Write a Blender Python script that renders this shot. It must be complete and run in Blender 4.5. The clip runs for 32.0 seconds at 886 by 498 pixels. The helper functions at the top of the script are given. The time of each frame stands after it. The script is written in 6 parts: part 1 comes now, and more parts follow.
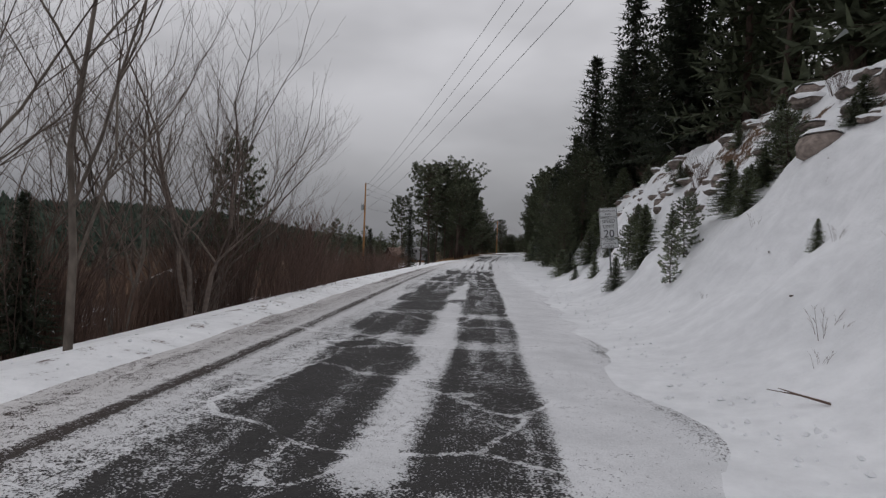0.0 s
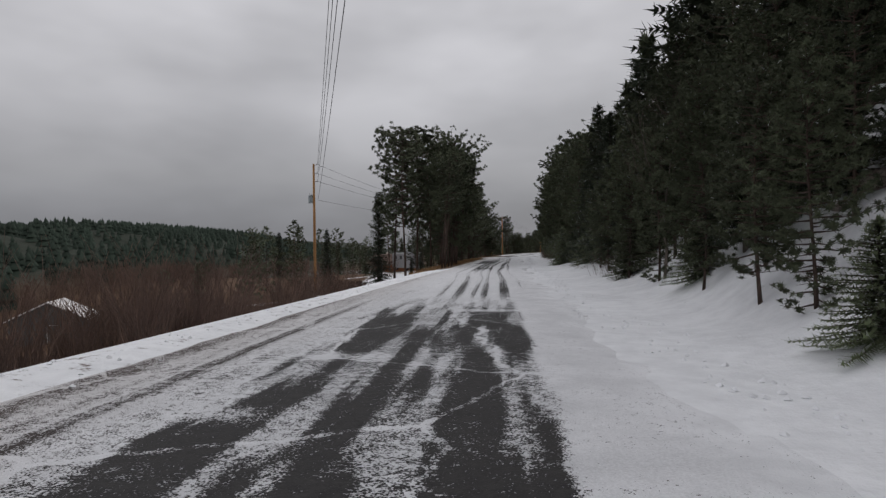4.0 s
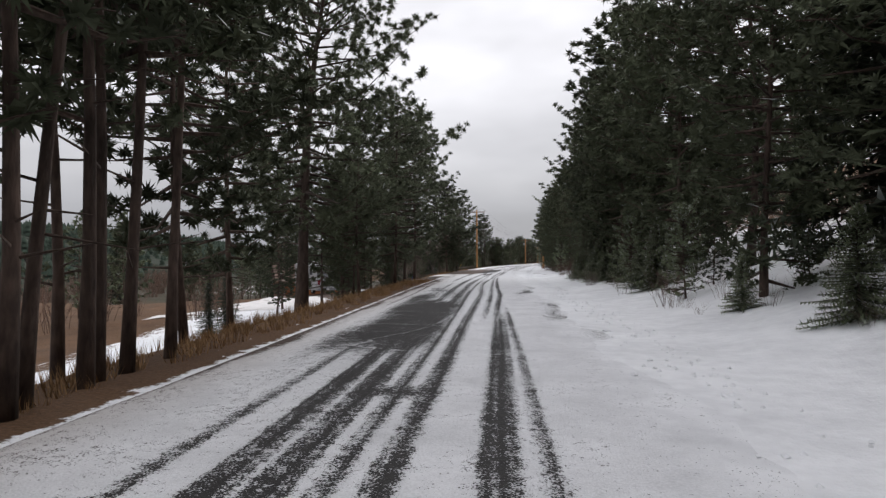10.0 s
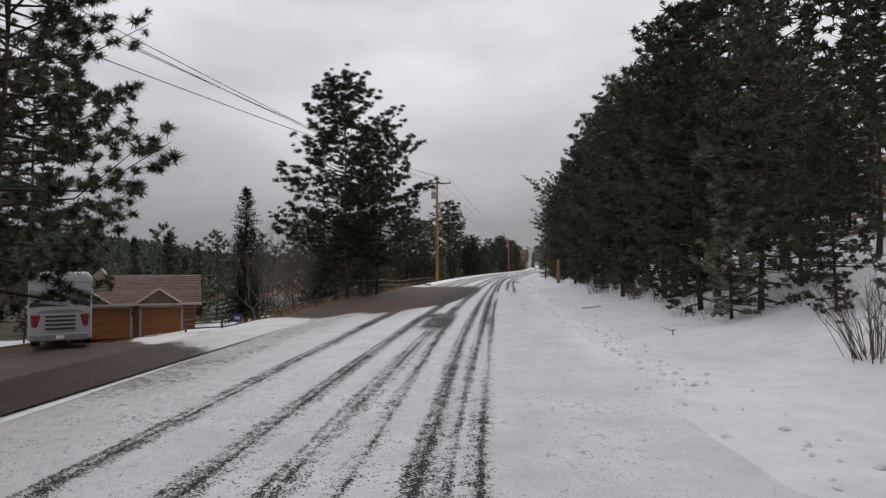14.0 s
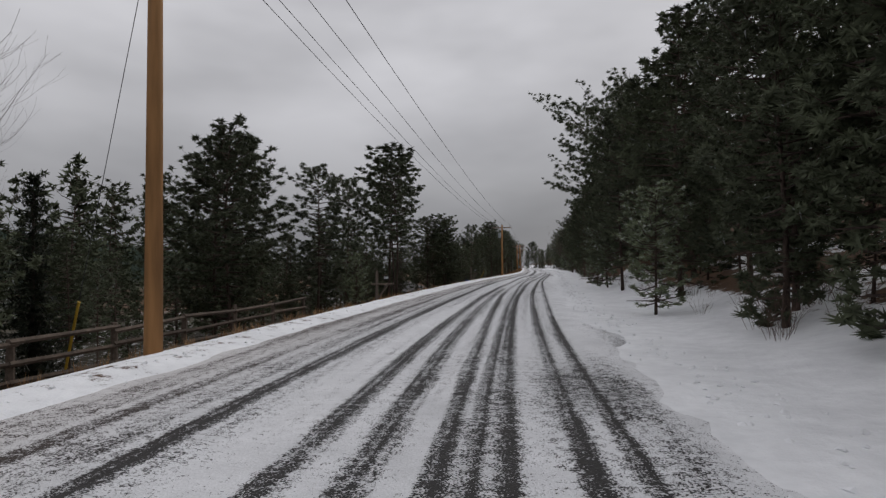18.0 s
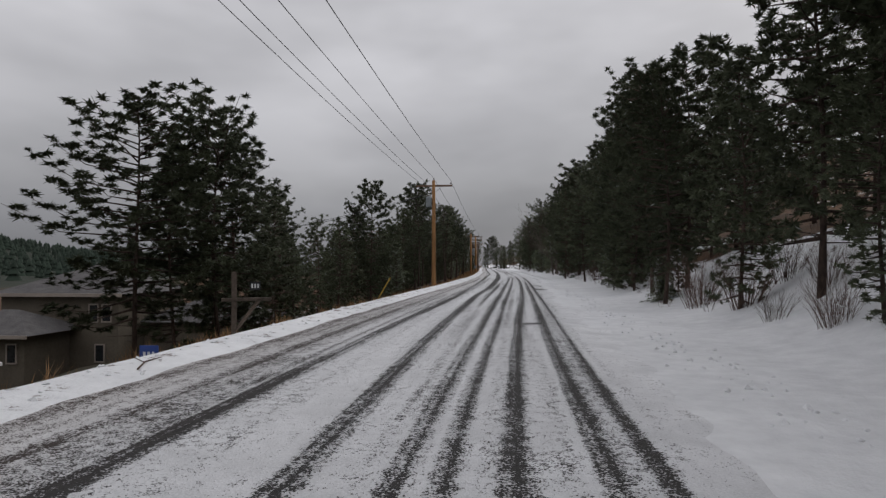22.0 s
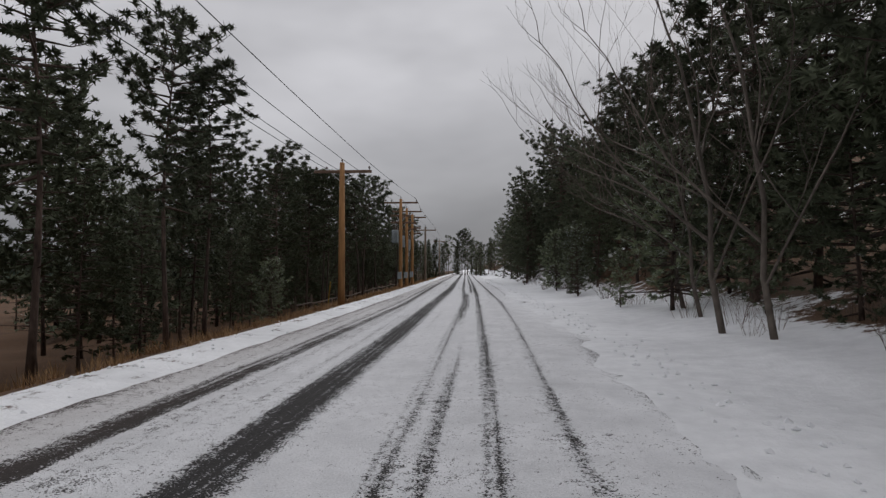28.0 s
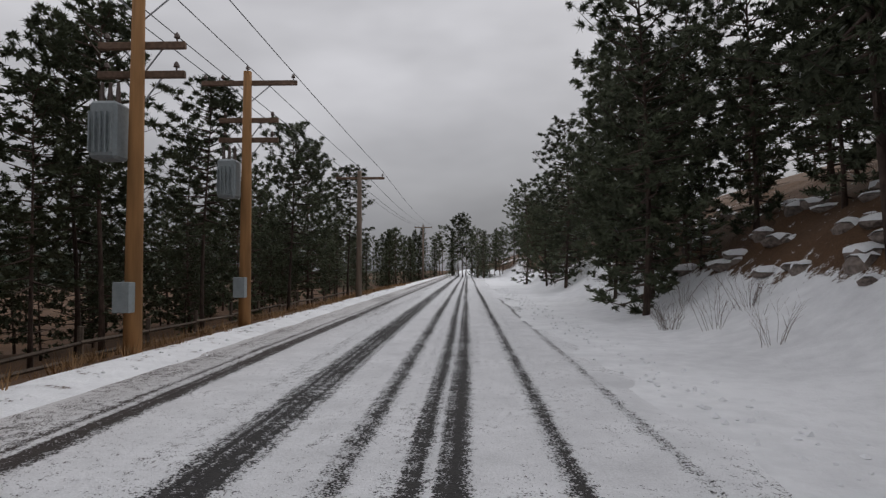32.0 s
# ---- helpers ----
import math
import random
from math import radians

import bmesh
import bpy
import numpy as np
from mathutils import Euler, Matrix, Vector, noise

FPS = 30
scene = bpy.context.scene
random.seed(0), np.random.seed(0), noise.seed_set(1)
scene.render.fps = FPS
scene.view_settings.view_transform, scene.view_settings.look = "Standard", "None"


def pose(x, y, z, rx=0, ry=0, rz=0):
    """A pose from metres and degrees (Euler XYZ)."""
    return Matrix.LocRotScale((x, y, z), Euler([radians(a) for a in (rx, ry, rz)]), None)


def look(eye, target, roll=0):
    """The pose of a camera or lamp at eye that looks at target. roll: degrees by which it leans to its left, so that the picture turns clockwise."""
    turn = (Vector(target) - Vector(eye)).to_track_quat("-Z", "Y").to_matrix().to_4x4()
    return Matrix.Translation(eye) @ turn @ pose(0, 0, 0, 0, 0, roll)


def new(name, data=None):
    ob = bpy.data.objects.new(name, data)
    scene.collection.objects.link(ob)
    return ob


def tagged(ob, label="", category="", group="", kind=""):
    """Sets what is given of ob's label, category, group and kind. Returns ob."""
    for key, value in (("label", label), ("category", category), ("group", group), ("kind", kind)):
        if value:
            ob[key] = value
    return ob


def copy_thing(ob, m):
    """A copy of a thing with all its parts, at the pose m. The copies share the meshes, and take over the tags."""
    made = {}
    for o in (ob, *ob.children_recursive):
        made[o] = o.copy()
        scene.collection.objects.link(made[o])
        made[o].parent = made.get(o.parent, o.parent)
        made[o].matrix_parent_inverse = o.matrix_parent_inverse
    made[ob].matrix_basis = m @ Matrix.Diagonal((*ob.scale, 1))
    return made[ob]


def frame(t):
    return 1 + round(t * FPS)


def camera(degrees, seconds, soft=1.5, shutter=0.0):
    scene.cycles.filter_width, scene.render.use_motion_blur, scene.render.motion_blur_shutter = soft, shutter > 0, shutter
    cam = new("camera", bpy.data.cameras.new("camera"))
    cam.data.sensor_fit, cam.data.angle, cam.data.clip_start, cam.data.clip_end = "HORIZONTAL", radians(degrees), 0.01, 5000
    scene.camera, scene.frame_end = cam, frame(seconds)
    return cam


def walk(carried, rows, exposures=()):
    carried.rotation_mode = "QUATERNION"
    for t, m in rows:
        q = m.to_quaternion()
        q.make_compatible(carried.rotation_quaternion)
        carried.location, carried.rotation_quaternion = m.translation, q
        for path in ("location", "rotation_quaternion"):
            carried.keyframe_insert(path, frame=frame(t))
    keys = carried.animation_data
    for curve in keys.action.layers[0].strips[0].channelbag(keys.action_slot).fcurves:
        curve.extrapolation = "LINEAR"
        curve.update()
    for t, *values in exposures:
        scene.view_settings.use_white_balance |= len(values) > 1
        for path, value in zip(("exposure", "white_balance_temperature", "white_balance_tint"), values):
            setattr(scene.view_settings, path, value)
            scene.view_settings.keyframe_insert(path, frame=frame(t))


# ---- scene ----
cam = camera(72.2, 32.0, soft=1.35)
PATH = [
    (0.0, (10.769, -28.244, 1.616), (9.040, -18.395, 1.562), 2.03),
    (0.5, (10.544, -25.161, 1.568), (8.789, -15.316, 1.522), 1.58),
    (1.0, (10.268, -22.058, 1.518), (8.487, -12.218, 1.480), 1.08),
    (1.5, (9.929, -18.917, 1.467), (8.125, -9.081, 1.431), 0.51),
    (2.0, (9.553, -15.712, 1.422), (7.739, -5.878, 1.389), -0.02),
    (2.5, (9.166, -12.449, 1.394), (7.351, -2.615, 1.375), -0.35),
    (3.0, (8.778, -9.105, 1.379), (6.965, 0.729, 1.375), -0.56),
    (3.5, (8.394, -5.668, 1.369), (6.591, 4.168, 1.376), -0.72),
    (4.0, (7.999, -2.117, 1.367), (6.210, 7.722, 1.389), -0.86),
    (4.5, (7.636, 1.539, 1.367), (5.866, 11.381, 1.396), -0.93),
    (5.0, (7.270, 5.312, 1.371), (5.525, 15.159, 1.404), -0.94),
    (5.5, (6.896, 9.188, 1.376), (5.179, 19.039, 1.412), -0.90),
    (6.0, (6.517, 13.153, 1.381), (4.829, 23.009, 1.423), -0.85),
    (6.5, (6.136, 17.193, 1.386), (4.479, 27.055, 1.438), -0.80),
    (7.0, (5.745, 21.295, 1.389), (4.120, 31.161, 1.461), -0.73),
    (7.5, (5.355, 25.467, 1.390), (3.758, 35.339, 1.485), -0.69),
    (8.0, (4.980, 29.725, 1.390), (3.416, 39.602, 1.509), -0.64),
    (8.5, (4.642, 34.118, 1.389), (3.122, 44.001, 1.520), -0.59),
    (9.0, (4.330, 38.625, 1.389), (2.860, 48.515, 1.530), -0.51),
    (9.5, (4.043, 43.230, 1.391), (2.623, 53.127, 1.544), -0.37),
    (10.0, (3.782, 47.926, 1.396), (2.415, 57.831, 1.569), -0.21),
    (10.5, (3.523, 52.714, 1.405), (2.211, 62.626, 1.600), -0.07),
    (11.0, (3.286, 57.581, 1.411), (2.034, 67.500, 1.620), -0.00),
    (11.5, (3.028, 62.513, 1.414), (1.836, 72.440, 1.629), 0.02),
    (12.0, (2.752, 67.509, 1.413), (1.617, 77.442, 1.637), -0.00),
    (12.5, (2.466, 72.566, 1.410), (1.382, 82.504, 1.647), -0.03),
    (13.0, (2.199, 77.683, 1.405), (1.165, 87.626, 1.659), -0.05),
    (13.5, (1.979, 82.858, 1.399), (0.992, 92.806, 1.665), -0.06),
    (14.0, (1.804, 88.092, 1.394), (0.852, 98.043, 1.664), -0.03),
    (14.5, (1.670, 93.400, 1.392), (0.739, 103.353, 1.670), -0.01),
    (15.0, (1.598, 98.798, 1.394), (0.677, 108.751, 1.691), -0.01),
    (15.5, (1.550, 104.243, 1.395), (0.631, 114.196, 1.702), -0.06),
    (16.0, (1.537, 109.742, 1.393), (0.623, 119.695, 1.699), -0.13),
    (16.5, (1.551, 115.293, 1.389), (0.651, 125.248, 1.686), -0.22),
    (17.0, (1.585, 120.896, 1.384), (0.710, 130.853, 1.670), -0.31),
    (17.5, (1.640, 126.548, 1.378), (0.807, 136.509, 1.655), -0.37),
    (18.0, (1.718, 132.248, 1.373), (0.947, 142.215, 1.649), -0.40),
    (18.5, (1.849, 137.949, 1.368), (1.157, 147.922, 1.640), -0.39),
    (19.0, (2.079, 143.614, 1.364), (1.473, 153.592, 1.634), -0.35),
    (19.5, (2.394, 149.251, 1.363), (1.879, 159.234, 1.628), -0.30),
    (20.0, (2.746, 154.851, 1.365), (2.321, 164.839, 1.625), -0.24),
    (20.5, (3.123, 160.423, 1.368), (2.790, 170.414, 1.623), -0.19),
    (21.0, (3.499, 165.954, 1.373), (3.245, 175.947, 1.625), -0.15),
    (21.5, (3.934, 171.413, 1.379), (3.760, 181.409, 1.630), -0.12),
    (22.0, (4.412, 176.830, 1.385), (4.311, 186.826, 1.643), -0.10),
    (22.5, (4.955, 182.245, 1.391), (4.935, 192.242, 1.649), -0.10),
    (23.0, (5.532, 187.663, 1.395), (5.591, 197.659, 1.645), -0.11),
    (23.5, (6.120, 193.085, 1.397), (6.249, 203.082, 1.639), -0.13),
    (24.0, (6.722, 198.501, 1.396), (6.909, 208.496, 1.632), -0.12),
    (24.5, (7.354, 203.870, 1.391), (7.583, 213.865, 1.615), -0.09),
    (25.0, (8.010, 209.146, 1.383), (8.259, 219.140, 1.591), -0.07),
    (25.5, (8.630, 214.376, 1.380), (8.882, 224.370, 1.596), -0.04),
    (26.0, (9.218, 219.564, 1.382), (9.458, 229.559, 1.622), -0.01),
    (26.5, (9.777, 224.719, 1.387), (9.998, 234.713, 1.660), 0.02),
    (27.0, (10.310, 229.847, 1.392), (10.511, 239.840, 1.698), 0.04),
    (27.5, (10.820, 234.956, 1.397), (11.010, 244.949, 1.726), 0.05),
    (28.0, (11.326, 240.050, 1.401), (11.520, 250.043, 1.735), 0.04),
    (28.5, (11.803, 245.133, 1.403), (11.996, 255.126, 1.730), 0.04),
    (29.0, (12.230, 250.204, 1.404), (12.421, 260.197, 1.724), 0.08),
    (29.5, (12.607, 255.252, 1.401), (12.794, 265.245, 1.719), 0.16),
    (30.0, (12.963, 260.256, 1.399), (13.142, 270.250, 1.718), 0.26),
    (30.5, (13.323, 265.187, 1.398), (13.494, 275.180, 1.724), 0.32),
    (31.0, (13.648, 270.060, 1.400), (13.813, 280.053, 1.735), 0.31),
    (31.5, (13.968, 274.890, 1.405), (14.133, 284.883, 1.741), 0.22),
    (32.0, (14.287, 279.705, 1.412), (14.454, 289.698, 1.738), 0.11),
]
walk(cam, [(t, look(eye, target, roll)) for t, eye, target, roll in PATH],
     exposures=[(0, 0.05), (4, 0.06), (6.5, 0.02), (7.5, 0.1), (8.5, 0.36), (10, 0.88), (11, 0.84), (12, 0.76), (13, 0.68), (14, 0.46), (15, 0.12), (16, 0.06), (28, 0.07), (32, 0.1)])

# ---- world and light ----
SUN_EL, SUN_ROT = radians(32), radians(35)
world = bpy.data.worlds.new("overcast")
scene.world = world
world.use_nodes = True
wn, wl = world.node_tree.nodes, world.node_tree.links
wn.clear()


def world_node(kind, **values):
    node = wn.new(kind)
    for key, value in values.items():
        node.inputs[key].default_value = value
    return node


sky = wn.new("ShaderNodeTexSky")
sky.sky_type, sky.sun_disc = "NISHITA", False
sky.sun_elevation, sky.sun_rotation = SUN_EL, SUN_ROT
clear_sky = world_node("ShaderNodeBackground", Strength=0.06)
wl.new(sky.outputs[0], clear_sky.inputs[0])
coord = wn.new("ShaderNodeTexCoord")
split = wn.new("ShaderNodeSeparateXYZ")
wl.new(coord.outputs["Generated"], split.inputs[0])
height = wn.new("ShaderNodeValToRGB")
height.color_ramp.elements[0].position, height.color_ramp.elements[0].color = 0.0, (0.20, 0.205, 0.23, 1)
height.color_ramp.elements[1].position, height.color_ramp.elements[1].color = 0.75, (0.72, 0.714, 0.745, 1)
for place, tone in ((0.12, 0.30), (0.3, 0.50), (0.5, 0.62)):
    e = height.color_ramp.elements.new(place)
    e.color = (tone, tone * 0.992, tone * 1.04, 1)
wl.new(split.outputs[2], height.inputs[0])
stretch = world_node("ShaderNodeMapping", Scale=(1.0, 1.0, 2.6))
wl.new(coord.outputs["Generated"], stretch.inputs[0])
billow = world_node("ShaderNodeTexNoise", Scale=1.9, Detail=4.0, Roughness=0.5)
wl.new(stretch.outputs[0], billow.inputs["Vector"])
billow_tone = world_node("ShaderNodeMapRange")
for key, value in (("From Min", 0.3), ("From Max", 0.7), ("To Min", 0.72), ("To Max", 1.28)):
    billow_tone.inputs[key].default_value = value
wl.new(billow.outputs[0], billow_tone.inputs[0])
cloud_colour = wn.new("ShaderNodeMix")
cloud_colour.data_type, cloud_colour.blend_type = "RGBA", "MULTIPLY"
cloud_colour.inputs[0].default_value = 1.0
wl.new(height.outputs[0], cloud_colour.inputs[6])
wl.new(billow_tone.outputs[0], cloud_colour.inputs[7])
clouds = world_node("ShaderNodeBackground", Strength=1.0)
wl.new(cloud_colour.outputs[2], clouds.inputs[0])
cover = world_node("ShaderNodeMixShader", Fac=0.95)
wl.new(clear_sky.outputs[0], cover.inputs[1])
wl.new(clouds.outputs[0], cover.inputs[2])
world_out = wn.new("ShaderNodeOutputWorld")
wl.new(cover.outputs[0], world_out.inputs[0])

sun_data = bpy.data.lights.new("sun", "SUN")
sun_data.energy, sun_data.angle, sun_data.color = 0.7, radians(40), (1.0, 0.97, 0.93)
sun = new("sun", sun_data)
sun.matrix_world = look((0, 0, 60), (-math.sin(SUN_ROT) * 20, -math.cos(SUN_ROT) * 20, 60 - 20 * math.tan(SUN_EL)))

# ---- plan ----
# s runs along the road (world y), u across it, to the right of the driving line.
BEND = (11.910, 10.012, 7.795, 5.864, 4.231, 3.164, 2.097, 1.578, 1.579, 1.935, 3.080,
        4.722, 6.912, 9.262, 11.324, 12.960, 14.307, 15.45, 16.59)


def road_x(s):
    """The driving line: a smooth curve through knots 20 m apart, straight beyond both ends."""
    s = np.asarray(s, float)
    inside = np.clip(s, -39.9, 319.9)
    v = np.array((2 * BEND[0] - BEND[1],) + BEND + (2 * BEND[-1] - BEND[-2],))
    k = (inside + 40) / 20
    i = k.astype(int)
    f = k - i
    a, b, c, d = v[i], v[i + 1], v[i + 2], v[i + 3]
    x = b + 0.5 * f * ((c - a) + f * ((2 * a - 5 * b + 4 * c - d) + f * (3 * (b - c) + d - a)))
    return x + np.where(s > 0, 0.057, -0.095) * (s - inside)


def smooth(a, b, x):
    k = np.clip((np.asarray(x, float) - a) / (b - a), 0, 1)
    return k * k * (3 - 2 * k)


def lattice(x, y, seed=0):
    """Value noise, 0 to 1, one cell a unit."""
    x, y = np.asarray(x, float), np.asarray(y, float)
    i, j = np.floor(x).astype(np.int64), np.floor(y).astype(np.int64)
    fx, fy = x - i, y - j
    fx, fy = fx * fx * (3 - 2 * fx), fy * fy * (3 - 2 * fy)

    def corner(a, b):
        n = (a * 374761393 + b * 668265263 + seed * 974634777) & 0x7FFFFFFF
        n = ((n ^ (n >> 13)) * 1274126177) & 0x7FFFFFFF
        return ((n ^ (n >> 16)) & 0xFFFF) / 65535.0

    low = corner(i, j) * (1 - fx) + corner(i + 1, j) * fx
    high = corner(i, j + 1) * (1 - fx) + corner(i + 1, j + 1) * fx
    return low * (1 - fy) + high * fy


def cloudy(x, y, seed=0, octaves=3):
    total, size = 0, 0
    for k in range(octaves):
        total = total + lattice(x * 2 ** k, y * 2 ** k, seed + k) * 0.5 ** k
        size += 0.5 ** k
    return total / size


# right bank: s, toe, width, height, slope of the hill behind
BANK = np.array([(-80, 2.6, 6, 5.6, 0.5), (-25, 2.4, 6.2, 5.8, 0.5), (-8, 2.8, 5.8, 5.8, 0.5), (4, 3.4, 5.0, 5.4, 0.45), (10, 3.8, 4.4, 4.9, 0.4), (17, 4.0, 4.6, 3.6, 0.4), (27, 4.0, 5, 2.0, 0.35),
                 (40, 4.0, 5, 1.4, 0.32), (90, 4.0, 6, 1.7, 0.28), (130, 3.6, 5, 0.9, 0.25), (160, 4.2, 5, 1.6, 0.25), (178, 4.6, 5, 4.0, 0.3),
                 (192, 4.6, 5, 2.4, 0.3), (230, 4.4, 5, 1.8, 0.3), (258, 4.6, 6, 1.0, 0.25), (286, 4.6, 5, 3.3, 0.35), (330, 4.6, 5, 3.2, 0.3)])
# left side: s, edge, berm, width of the fall, depth of the fall, depth of the land beyond
FALL = np.array([(-80, 5.0, 0.1, 9, 2.6, 9.0), (0, 5.1, 0.12, 9, 2.6, 9.0), (16, 4.7, 0.05, 8, 2.5, 9.0), (28, 4.35, 0.01, 8, 2.4, 9.0), (40, 3.9, 0.05, 9, 2.4, 9.3), (70, 4.2, 0.0, 9, 2.0, 7.0),
                 (92, 4.6, 0.0, 9, 1.9, 4.2), (104, 5.0, 0.0, 8, 2.1, 4.4), (115, 5.1, 0.0, 8.5, 2.0, 3.8), (122, 5.2, 0.0, 9, 2.0, 6.0), (136, 5.0, 0.1, 6, 1.5, 5.4), (170, 5.0, 0.11, 6, 1.7, 3.8),
                 (195, 4.9, 0.1, 6, 1.8, 8.0), (230, 4.7, 0.1, 6, 1.7, 7.5), (255, 4.7, 0.1, 6, 1.3, 3.2), (330, 5.0, 0.09, 6, 1.2, 2.6)])


def ground_z(u, s):
    u, s = np.asarray(u, float), np.asarray(s, float)
    toe, wide, tall, hill = (np.interp(s, BANK[:, 0], BANK[:, k]) for k in (1, 2, 3, 4))
    rise = smooth(0, 1, np.clip((u - toe) / wide, 0, 1) * 0.86) / smooth(0, 1, 0.86) * tall
    behind = np.maximum(u - toe - wide, 0)
    right = rise + np.minimum(behind, 90) * hill + np.maximum(behind - 90, 0) * 0.08
    right = right + 0.10 * smooth(-0.6, 0.3, u - toe) * (0.4 + cloudy(u * 0.9, s * 0.7, 3)) * (u > toe - 0.6)
    right = right + smooth(1.0, 5.0, u - toe) * (cloudy(u * 0.35, s * 0.35, 8) - 0.5) * 0.7
    right = right + smooth(0.9, 2.2, u - toe) * (1 - smooth(5, 13, s)) * (cloudy(u * 1.3, s * 1.1, 9, 2) - 0.5) * 0.95
    edge, berm, fall_w, fall_d, land = (np.interp(s, FALL[:, 0], FALL[:, k]) for k in (1, 2, 3, 4, 5))
    v = -u - edge
    ridge = berm * np.exp(-((v - 0.1) / 0.55) ** 2) * (0.55 + 0.9 * cloudy(u * 1.3, s * 1.1, 5))
    left = ridge - fall_d * smooth(0.3, fall_w, v) - (land - fall_d) * np.clip((v - fall_w) / (42 - fall_w), 0, 1) ** 0.8
    left = left + smooth(2, 12, v) * (cloudy(u * 0.22, s * 0.22, 11) - 0.5) * 0.8
    far = np.hypot(u + 30, s - 120)
    mountain = smooth(70, 210, v - np.maximum(s - 120, 0) * 0.25) * (13 + 10.5 * lattice(s * 0.008 + 3, u * 0.006, 21)) * smooth(-500, -80, s)
    return np.where(u > 0, right, left + mountain) - 0.02


def place(u, s, sink=0.0):
    return float(road_x(s) + u), float(s), float(ground_z(u, s)) - sink


# ---- materials ----
def material(name, colour=(0.5, 0.5, 0.5), rough=0.8, metal=0.0, dark=0.75, light=1.2, scale=6.0, bump=0.3, distance=0.01, vary=0.0, stretch_by=(1, 1, 1), spec=0.3):
    """A plain surface with two scales of tone and a fine relief; vary: how far things differ among each other."""
    m = bpy.data.materials.new(name)
    m.use_nodes = True
    n, l = m.node_tree.nodes, m.node_tree.links
    p = n["Principled BSDF"]
    p.inputs["Roughness"].default_value, p.inputs["Metallic"].default_value = rough, metal
    p.inputs["Specular IOR Level"].default_value = spec
    at = n.new("ShaderNodeTexCoord")
    mp = n.new("ShaderNodeMapping")
    mp.inputs["Scale"].default_value = stretch_by
    l.new(at.outputs["Object"], mp.inputs[0])
    fine, broad = n.new("ShaderNodeTexNoise"), n.new("ShaderNodeTexNoise")
    fine.inputs["Scale"].default_value, fine.inputs["Detail"].default_value = scale * 5, 4
    broad.inputs["Scale"].default_value, broad.inputs["Detail"].default_value = scale * 0.6, 3
    l.new(mp.outputs[0], fine.inputs["Vector"])
    l.new(mp.outputs[0], broad.inputs["Vector"])
    add = n.new("ShaderNodeMath")
    add.operation = "ADD"
    l.new(fine.outputs[0], add.inputs[0])
    l.new(broad.outputs[0], add.inputs[1])
    tone = n.new("ShaderNodeMapRange")
    for key, value in (("From Min", 0.7), ("From Max", 1.3), ("To Min", dark), ("To Max", light)):
        tone.inputs[key].default_value = value
    l.new(add.outputs[0], tone.inputs[0])
    last = tone.outputs[0]
    if vary:
        info = n.new("ShaderNodeObjectInfo")
        each = n.new("ShaderNodeMapRange")
        each.inputs["To Min"].default_value, each.inputs["To Max"].default_value = 1 - vary, 1 + vary
        l.new(info.outputs["Random"], each.inputs[0])
        times = n.new("ShaderNodeMath")
        times.operation = "MULTIPLY"
        l.new(last, times.inputs[0])
        l.new(each.outputs[0], times.inputs[1])
        last = times.outputs[0]
    mix = n.new("ShaderNodeVectorMath")
    mix.operation = "SCALE"
    mix.inputs[0].default_value = colour
    l.new(last, mix.inputs["Scale"])
    l.new(mix.outputs[0], p.inputs["Base Color"])
    if bump:
        b = n.new("ShaderNodeBump")
        b.inputs["Strength"].default_value, b.inputs["Distance"].default_value = bump, distance
        l.new(fine.outputs[0], b.inputs["Height"])
        l.new(b.outputs[0], p.inputs["Normal"])
    return m


def needle_material(name, colour, frost=0.0):
    """Needles: tone by tuft and by tree, with a dusting of snow on some."""
    m = material(name, colour, rough=0.75, dark=0.55, light=1.45, scale=0.9, bump=0, vary=0.3, spec=0.15)
    n, l = m.node_tree.nodes, m.node_tree.links
    p = n["Principled BSDF"]
    old = p.inputs["Base Color"].links[0].from_socket
    island = n.new("ShaderNodeNewGeometry")
    ramp = n.new("ShaderNodeMapRange")
    for key, value in (("From Min", 1 - frost), ("From Max", 1.0), ("To Max", 0.75)):
        ramp.inputs[key].default_value = value
    l.new(island.outputs["Random Per Island"], ramp.inputs[0])
    mix = n.new("ShaderNodeMix")
    mix.data_type = "RGBA"
    l.new(ramp.outputs[0], mix.inputs[0])
    l.new(old, mix.inputs[6])
    mix.inputs[7].default_value = (0.55, 0.57, 0.57, 1)
    l.new(mix.outputs[2], p.inputs["Base Color"])
    return m


M_PINE = needle_material("pine_needles", (0.077, 0.088, 0.054), 0.008)
M_FIR = needle_material("fir_needles", (0.050, 0.060, 0.041), 0.04)
M_YOUNG = needle_material("young_fir_needles", (0.15, 0.175, 0.105), 0.17)
M_BARK = material("pine_bark", (0.074, 0.051, 0.041), 0.95, dark=0.4, light=1.5, scale=3.0, bump=0.9, distance=0.03, vary=0.3, stretch_by=(1, 1, 0.3))
M_GREYBARK = material("fir_bark", (0.085, 0.07, 0.06), 0.95, dark=0.5, light=1.4, scale=4.0, bump=0.7, distance=0.02, vary=0.2, stretch_by=(1, 1, 0.4))
M_ASPEN = material("aspen_bark", (0.15, 0.125, 0.105), 0.9, dark=0.5, light=1.25, scale=2.0, bump=0.4, vary=0.15, stretch_by=(1, 1, 0.5))
M_TWIG = material("bare_twigs", (0.105, 0.068, 0.055), 0.9, dark=0.6, light=1.4, scale=2.0, bump=0, vary=0.3)
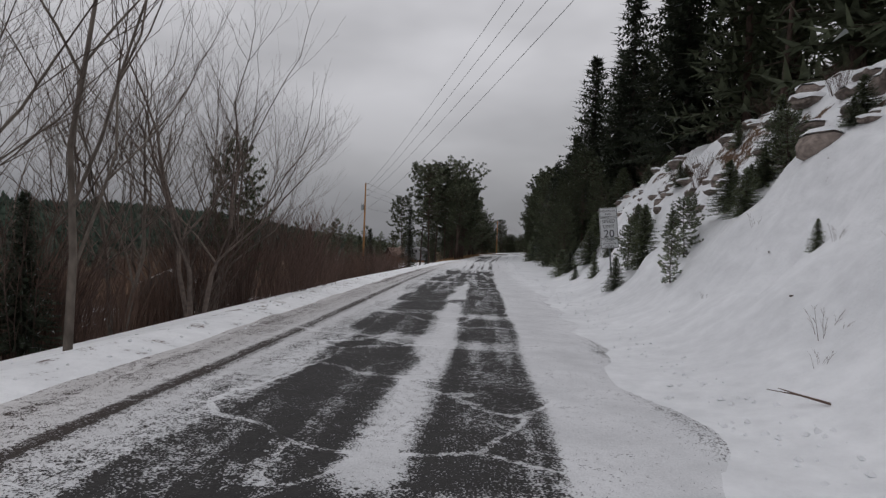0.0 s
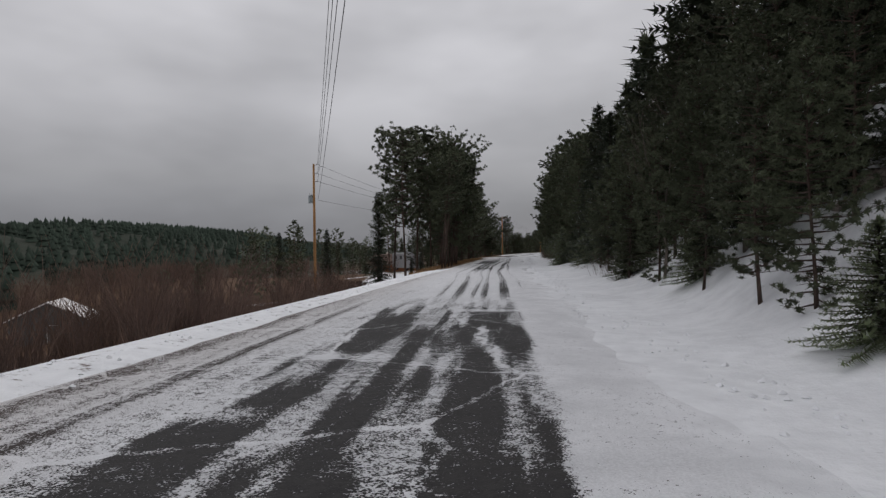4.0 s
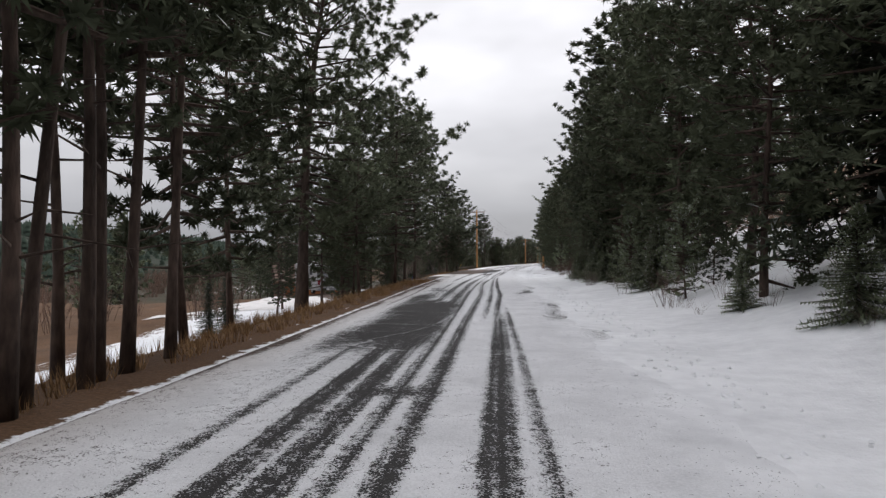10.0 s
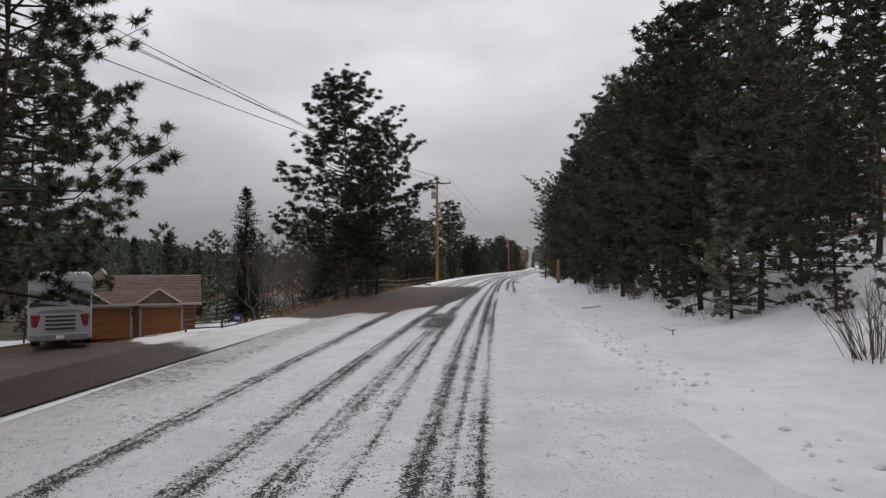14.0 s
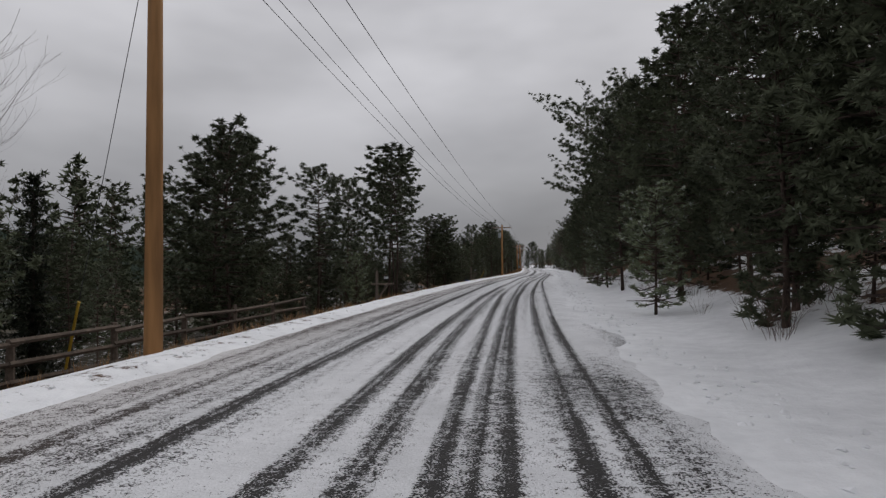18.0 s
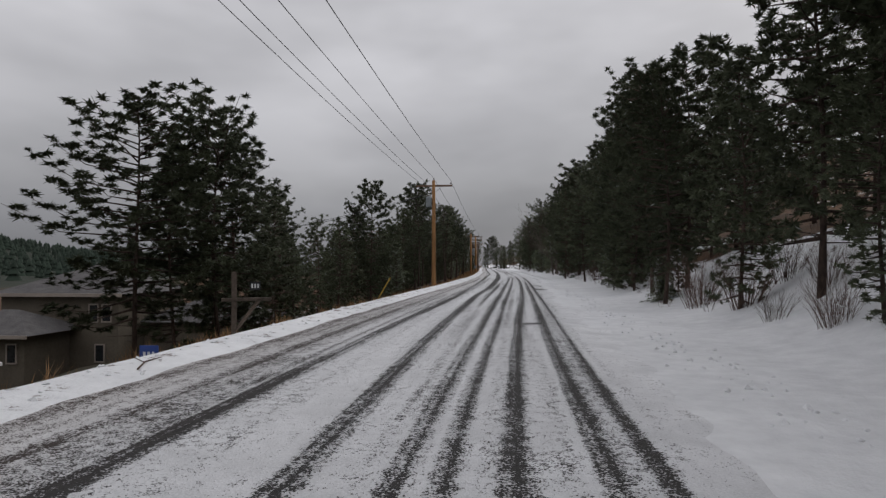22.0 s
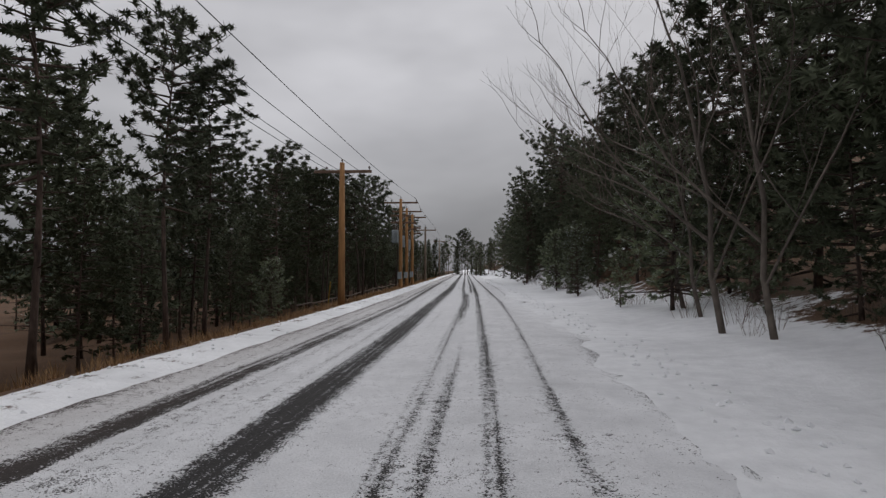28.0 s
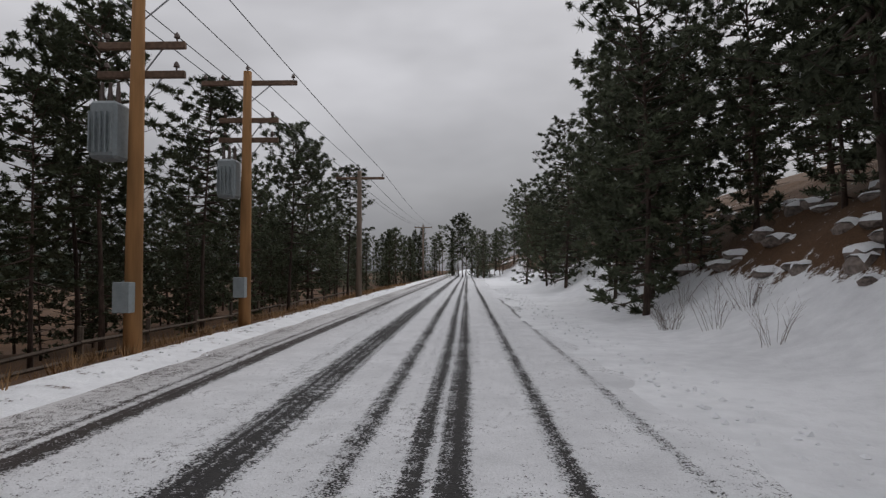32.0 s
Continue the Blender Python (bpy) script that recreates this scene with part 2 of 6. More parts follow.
M_TWIG_GREY = material("grey_twigs", (0.125, 0.098, 0.083), 0.9, dark=0.6, light=1.4, scale=2.0, bump=0, vary=0.2)
M_POLE = material("treated_pole_wood", (0.30, 0.155, 0.062), 0.85, dark=0.6, light=1.3, scale=2.0, bump=0.5, distance=0.01, vary=0.12, stretch_by=(1, 1, 0.08))
M_POLE_OLD = material("weathered_pole_wood", (0.17, 0.13, 0.10), 0.9, dark=0.6, light=1.3, scale=2.0, bump=0.5, distance=0.01, vary=0.12, stretch_by=(1, 1, 0.08))
M_ARM = material("crossarm_wood", (0.16, 0.105, 0.075), 0.9, dark=0.6, light=1.3, scale=3.0, bump=0.4, vary=0.1)
M_WIRE = material("wire", (0.03, 0.03, 0.032), 0.6, scale=3.0, bump=0)
M_STEEL = material("galvanised_steel", (0.36, 0.37, 0.38), 0.5, 0.7, dark=0.8, light=1.1, scale=4.0, bump=0.1)
M_TANK = material("transformer_grey_paint", (0.26, 0.29, 0.30), 0.55, dark=0.8, light=1.1, scale=3.0, bump=0.15)
M_CERAMIC = material("insulator_glaze", (0.10, 0.075, 0.065), 0.25, dark=0.8, light=1.2, scale=3.0, bump=0)


def road_material():
    m = bpy.data.materials.new("snowy_asphalt")
    m.use_nodes = True
    n, l = m.node_tree.nodes, m.node_tree.links
    p = n["Principled BSDF"]

    def node(kind, **values):
        k = n.new(kind)
        for key, value in values.items():
            k.inputs[key.replace("_", " ")].default_value = value
        return k

    def maths(op, a, b):
        k = n.new("ShaderNodeMath")
        k.operation = op
        for socket, v in zip(k.inputs, (a, b)):
            if isinstance(v, (int, float)):
                socket.default_value = v
            else:
                l.new(v, socket)
        return k.outputs[0]

    at = n.new("ShaderNodeTexCoord")
    bare = n.new("ShaderNodeAttribute")
    bare.attribute_name = "bare"
    mud = n.new("ShaderNodeAttribute")
    mud.attribute_name = "mud"
    crumbs = node("ShaderNodeTexNoise", Scale=9.0, Detail=6.0, Roughness=0.72)
    l.new(at.outputs["Object"], crumbs.inputs["Vector"])
    patches = node("ShaderNodeTexNoise", Scale=1.3, Detail=4.0, Roughness=0.6)
    l.new(at.outputs["Object"], patches.inputs["Vector"])
    grit = node("ShaderNodeTexNoise", Scale=56.0, Detail=3.0)
    l.new(at.outputs["Object"], grit.inputs["Vector"])
    cracks = node("ShaderNodeTexVoronoi", Scale=0.33)
    cracks.feature = "DISTANCE_TO_EDGE"
    wobble = n.new("ShaderNodeMix")
    wobble.data_type, wobble.blend_type = "RGBA", "ADD"
    wobble.inputs[0].default_value = 0.5
    l.new(at.outputs["Object"], wobble.inputs[6])
    l.new(patches.outputs["Color"], wobble.inputs[7])
    l.new(wobble.outputs[2], cracks.inputs["Vector"])
    noise_sum = maths("ADD", maths("MULTIPLY", maths("SUBTRACT", crumbs.outputs[0], 0.5), 1.7), maths("MULTIPLY", maths("SUBTRACT", patches.outputs[0], 0.5), 0.9))
    noise_sum = maths("ADD", noise_sum, maths("MULTIPLY", maths("SUBTRACT", grit.outputs[0], 0.5), 2.3))
    broken = n.new("ShaderNodeAttribute")
    broken.attribute_name = "cracked"
    filled = maths("MULTIPLY", maths("LESS_THAN", cracks.outputs[0], 0.010), maths("MULTIPLY", broken.outputs["Fac"], 0.36))
    level = maths("SUBTRACT", maths("ADD", bare.outputs["Fac"], noise_sum), filled)
    clear = node("ShaderNodeMapRange", From_Min=0.36, From_Max=0.66)
    clear.interpolation_type = "SMOOTHSTEP"
    l.new(level, clear.inputs[0])
    asphalt = n.new("ShaderNodeValToRGB")
    asphalt.color_ramp.elements[0].color, asphalt.color_ramp.elements[1].color = (0.016, 0.0155, 0.016, 1), (0.046, 0.043, 0.042, 1)
    asphalt.color_ramp.elements[0].position, asphalt.color_ramp.elements[1].position = 0.3, 0.7
    l.new(crumbs.outputs[0], asphalt.inputs[0])
    dirt = node("ShaderNodeMix")
    dirt.data_type = "RGBA"
    l.new(mud.outputs["Fac"], dirt.inputs[0])
    l.new(asphalt.outputs[0], dirt.inputs[6])
    dirt.inputs[7].default_value = (0.075, 0.048, 0.036, 1)
    snow = n.new("ShaderNodeValToRGB")
    snow.color_ramp.elements[0].color, snow.color_ramp.elements[1].color = (0.50, 0.505, 0.52, 1), (0.76, 0.765, 0.785, 1)
    snow.color_ramp.elements[0].position, snow.color_ramp.elements[1].position = 0.28, 0.6
    l.new(maths("ADD", maths("MULTIPLY", patches.outputs[0], 0.55), maths("MULTIPLY", grit.outputs[0], 0.45)), snow.inputs[0])
    clean = n.new("ShaderNodeValToRGB")
    clean.color_ramp.elements[0].color, clean.color_ramp.elements[1].color = (0.66, 0.67, 0.69, 1), (0.86, 0.87, 0.89, 1)
    clean.color_ramp.elements[0].position, clean.color_ramp.elements[1].position = 0.3, 0.6
    l.new(patches.outputs[0], clean.inputs[0])
    packed = n.new("ShaderNodeAttribute")
    packed.attribute_name = "packed"
    driven = node("ShaderNodeMix")
    driven.data_type = "RGBA"
    l.new(packed.outputs["Fac"], driven.inputs[0])
    l.new(clean.outputs[0], driven.inputs[6])
    l.new(snow.outputs[0], driven.inputs[7])
    dirty_snow = node("ShaderNodeMix")
    dirty_snow.data_type = "RGBA"
    l.new(maths("MULTIPLY", mud.outputs["Fac"], 0.5), dirty_snow.inputs[0])
    l.new(driven.outputs[2], dirty_snow.inputs[6])
    dirty_snow.inputs[7].default_value = (0.34, 0.28, 0.235, 1)
    mix = node("ShaderNodeMix")
    mix.data_type = "RGBA"
    l.new(clear.outputs[0], mix.inputs[0])
    l.new(dirty_snow.outputs[2], mix.inputs[6])
    l.new(dirt.outputs[2], mix.inputs[7])
    l.new(mix.outputs[2], p.inputs["Base Color"])
    rough = node("ShaderNodeMapRange", To_Min=0.9, To_Max=0.7)
    l.new(clear.outputs[0], rough.inputs[0])
    l.new(rough.outputs[0], p.inputs["Roughness"])
    p.inputs["Specular IOR Level"].default_value = 0.18
    relief = node("ShaderNodeBump", Strength=0.7, Distance=0.025)
    l.new(maths("SUBTRACT", maths("MULTIPLY", grit.outputs[0], 0.4), clear.outputs[0]), relief.inputs["Height"])
    l.new(relief.outputs[0], p.inputs["Normal"])
    return m


def ground_material():
    m = bpy.data.materials.new("snow_and_litter")
    m.use_nodes = True
    n, l = m.node_tree.nodes, m.node_tree.links
    p = n["Principled BSDF"]
    at = n.new("ShaderNodeTexCoord")

    def texture(scale, detail, rough=0.6):
        k = n.new("ShaderNodeTexNoise")
        k.inputs["Scale"].default_value, k.inputs["Detail"].default_value, k.inputs["Roughness"].default_value = scale, detail, rough
        l.new(at.outputs["Object"], k.inputs["Vector"])
        return k.outputs[0]

    def maths(op, a, b):
        k = n.new("ShaderNodeMath")
        k.operation = op
        for socket, v in zip(k.inputs, (a, b)):
            if isinstance(v, (int, float)):
                socket.default_value = v
            else:
                l.new(v, socket)
        return k.outputs[0]

    cover = n.new("ShaderNodeAttribute")
    cover.attribute_name = "snow"
    wood = n.new("ShaderNodeAttribute")
    wood.attribute_name = "wood"
    big, mid, fine = texture(0.35, 4), texture(2.6, 5, 0.65), texture(22.0, 4)
    level = maths("ADD", cover.outputs["Fac"], maths("ADD", maths("MULTIPLY", maths("SUBTRACT", mid, 0.5), 1.3), maths("MULTIPLY", maths("SUBTRACT", fine, 0.5), 0.5)))
    white = n.new("ShaderNodeMapRange")
    white.interpolation_type = "SMOOTHSTEP"
    white.inputs["From Min"].default_value, white.inputs["From Max"].default_value = 0.42, 0.58
    l.new(level, white.inputs[0])
    litter = n.new("ShaderNodeValToRGB")
    for spot, c in zip(litter.color_ramp.elements, ((0.045, 0.027, 0.018, 1), (0.17, 0.098, 0.055, 1))):
        spot.color = c
    litter.color_ramp.elements[0].position, litter.color_ramp.elements[1].position = 0.3, 0.72
    l.new(maths("ADD", maths("MULTIPLY", fine, 0.6), maths("MULTIPLY", big, 0.4)), litter.inputs[0])
    # dark tone of the far forest, also painted as tree shade under the left pines
    forest = n.new("ShaderNodeMix")
    forest.data_type = "RGBA"
    l.new(wood.outputs["Fac"], forest.inputs[0])
    l.new(litter.outputs[0], forest.inputs[6])
    forest.inputs[7].default_value = (0.030, 0.036, 0.026, 1)
    snow = n.new("ShaderNodeValToRGB")
    for spot, c in zip(snow.color_ramp.elements, ((0.66, 0.67, 0.69, 1), (0.86, 0.87, 0.89, 1))):
        spot.color = c
    snow.color_ramp.elements[0].position, snow.color_ramp.elements[1].position = 0.3, 0.6
    l.new(maths("ADD", maths("MULTIPLY", mid, 0.5), maths("MULTIPLY", big, 0.5)), snow.inputs[0])
    mix = n.new("ShaderNodeMix")
    mix.data_type = "RGBA"
    l.new(white.outputs[0], mix.inputs[0])
    l.new(forest.outputs[2], mix.inputs[6])
    l.new(snow.outputs[0], mix.inputs[7])
    l.new(mix.outputs[2], p.inputs["Base Color"])
    p.inputs["Roughness"].default_value, p.inputs["Specular IOR Level"].default_value = 0.9, 0.15
    relief = n.new("ShaderNodeBump")
    relief.inputs["Strength"].default_value, relief.inputs["Distance"].default_value = 0.6, 0.08
    l.new(maths("ADD", maths("MULTIPLY", mid, 0.7), maths("MULTIPLY", fine, 0.25)), relief.inputs["Height"])
    l.new(relief.outputs[0], p.inputs["Normal"])
    return m


M_ROAD, M_GROUND = road_material(), ground_material()


# ---- mesh tools ----
class Build:
    """Collects points and faces for one mesh."""

    def __init__(self):
        self.v, self.f = [], []

    def tube(self, points, radii, sides=5, cap=True):
        start = len(self.v)
        points = [Vector(p) for p in points]
        for i, p in enumerate(points):
            way = (points[min(i + 1, len(points) - 1)] - points[max(i - 1, 0)]).normalized()
            side = way.orthogonal().normalized()
            if abs(way.z) < 0.95:
                side = way.cross(Vector((0, 0, 1))).normalized()
            up = way.cross(side)
            for k in range(sides):
                a = 2 * math.pi * k / sides
                self.v.append(p + (side * math.cos(a) + up * math.sin(a)) * radii[i])
        for i in range(len(points) - 1):
            for k in range(sides):
                a, b = start + i * sides + k, start + i * sides + (k + 1) % sides
                self.f.append((a, b, b + sides, a + sides))
        if cap:
            self.f.append(tuple(range(start + sides - 1, start - 1, -1)))
            self.f.append(tuple(range(start + (len(points) - 1) * sides, start + len(points) * sides)))
        return self

    def box(self, centre, size, turn=None):
        start, c = len(self.v), Vector(centre)
        for x in (-0.5, 0.5):
            for y in (-0.5, 0.5):
                for z in (-0.5, 0.5):
                    d = Vector((x * size[0], y * size[1], z * size[2]))
                    self.v.append(c + (turn @ d if turn else d))
        for q in ((0, 1, 3, 2), (4, 6, 7, 5), (0, 4, 5, 1), (2, 3, 7, 6), (0, 2, 6, 4), (1, 5, 7, 3)):
            self.f.append(tuple(start + k for k in q))
        return self

    def blade(self, root, tip, width, side):
        start = len(self.v)
        self.v += [root - side * width * 0.5, root + side * width * 0.5, tip]
        self.f.append((start, start + 1, start + 2))

    def poly(self, points):
        start = len(self.v)
        self.v += [Vector(p) for p in points]
        self.f.append(tuple(range(start, start + len(points))))
        return self

    def prism(self, outline, a, b):
        """An outline in x and z, drawn out along y from a to b."""
        start, n = len(self.v), len(outline)
        self.v += [Vector((x, a, z)) for x, z in outline] + [Vector((x, b, z)) for x, z in outline]
        self.f.append(tuple(range(start, start + n)))
        self.f.append(tuple(range(start + 2 * n - 1, start + n - 1, -1)))
        for k in range(n):
            self.f.append((start + k, start + n + k, start + n + (k + 1) % n, start + (k + 1) % n))
        return self

    def mesh(self, name, mat, soft=False, bevel=0.0):
        data = bpy.data.meshes.new(name)
        data.from_pydata([tuple(p) for p in self.v], [], self.f)
        if bevel:
            bm = bmesh.new()
            bm.from_mesh(data)
            bmesh.ops.recalc_face_normals(bm, faces=bm.faces)
            bmesh.ops.bevel(bm, geom=bm.edges, offset=bevel, segments=1, affect="EDGES")
            bm.to_mesh(data)
            bm.free()
        data.materials.append(mat)
        if soft:
            data.polygons.foreach_set("use_smooth", [True] * len(data.polygons))
        data.update()
        return data


def part(name, made, mat, parent, label="", soft=False, bevel=0.0):
    ob = new(name, made.mesh(name, mat, soft, bevel) if isinstance(made, Build) else made)
    ob.parent = parent
    return tagged(ob, label) if label else ob


def thing(name, label, category, group="", kind=""):
    return tagged(new(name), label, category, group, kind)


# ---- ground and road ----
def sheet(name, us, ss, mat, z_of, fields, kind="structure"):
    U, S = np.meshgrid(us, ss)
    X, Z = road_x(S) + U, z_of(U, S)
    pts = np.stack([X, S, Z], -1).reshape(-1, 3)
    nu, ns = len(us), len(ss)
    idx = (np.arange(ns - 1)[:, None] * nu + np.arange(nu - 1)[None]).reshape(-1)
    quads = np.stack([idx, idx + 1, idx + 1 + nu, idx + nu], 1)
    data = bpy.data.meshes.new(name)
    data.vertices.add(len(pts))
    data.vertices.foreach_set("co", pts.ravel())
    data.loops.add(quads.size)
    data.loops.foreach_set("vertex_index", quads.ravel())
    data.polygons.add(len(quads))
    data.polygons.foreach_set("loop_start", np.arange(0, quads.size, 4))
    data.polygons.foreach_set("use_smooth", np.ones(len(quads), bool))
    data.update(calc_edges=True)
    for key, values in fields(U, S).items():
        data.attributes.new(key, "FLOAT", "POINT").data.foreach_set("value", np.asarray(values, np.float32).ravel())
    data.materials.append(mat)
    return tagged(new(name, data), kind=kind)


def ground_fields(u, s):
    edge = np.interp(s, FALL[:, 0], FALL[:, 1])
    toe = np.interp(s, BANK[:, 0], BANK[:, 1])
    v = -u - edge
    n = cloudy(u * 0.2, s * 0.2, 31)
    n2 = cloudy(u * 0.05, s * 0.05, 37)
    snow = np.full(u.shape, 0.95)
    # bare verge with needles under the pines, the grass verge further on
    litter = smooth(36, 44, s) * (1 - smooth(90, 96, s)) * smooth(-0.5, 0.1, v) * (1 - smooth(2.8, 4.2, v))
    litter = np.maximum(litter, smooth(103, 108, s) * (1 - smooth(128, 134, s)) * smooth(-0.6, 0.2, v) * (1 - smooth(9, 14, v)))
    litter = np.maximum(litter, smooth(132, 138, s) * smooth(1.2, 2.2, v) * (0.6 + 0.4 * smooth(0.4, 0.6, n2)))
    litter = np.maximum(litter, smooth(236, 246, s) * smooth(0.4, 0.9, v))
    # valley floor: dead meadow with snow between
    litter = np.maximum(litter, smooth(10, 18, v) * (s < 130) * smooth(0.42, 0.58, n2) * 0.8)
    litter = np.maximum(litter, (s < 130) * np.maximum(smooth(46, 58, v), smooth(66, 74, s) * smooth(15, 20, v)) * (0.7 + 0.3 * n))
    # bare slopes on the right
    litter = np.maximum(litter, smooth(170, 175, s) * (1 - smooth(181, 187, s)) * smooth(0.7, 1.7, u - toe))
    litter = np.maximum(litter, smooth(268, 280, s) * smooth(2.6, 5.0, u - toe) * (0.12 + 0.75 * smooth(0.42, 0.62, cloudy(u * 0.5, s * 0.4, 36))))
    litter = np.maximum(litter, smooth(7, 11, u - toe) * (0.3 + 0.5 * n))
    litter = np.maximum(litter, smooth(128, 142, s) * (1 - 0.8 * smooth(276, 282, s) * (1 - smooth(300, 308, s))) * smooth(1.2, 3.2, u - toe) * (0.25 + 0.75 * smooth(0.3, 0.6, cloudy(u * 0.3, s * 0.12, 35))))
    litter = np.maximum(litter, smooth(278, 283, s) * (1 - smooth(303, 308, s)) * smooth(1.7, 2.8, u - toe) * (0.55 + 0.45 * n))
    litter = np.maximum(litter, (1 - smooth(8, 14, s)) * np.exp(-((u - toe - 4.7) / 1.1) ** 2) * 0.5 * smooth(0.42, 0.58, cloudy(u * 0.9, s * 0.8, 34)))
    dirty = np.exp(-((v - 0.1) / 0.8) ** 2) * (0.19 + 0.18 * cloudy(u * 0.8, s * 0.25, 33)) * ((s < 15) | (s > 128))
    snow = snow - 1.0 * litter - dirty
    # far forest floor; from s 132 to 240, pine shade put into the ground colour
    wood = np.maximum(smooth(60, 100, v), 0.75 * smooth(2.5, 5, v) * smooth(132, 140, s) * (1 - smooth(232, 240, s)))
    return {"snow": snow - 0.9 * smooth(60, 100, v), "wood": wood}


US = np.concatenate([-np.geomspace(900, 26, 30), np.arange(-24, -9, 0.8), np.arange(-9, -3.4, 0.16), [-3.2, 0, 1.2], np.arange(1.6, 10, 0.2), np.arange(10.5, 30, 0.9), np.geomspace(31, 700, 16)])
SS = np.concatenate([-np.geomspace(700, 50, 14), np.arange(-45, 330, 0.45), np.geomspace(331, 1500, 26)])
ground = sheet("ground", US, SS, M_GROUND, ground_z, ground_fields)
tagged(ground, "snow-covered roadside ground with patches of brown needle litter", "ground")


def road_fields(u, s):
    """How bare of snow and how muddy each spot of the road is."""
    bare = -0.5 - 0.5 * smooth(1.7, 2.3, u) + 0.2 * smooth(126, 150, s) * (1 - smooth(230, 250, s)) * smooth(-4.6, -4.0, u) * (1 - smooth(1.2, 1.9, u)) + 0.42 * smooth(-2.9, -2.2, u) * (1 - smooth(1.0, 1.6, u)) * smooth(20, 130, s) + 0.12 * cloudy(u * 0.6, s * 0.12, 43) + 0.75 * (cloudy(u * 7.0, s * 0.12, 46) - 0.5) * smooth(-4.8, -4.2, u) * (1 - smooth(1.2, 2.0, u))

    def track(knots, wide, depth, seed, fade=5.0):
        """One tyre track through (s, u) knots, on from the first knot to the last."""
        ks, ku = zip(*knots)
        centre = np.interp(s, ks, ku) + (lattice(s * 0.11, s * 0, seed) - 0.5) * 0.07
        worn = 1.2 + 0.5 * (lattice(s * 0.09, s * 0, seed + 1) - 0.5) + 0.7 * (cloudy(u * 4.0, s * 0.3, seed + 2) - 0.5) + 0.32 * np.sin((u - centre) * 52 + 0.6)
        on = smooth(ks[0] - fade, ks[0] + fade, s) * (1 - smooth(ks[-1] - fade, ks[-1] + fade, s))
        return on * (depth * worn) * np.exp(-((u - centre) / wide) ** 4) - 0.3 * (1 - on)

    def lay(v):
        nonlocal bare
        bare = np.maximum(bare, v)

    grey = smooth(-4.7, -3.9, u) * (1 - smooth(-2.6, -1.9, u)) * (0.35 + 0.65 * smooth(90, 140, s) + 0.4 * (1 - smooth(10, 24, s)))
    lay(grey * (-0.06 + 0.04 * smooth(110, 140, s) - 0.18 * smooth(226, 244, s) + 0.72 * cloudy(u * 8.0, s * 0.1, 47)) - 0.5 * (1 - smooth(0.0, 0.3, grey)))
    # the far wheel tracks, from the left edge inwards
    lay(track(((-80, -3.45), (15, -3.45)), 0.14, 0.66, 81))
    lay(track(((122, -3.5), (240, -3.6)), 0.14, 0.5, 83))
    lay(track(((240, -3.5), (265, -3.35), (284, -3.6), (420, -3.6)), 0.08, 0.5, 82))
    lay(track(((64, -3.3), (72, -3.22), (80, -3.4), (88, -3.5)), 0.08, 0.55, 84))
    lay(track(((86, -2.7), (92.7, -2.76), (103, -2.9), (120, -2.8), (137, -2.63), (159, -2.65), (181, -2.75), (203, -2.56), (213.6, -2.78), (230, -3.0), (245, -3.25), (265, -3.05), (284, -3.31), (420, -3.3)), 0.15, 0.72, 51))
    lay(track(((14, -1.6), (25.5, -1.85), (34, -2.36), (43, -2.2), (52, -2.3), (72, -2.33), (84, -2.5)), 0.10, 0.5, 53))
    lay(track(((14, -1.1), (25.5, -1.24), (34, -1.66), (43, -1.6), (52, -1.75), (72, -1.87), (92.7, -1.88), (103, -1.83), (120, -1.6), (137, -1.47), (159, -1.66), (181, -1.43), (203, -1.74), (222, -1.65)), 0.15, 0.66, 55))
    lay(track(((208, -1.6), (230, -1.8), (245, -1.87), (265, -1.91), (284, -1.79), (420, -1.8)), 0.26, 0.70, 56))
    lay(track(((32, -1.29), (52, -1.38), (72, -1.35), (82, -1.41), (92.7, -1.33), (103, -1.2), (137, -0.99), (159, -1.2), (170, -1.15)), 0.16, 0.62, 61))
    lay(track(((196, -1.2), (203, -1.23), (213.6, -1.21), (224, -1.3)), 0.11, 0.66, 62))
    lay(track(((14, -0.6), (25.5, -0.6), (34, -0.97), (43, -0.95), (52, -1.05), (72, -1.03), (92.7, -0.95), (106, -1.07)), 0.10, 0.56, 65))
    lay(track(((14, -0.3), (25.5, -0.33), (34, -0.48), (43, -0.59), (52, -0.72), (62, -0.68), (72, -0.48), (82, -0.69), (92, -0.5), (137, -0.44), (159, -0.83), (181, -0.72), (203, -0.69), (213.6, -0.79), (245, -0.74), (265, -0.63), (284, -0.88), (420, -0.86)), 0.12, 0.6, 68))
    lay(track(((62, -0.27), (72, -0.1), (82, -0.18), (92.7, -0.27), (103, -0.16), (159, -0.29), (181, -0.38), (203, -0.35), (213.6, -0.42), (252, -0.41)), 0.10, 0.58, 71))
    lay(track(((274, -0.38), (284, -0.38), (420, -0.38)), 0.10, 0.58, 72))
    lay(track(((254, -0.68), (265, -0.6), (276, -0.7)), 0.17, 0.6, 73))
    lay(track(((14, 0.3), (25.5, 0.31), (34, 0.12), (43, 0.17), (52, 0.0), (64, 0.1)), 0.16, 0.66, 75))
    lay(track(((62, 0.0), (72, 0.26), (82, 0.08), (92.7, -0.05), (103, 0.04), (114, 0.1)), 0.10, 0.64, 74))
    lay(track(((118, 0.0), (137, 0.03), (159, -0.09), (181, 0.08), (203, 0.28), (213.6, 0.24), (230, 0.15), (245, 0.06), (265, -0.1), (284, -0.09), (420, -0.08)), 0.12, 0.66, 77))
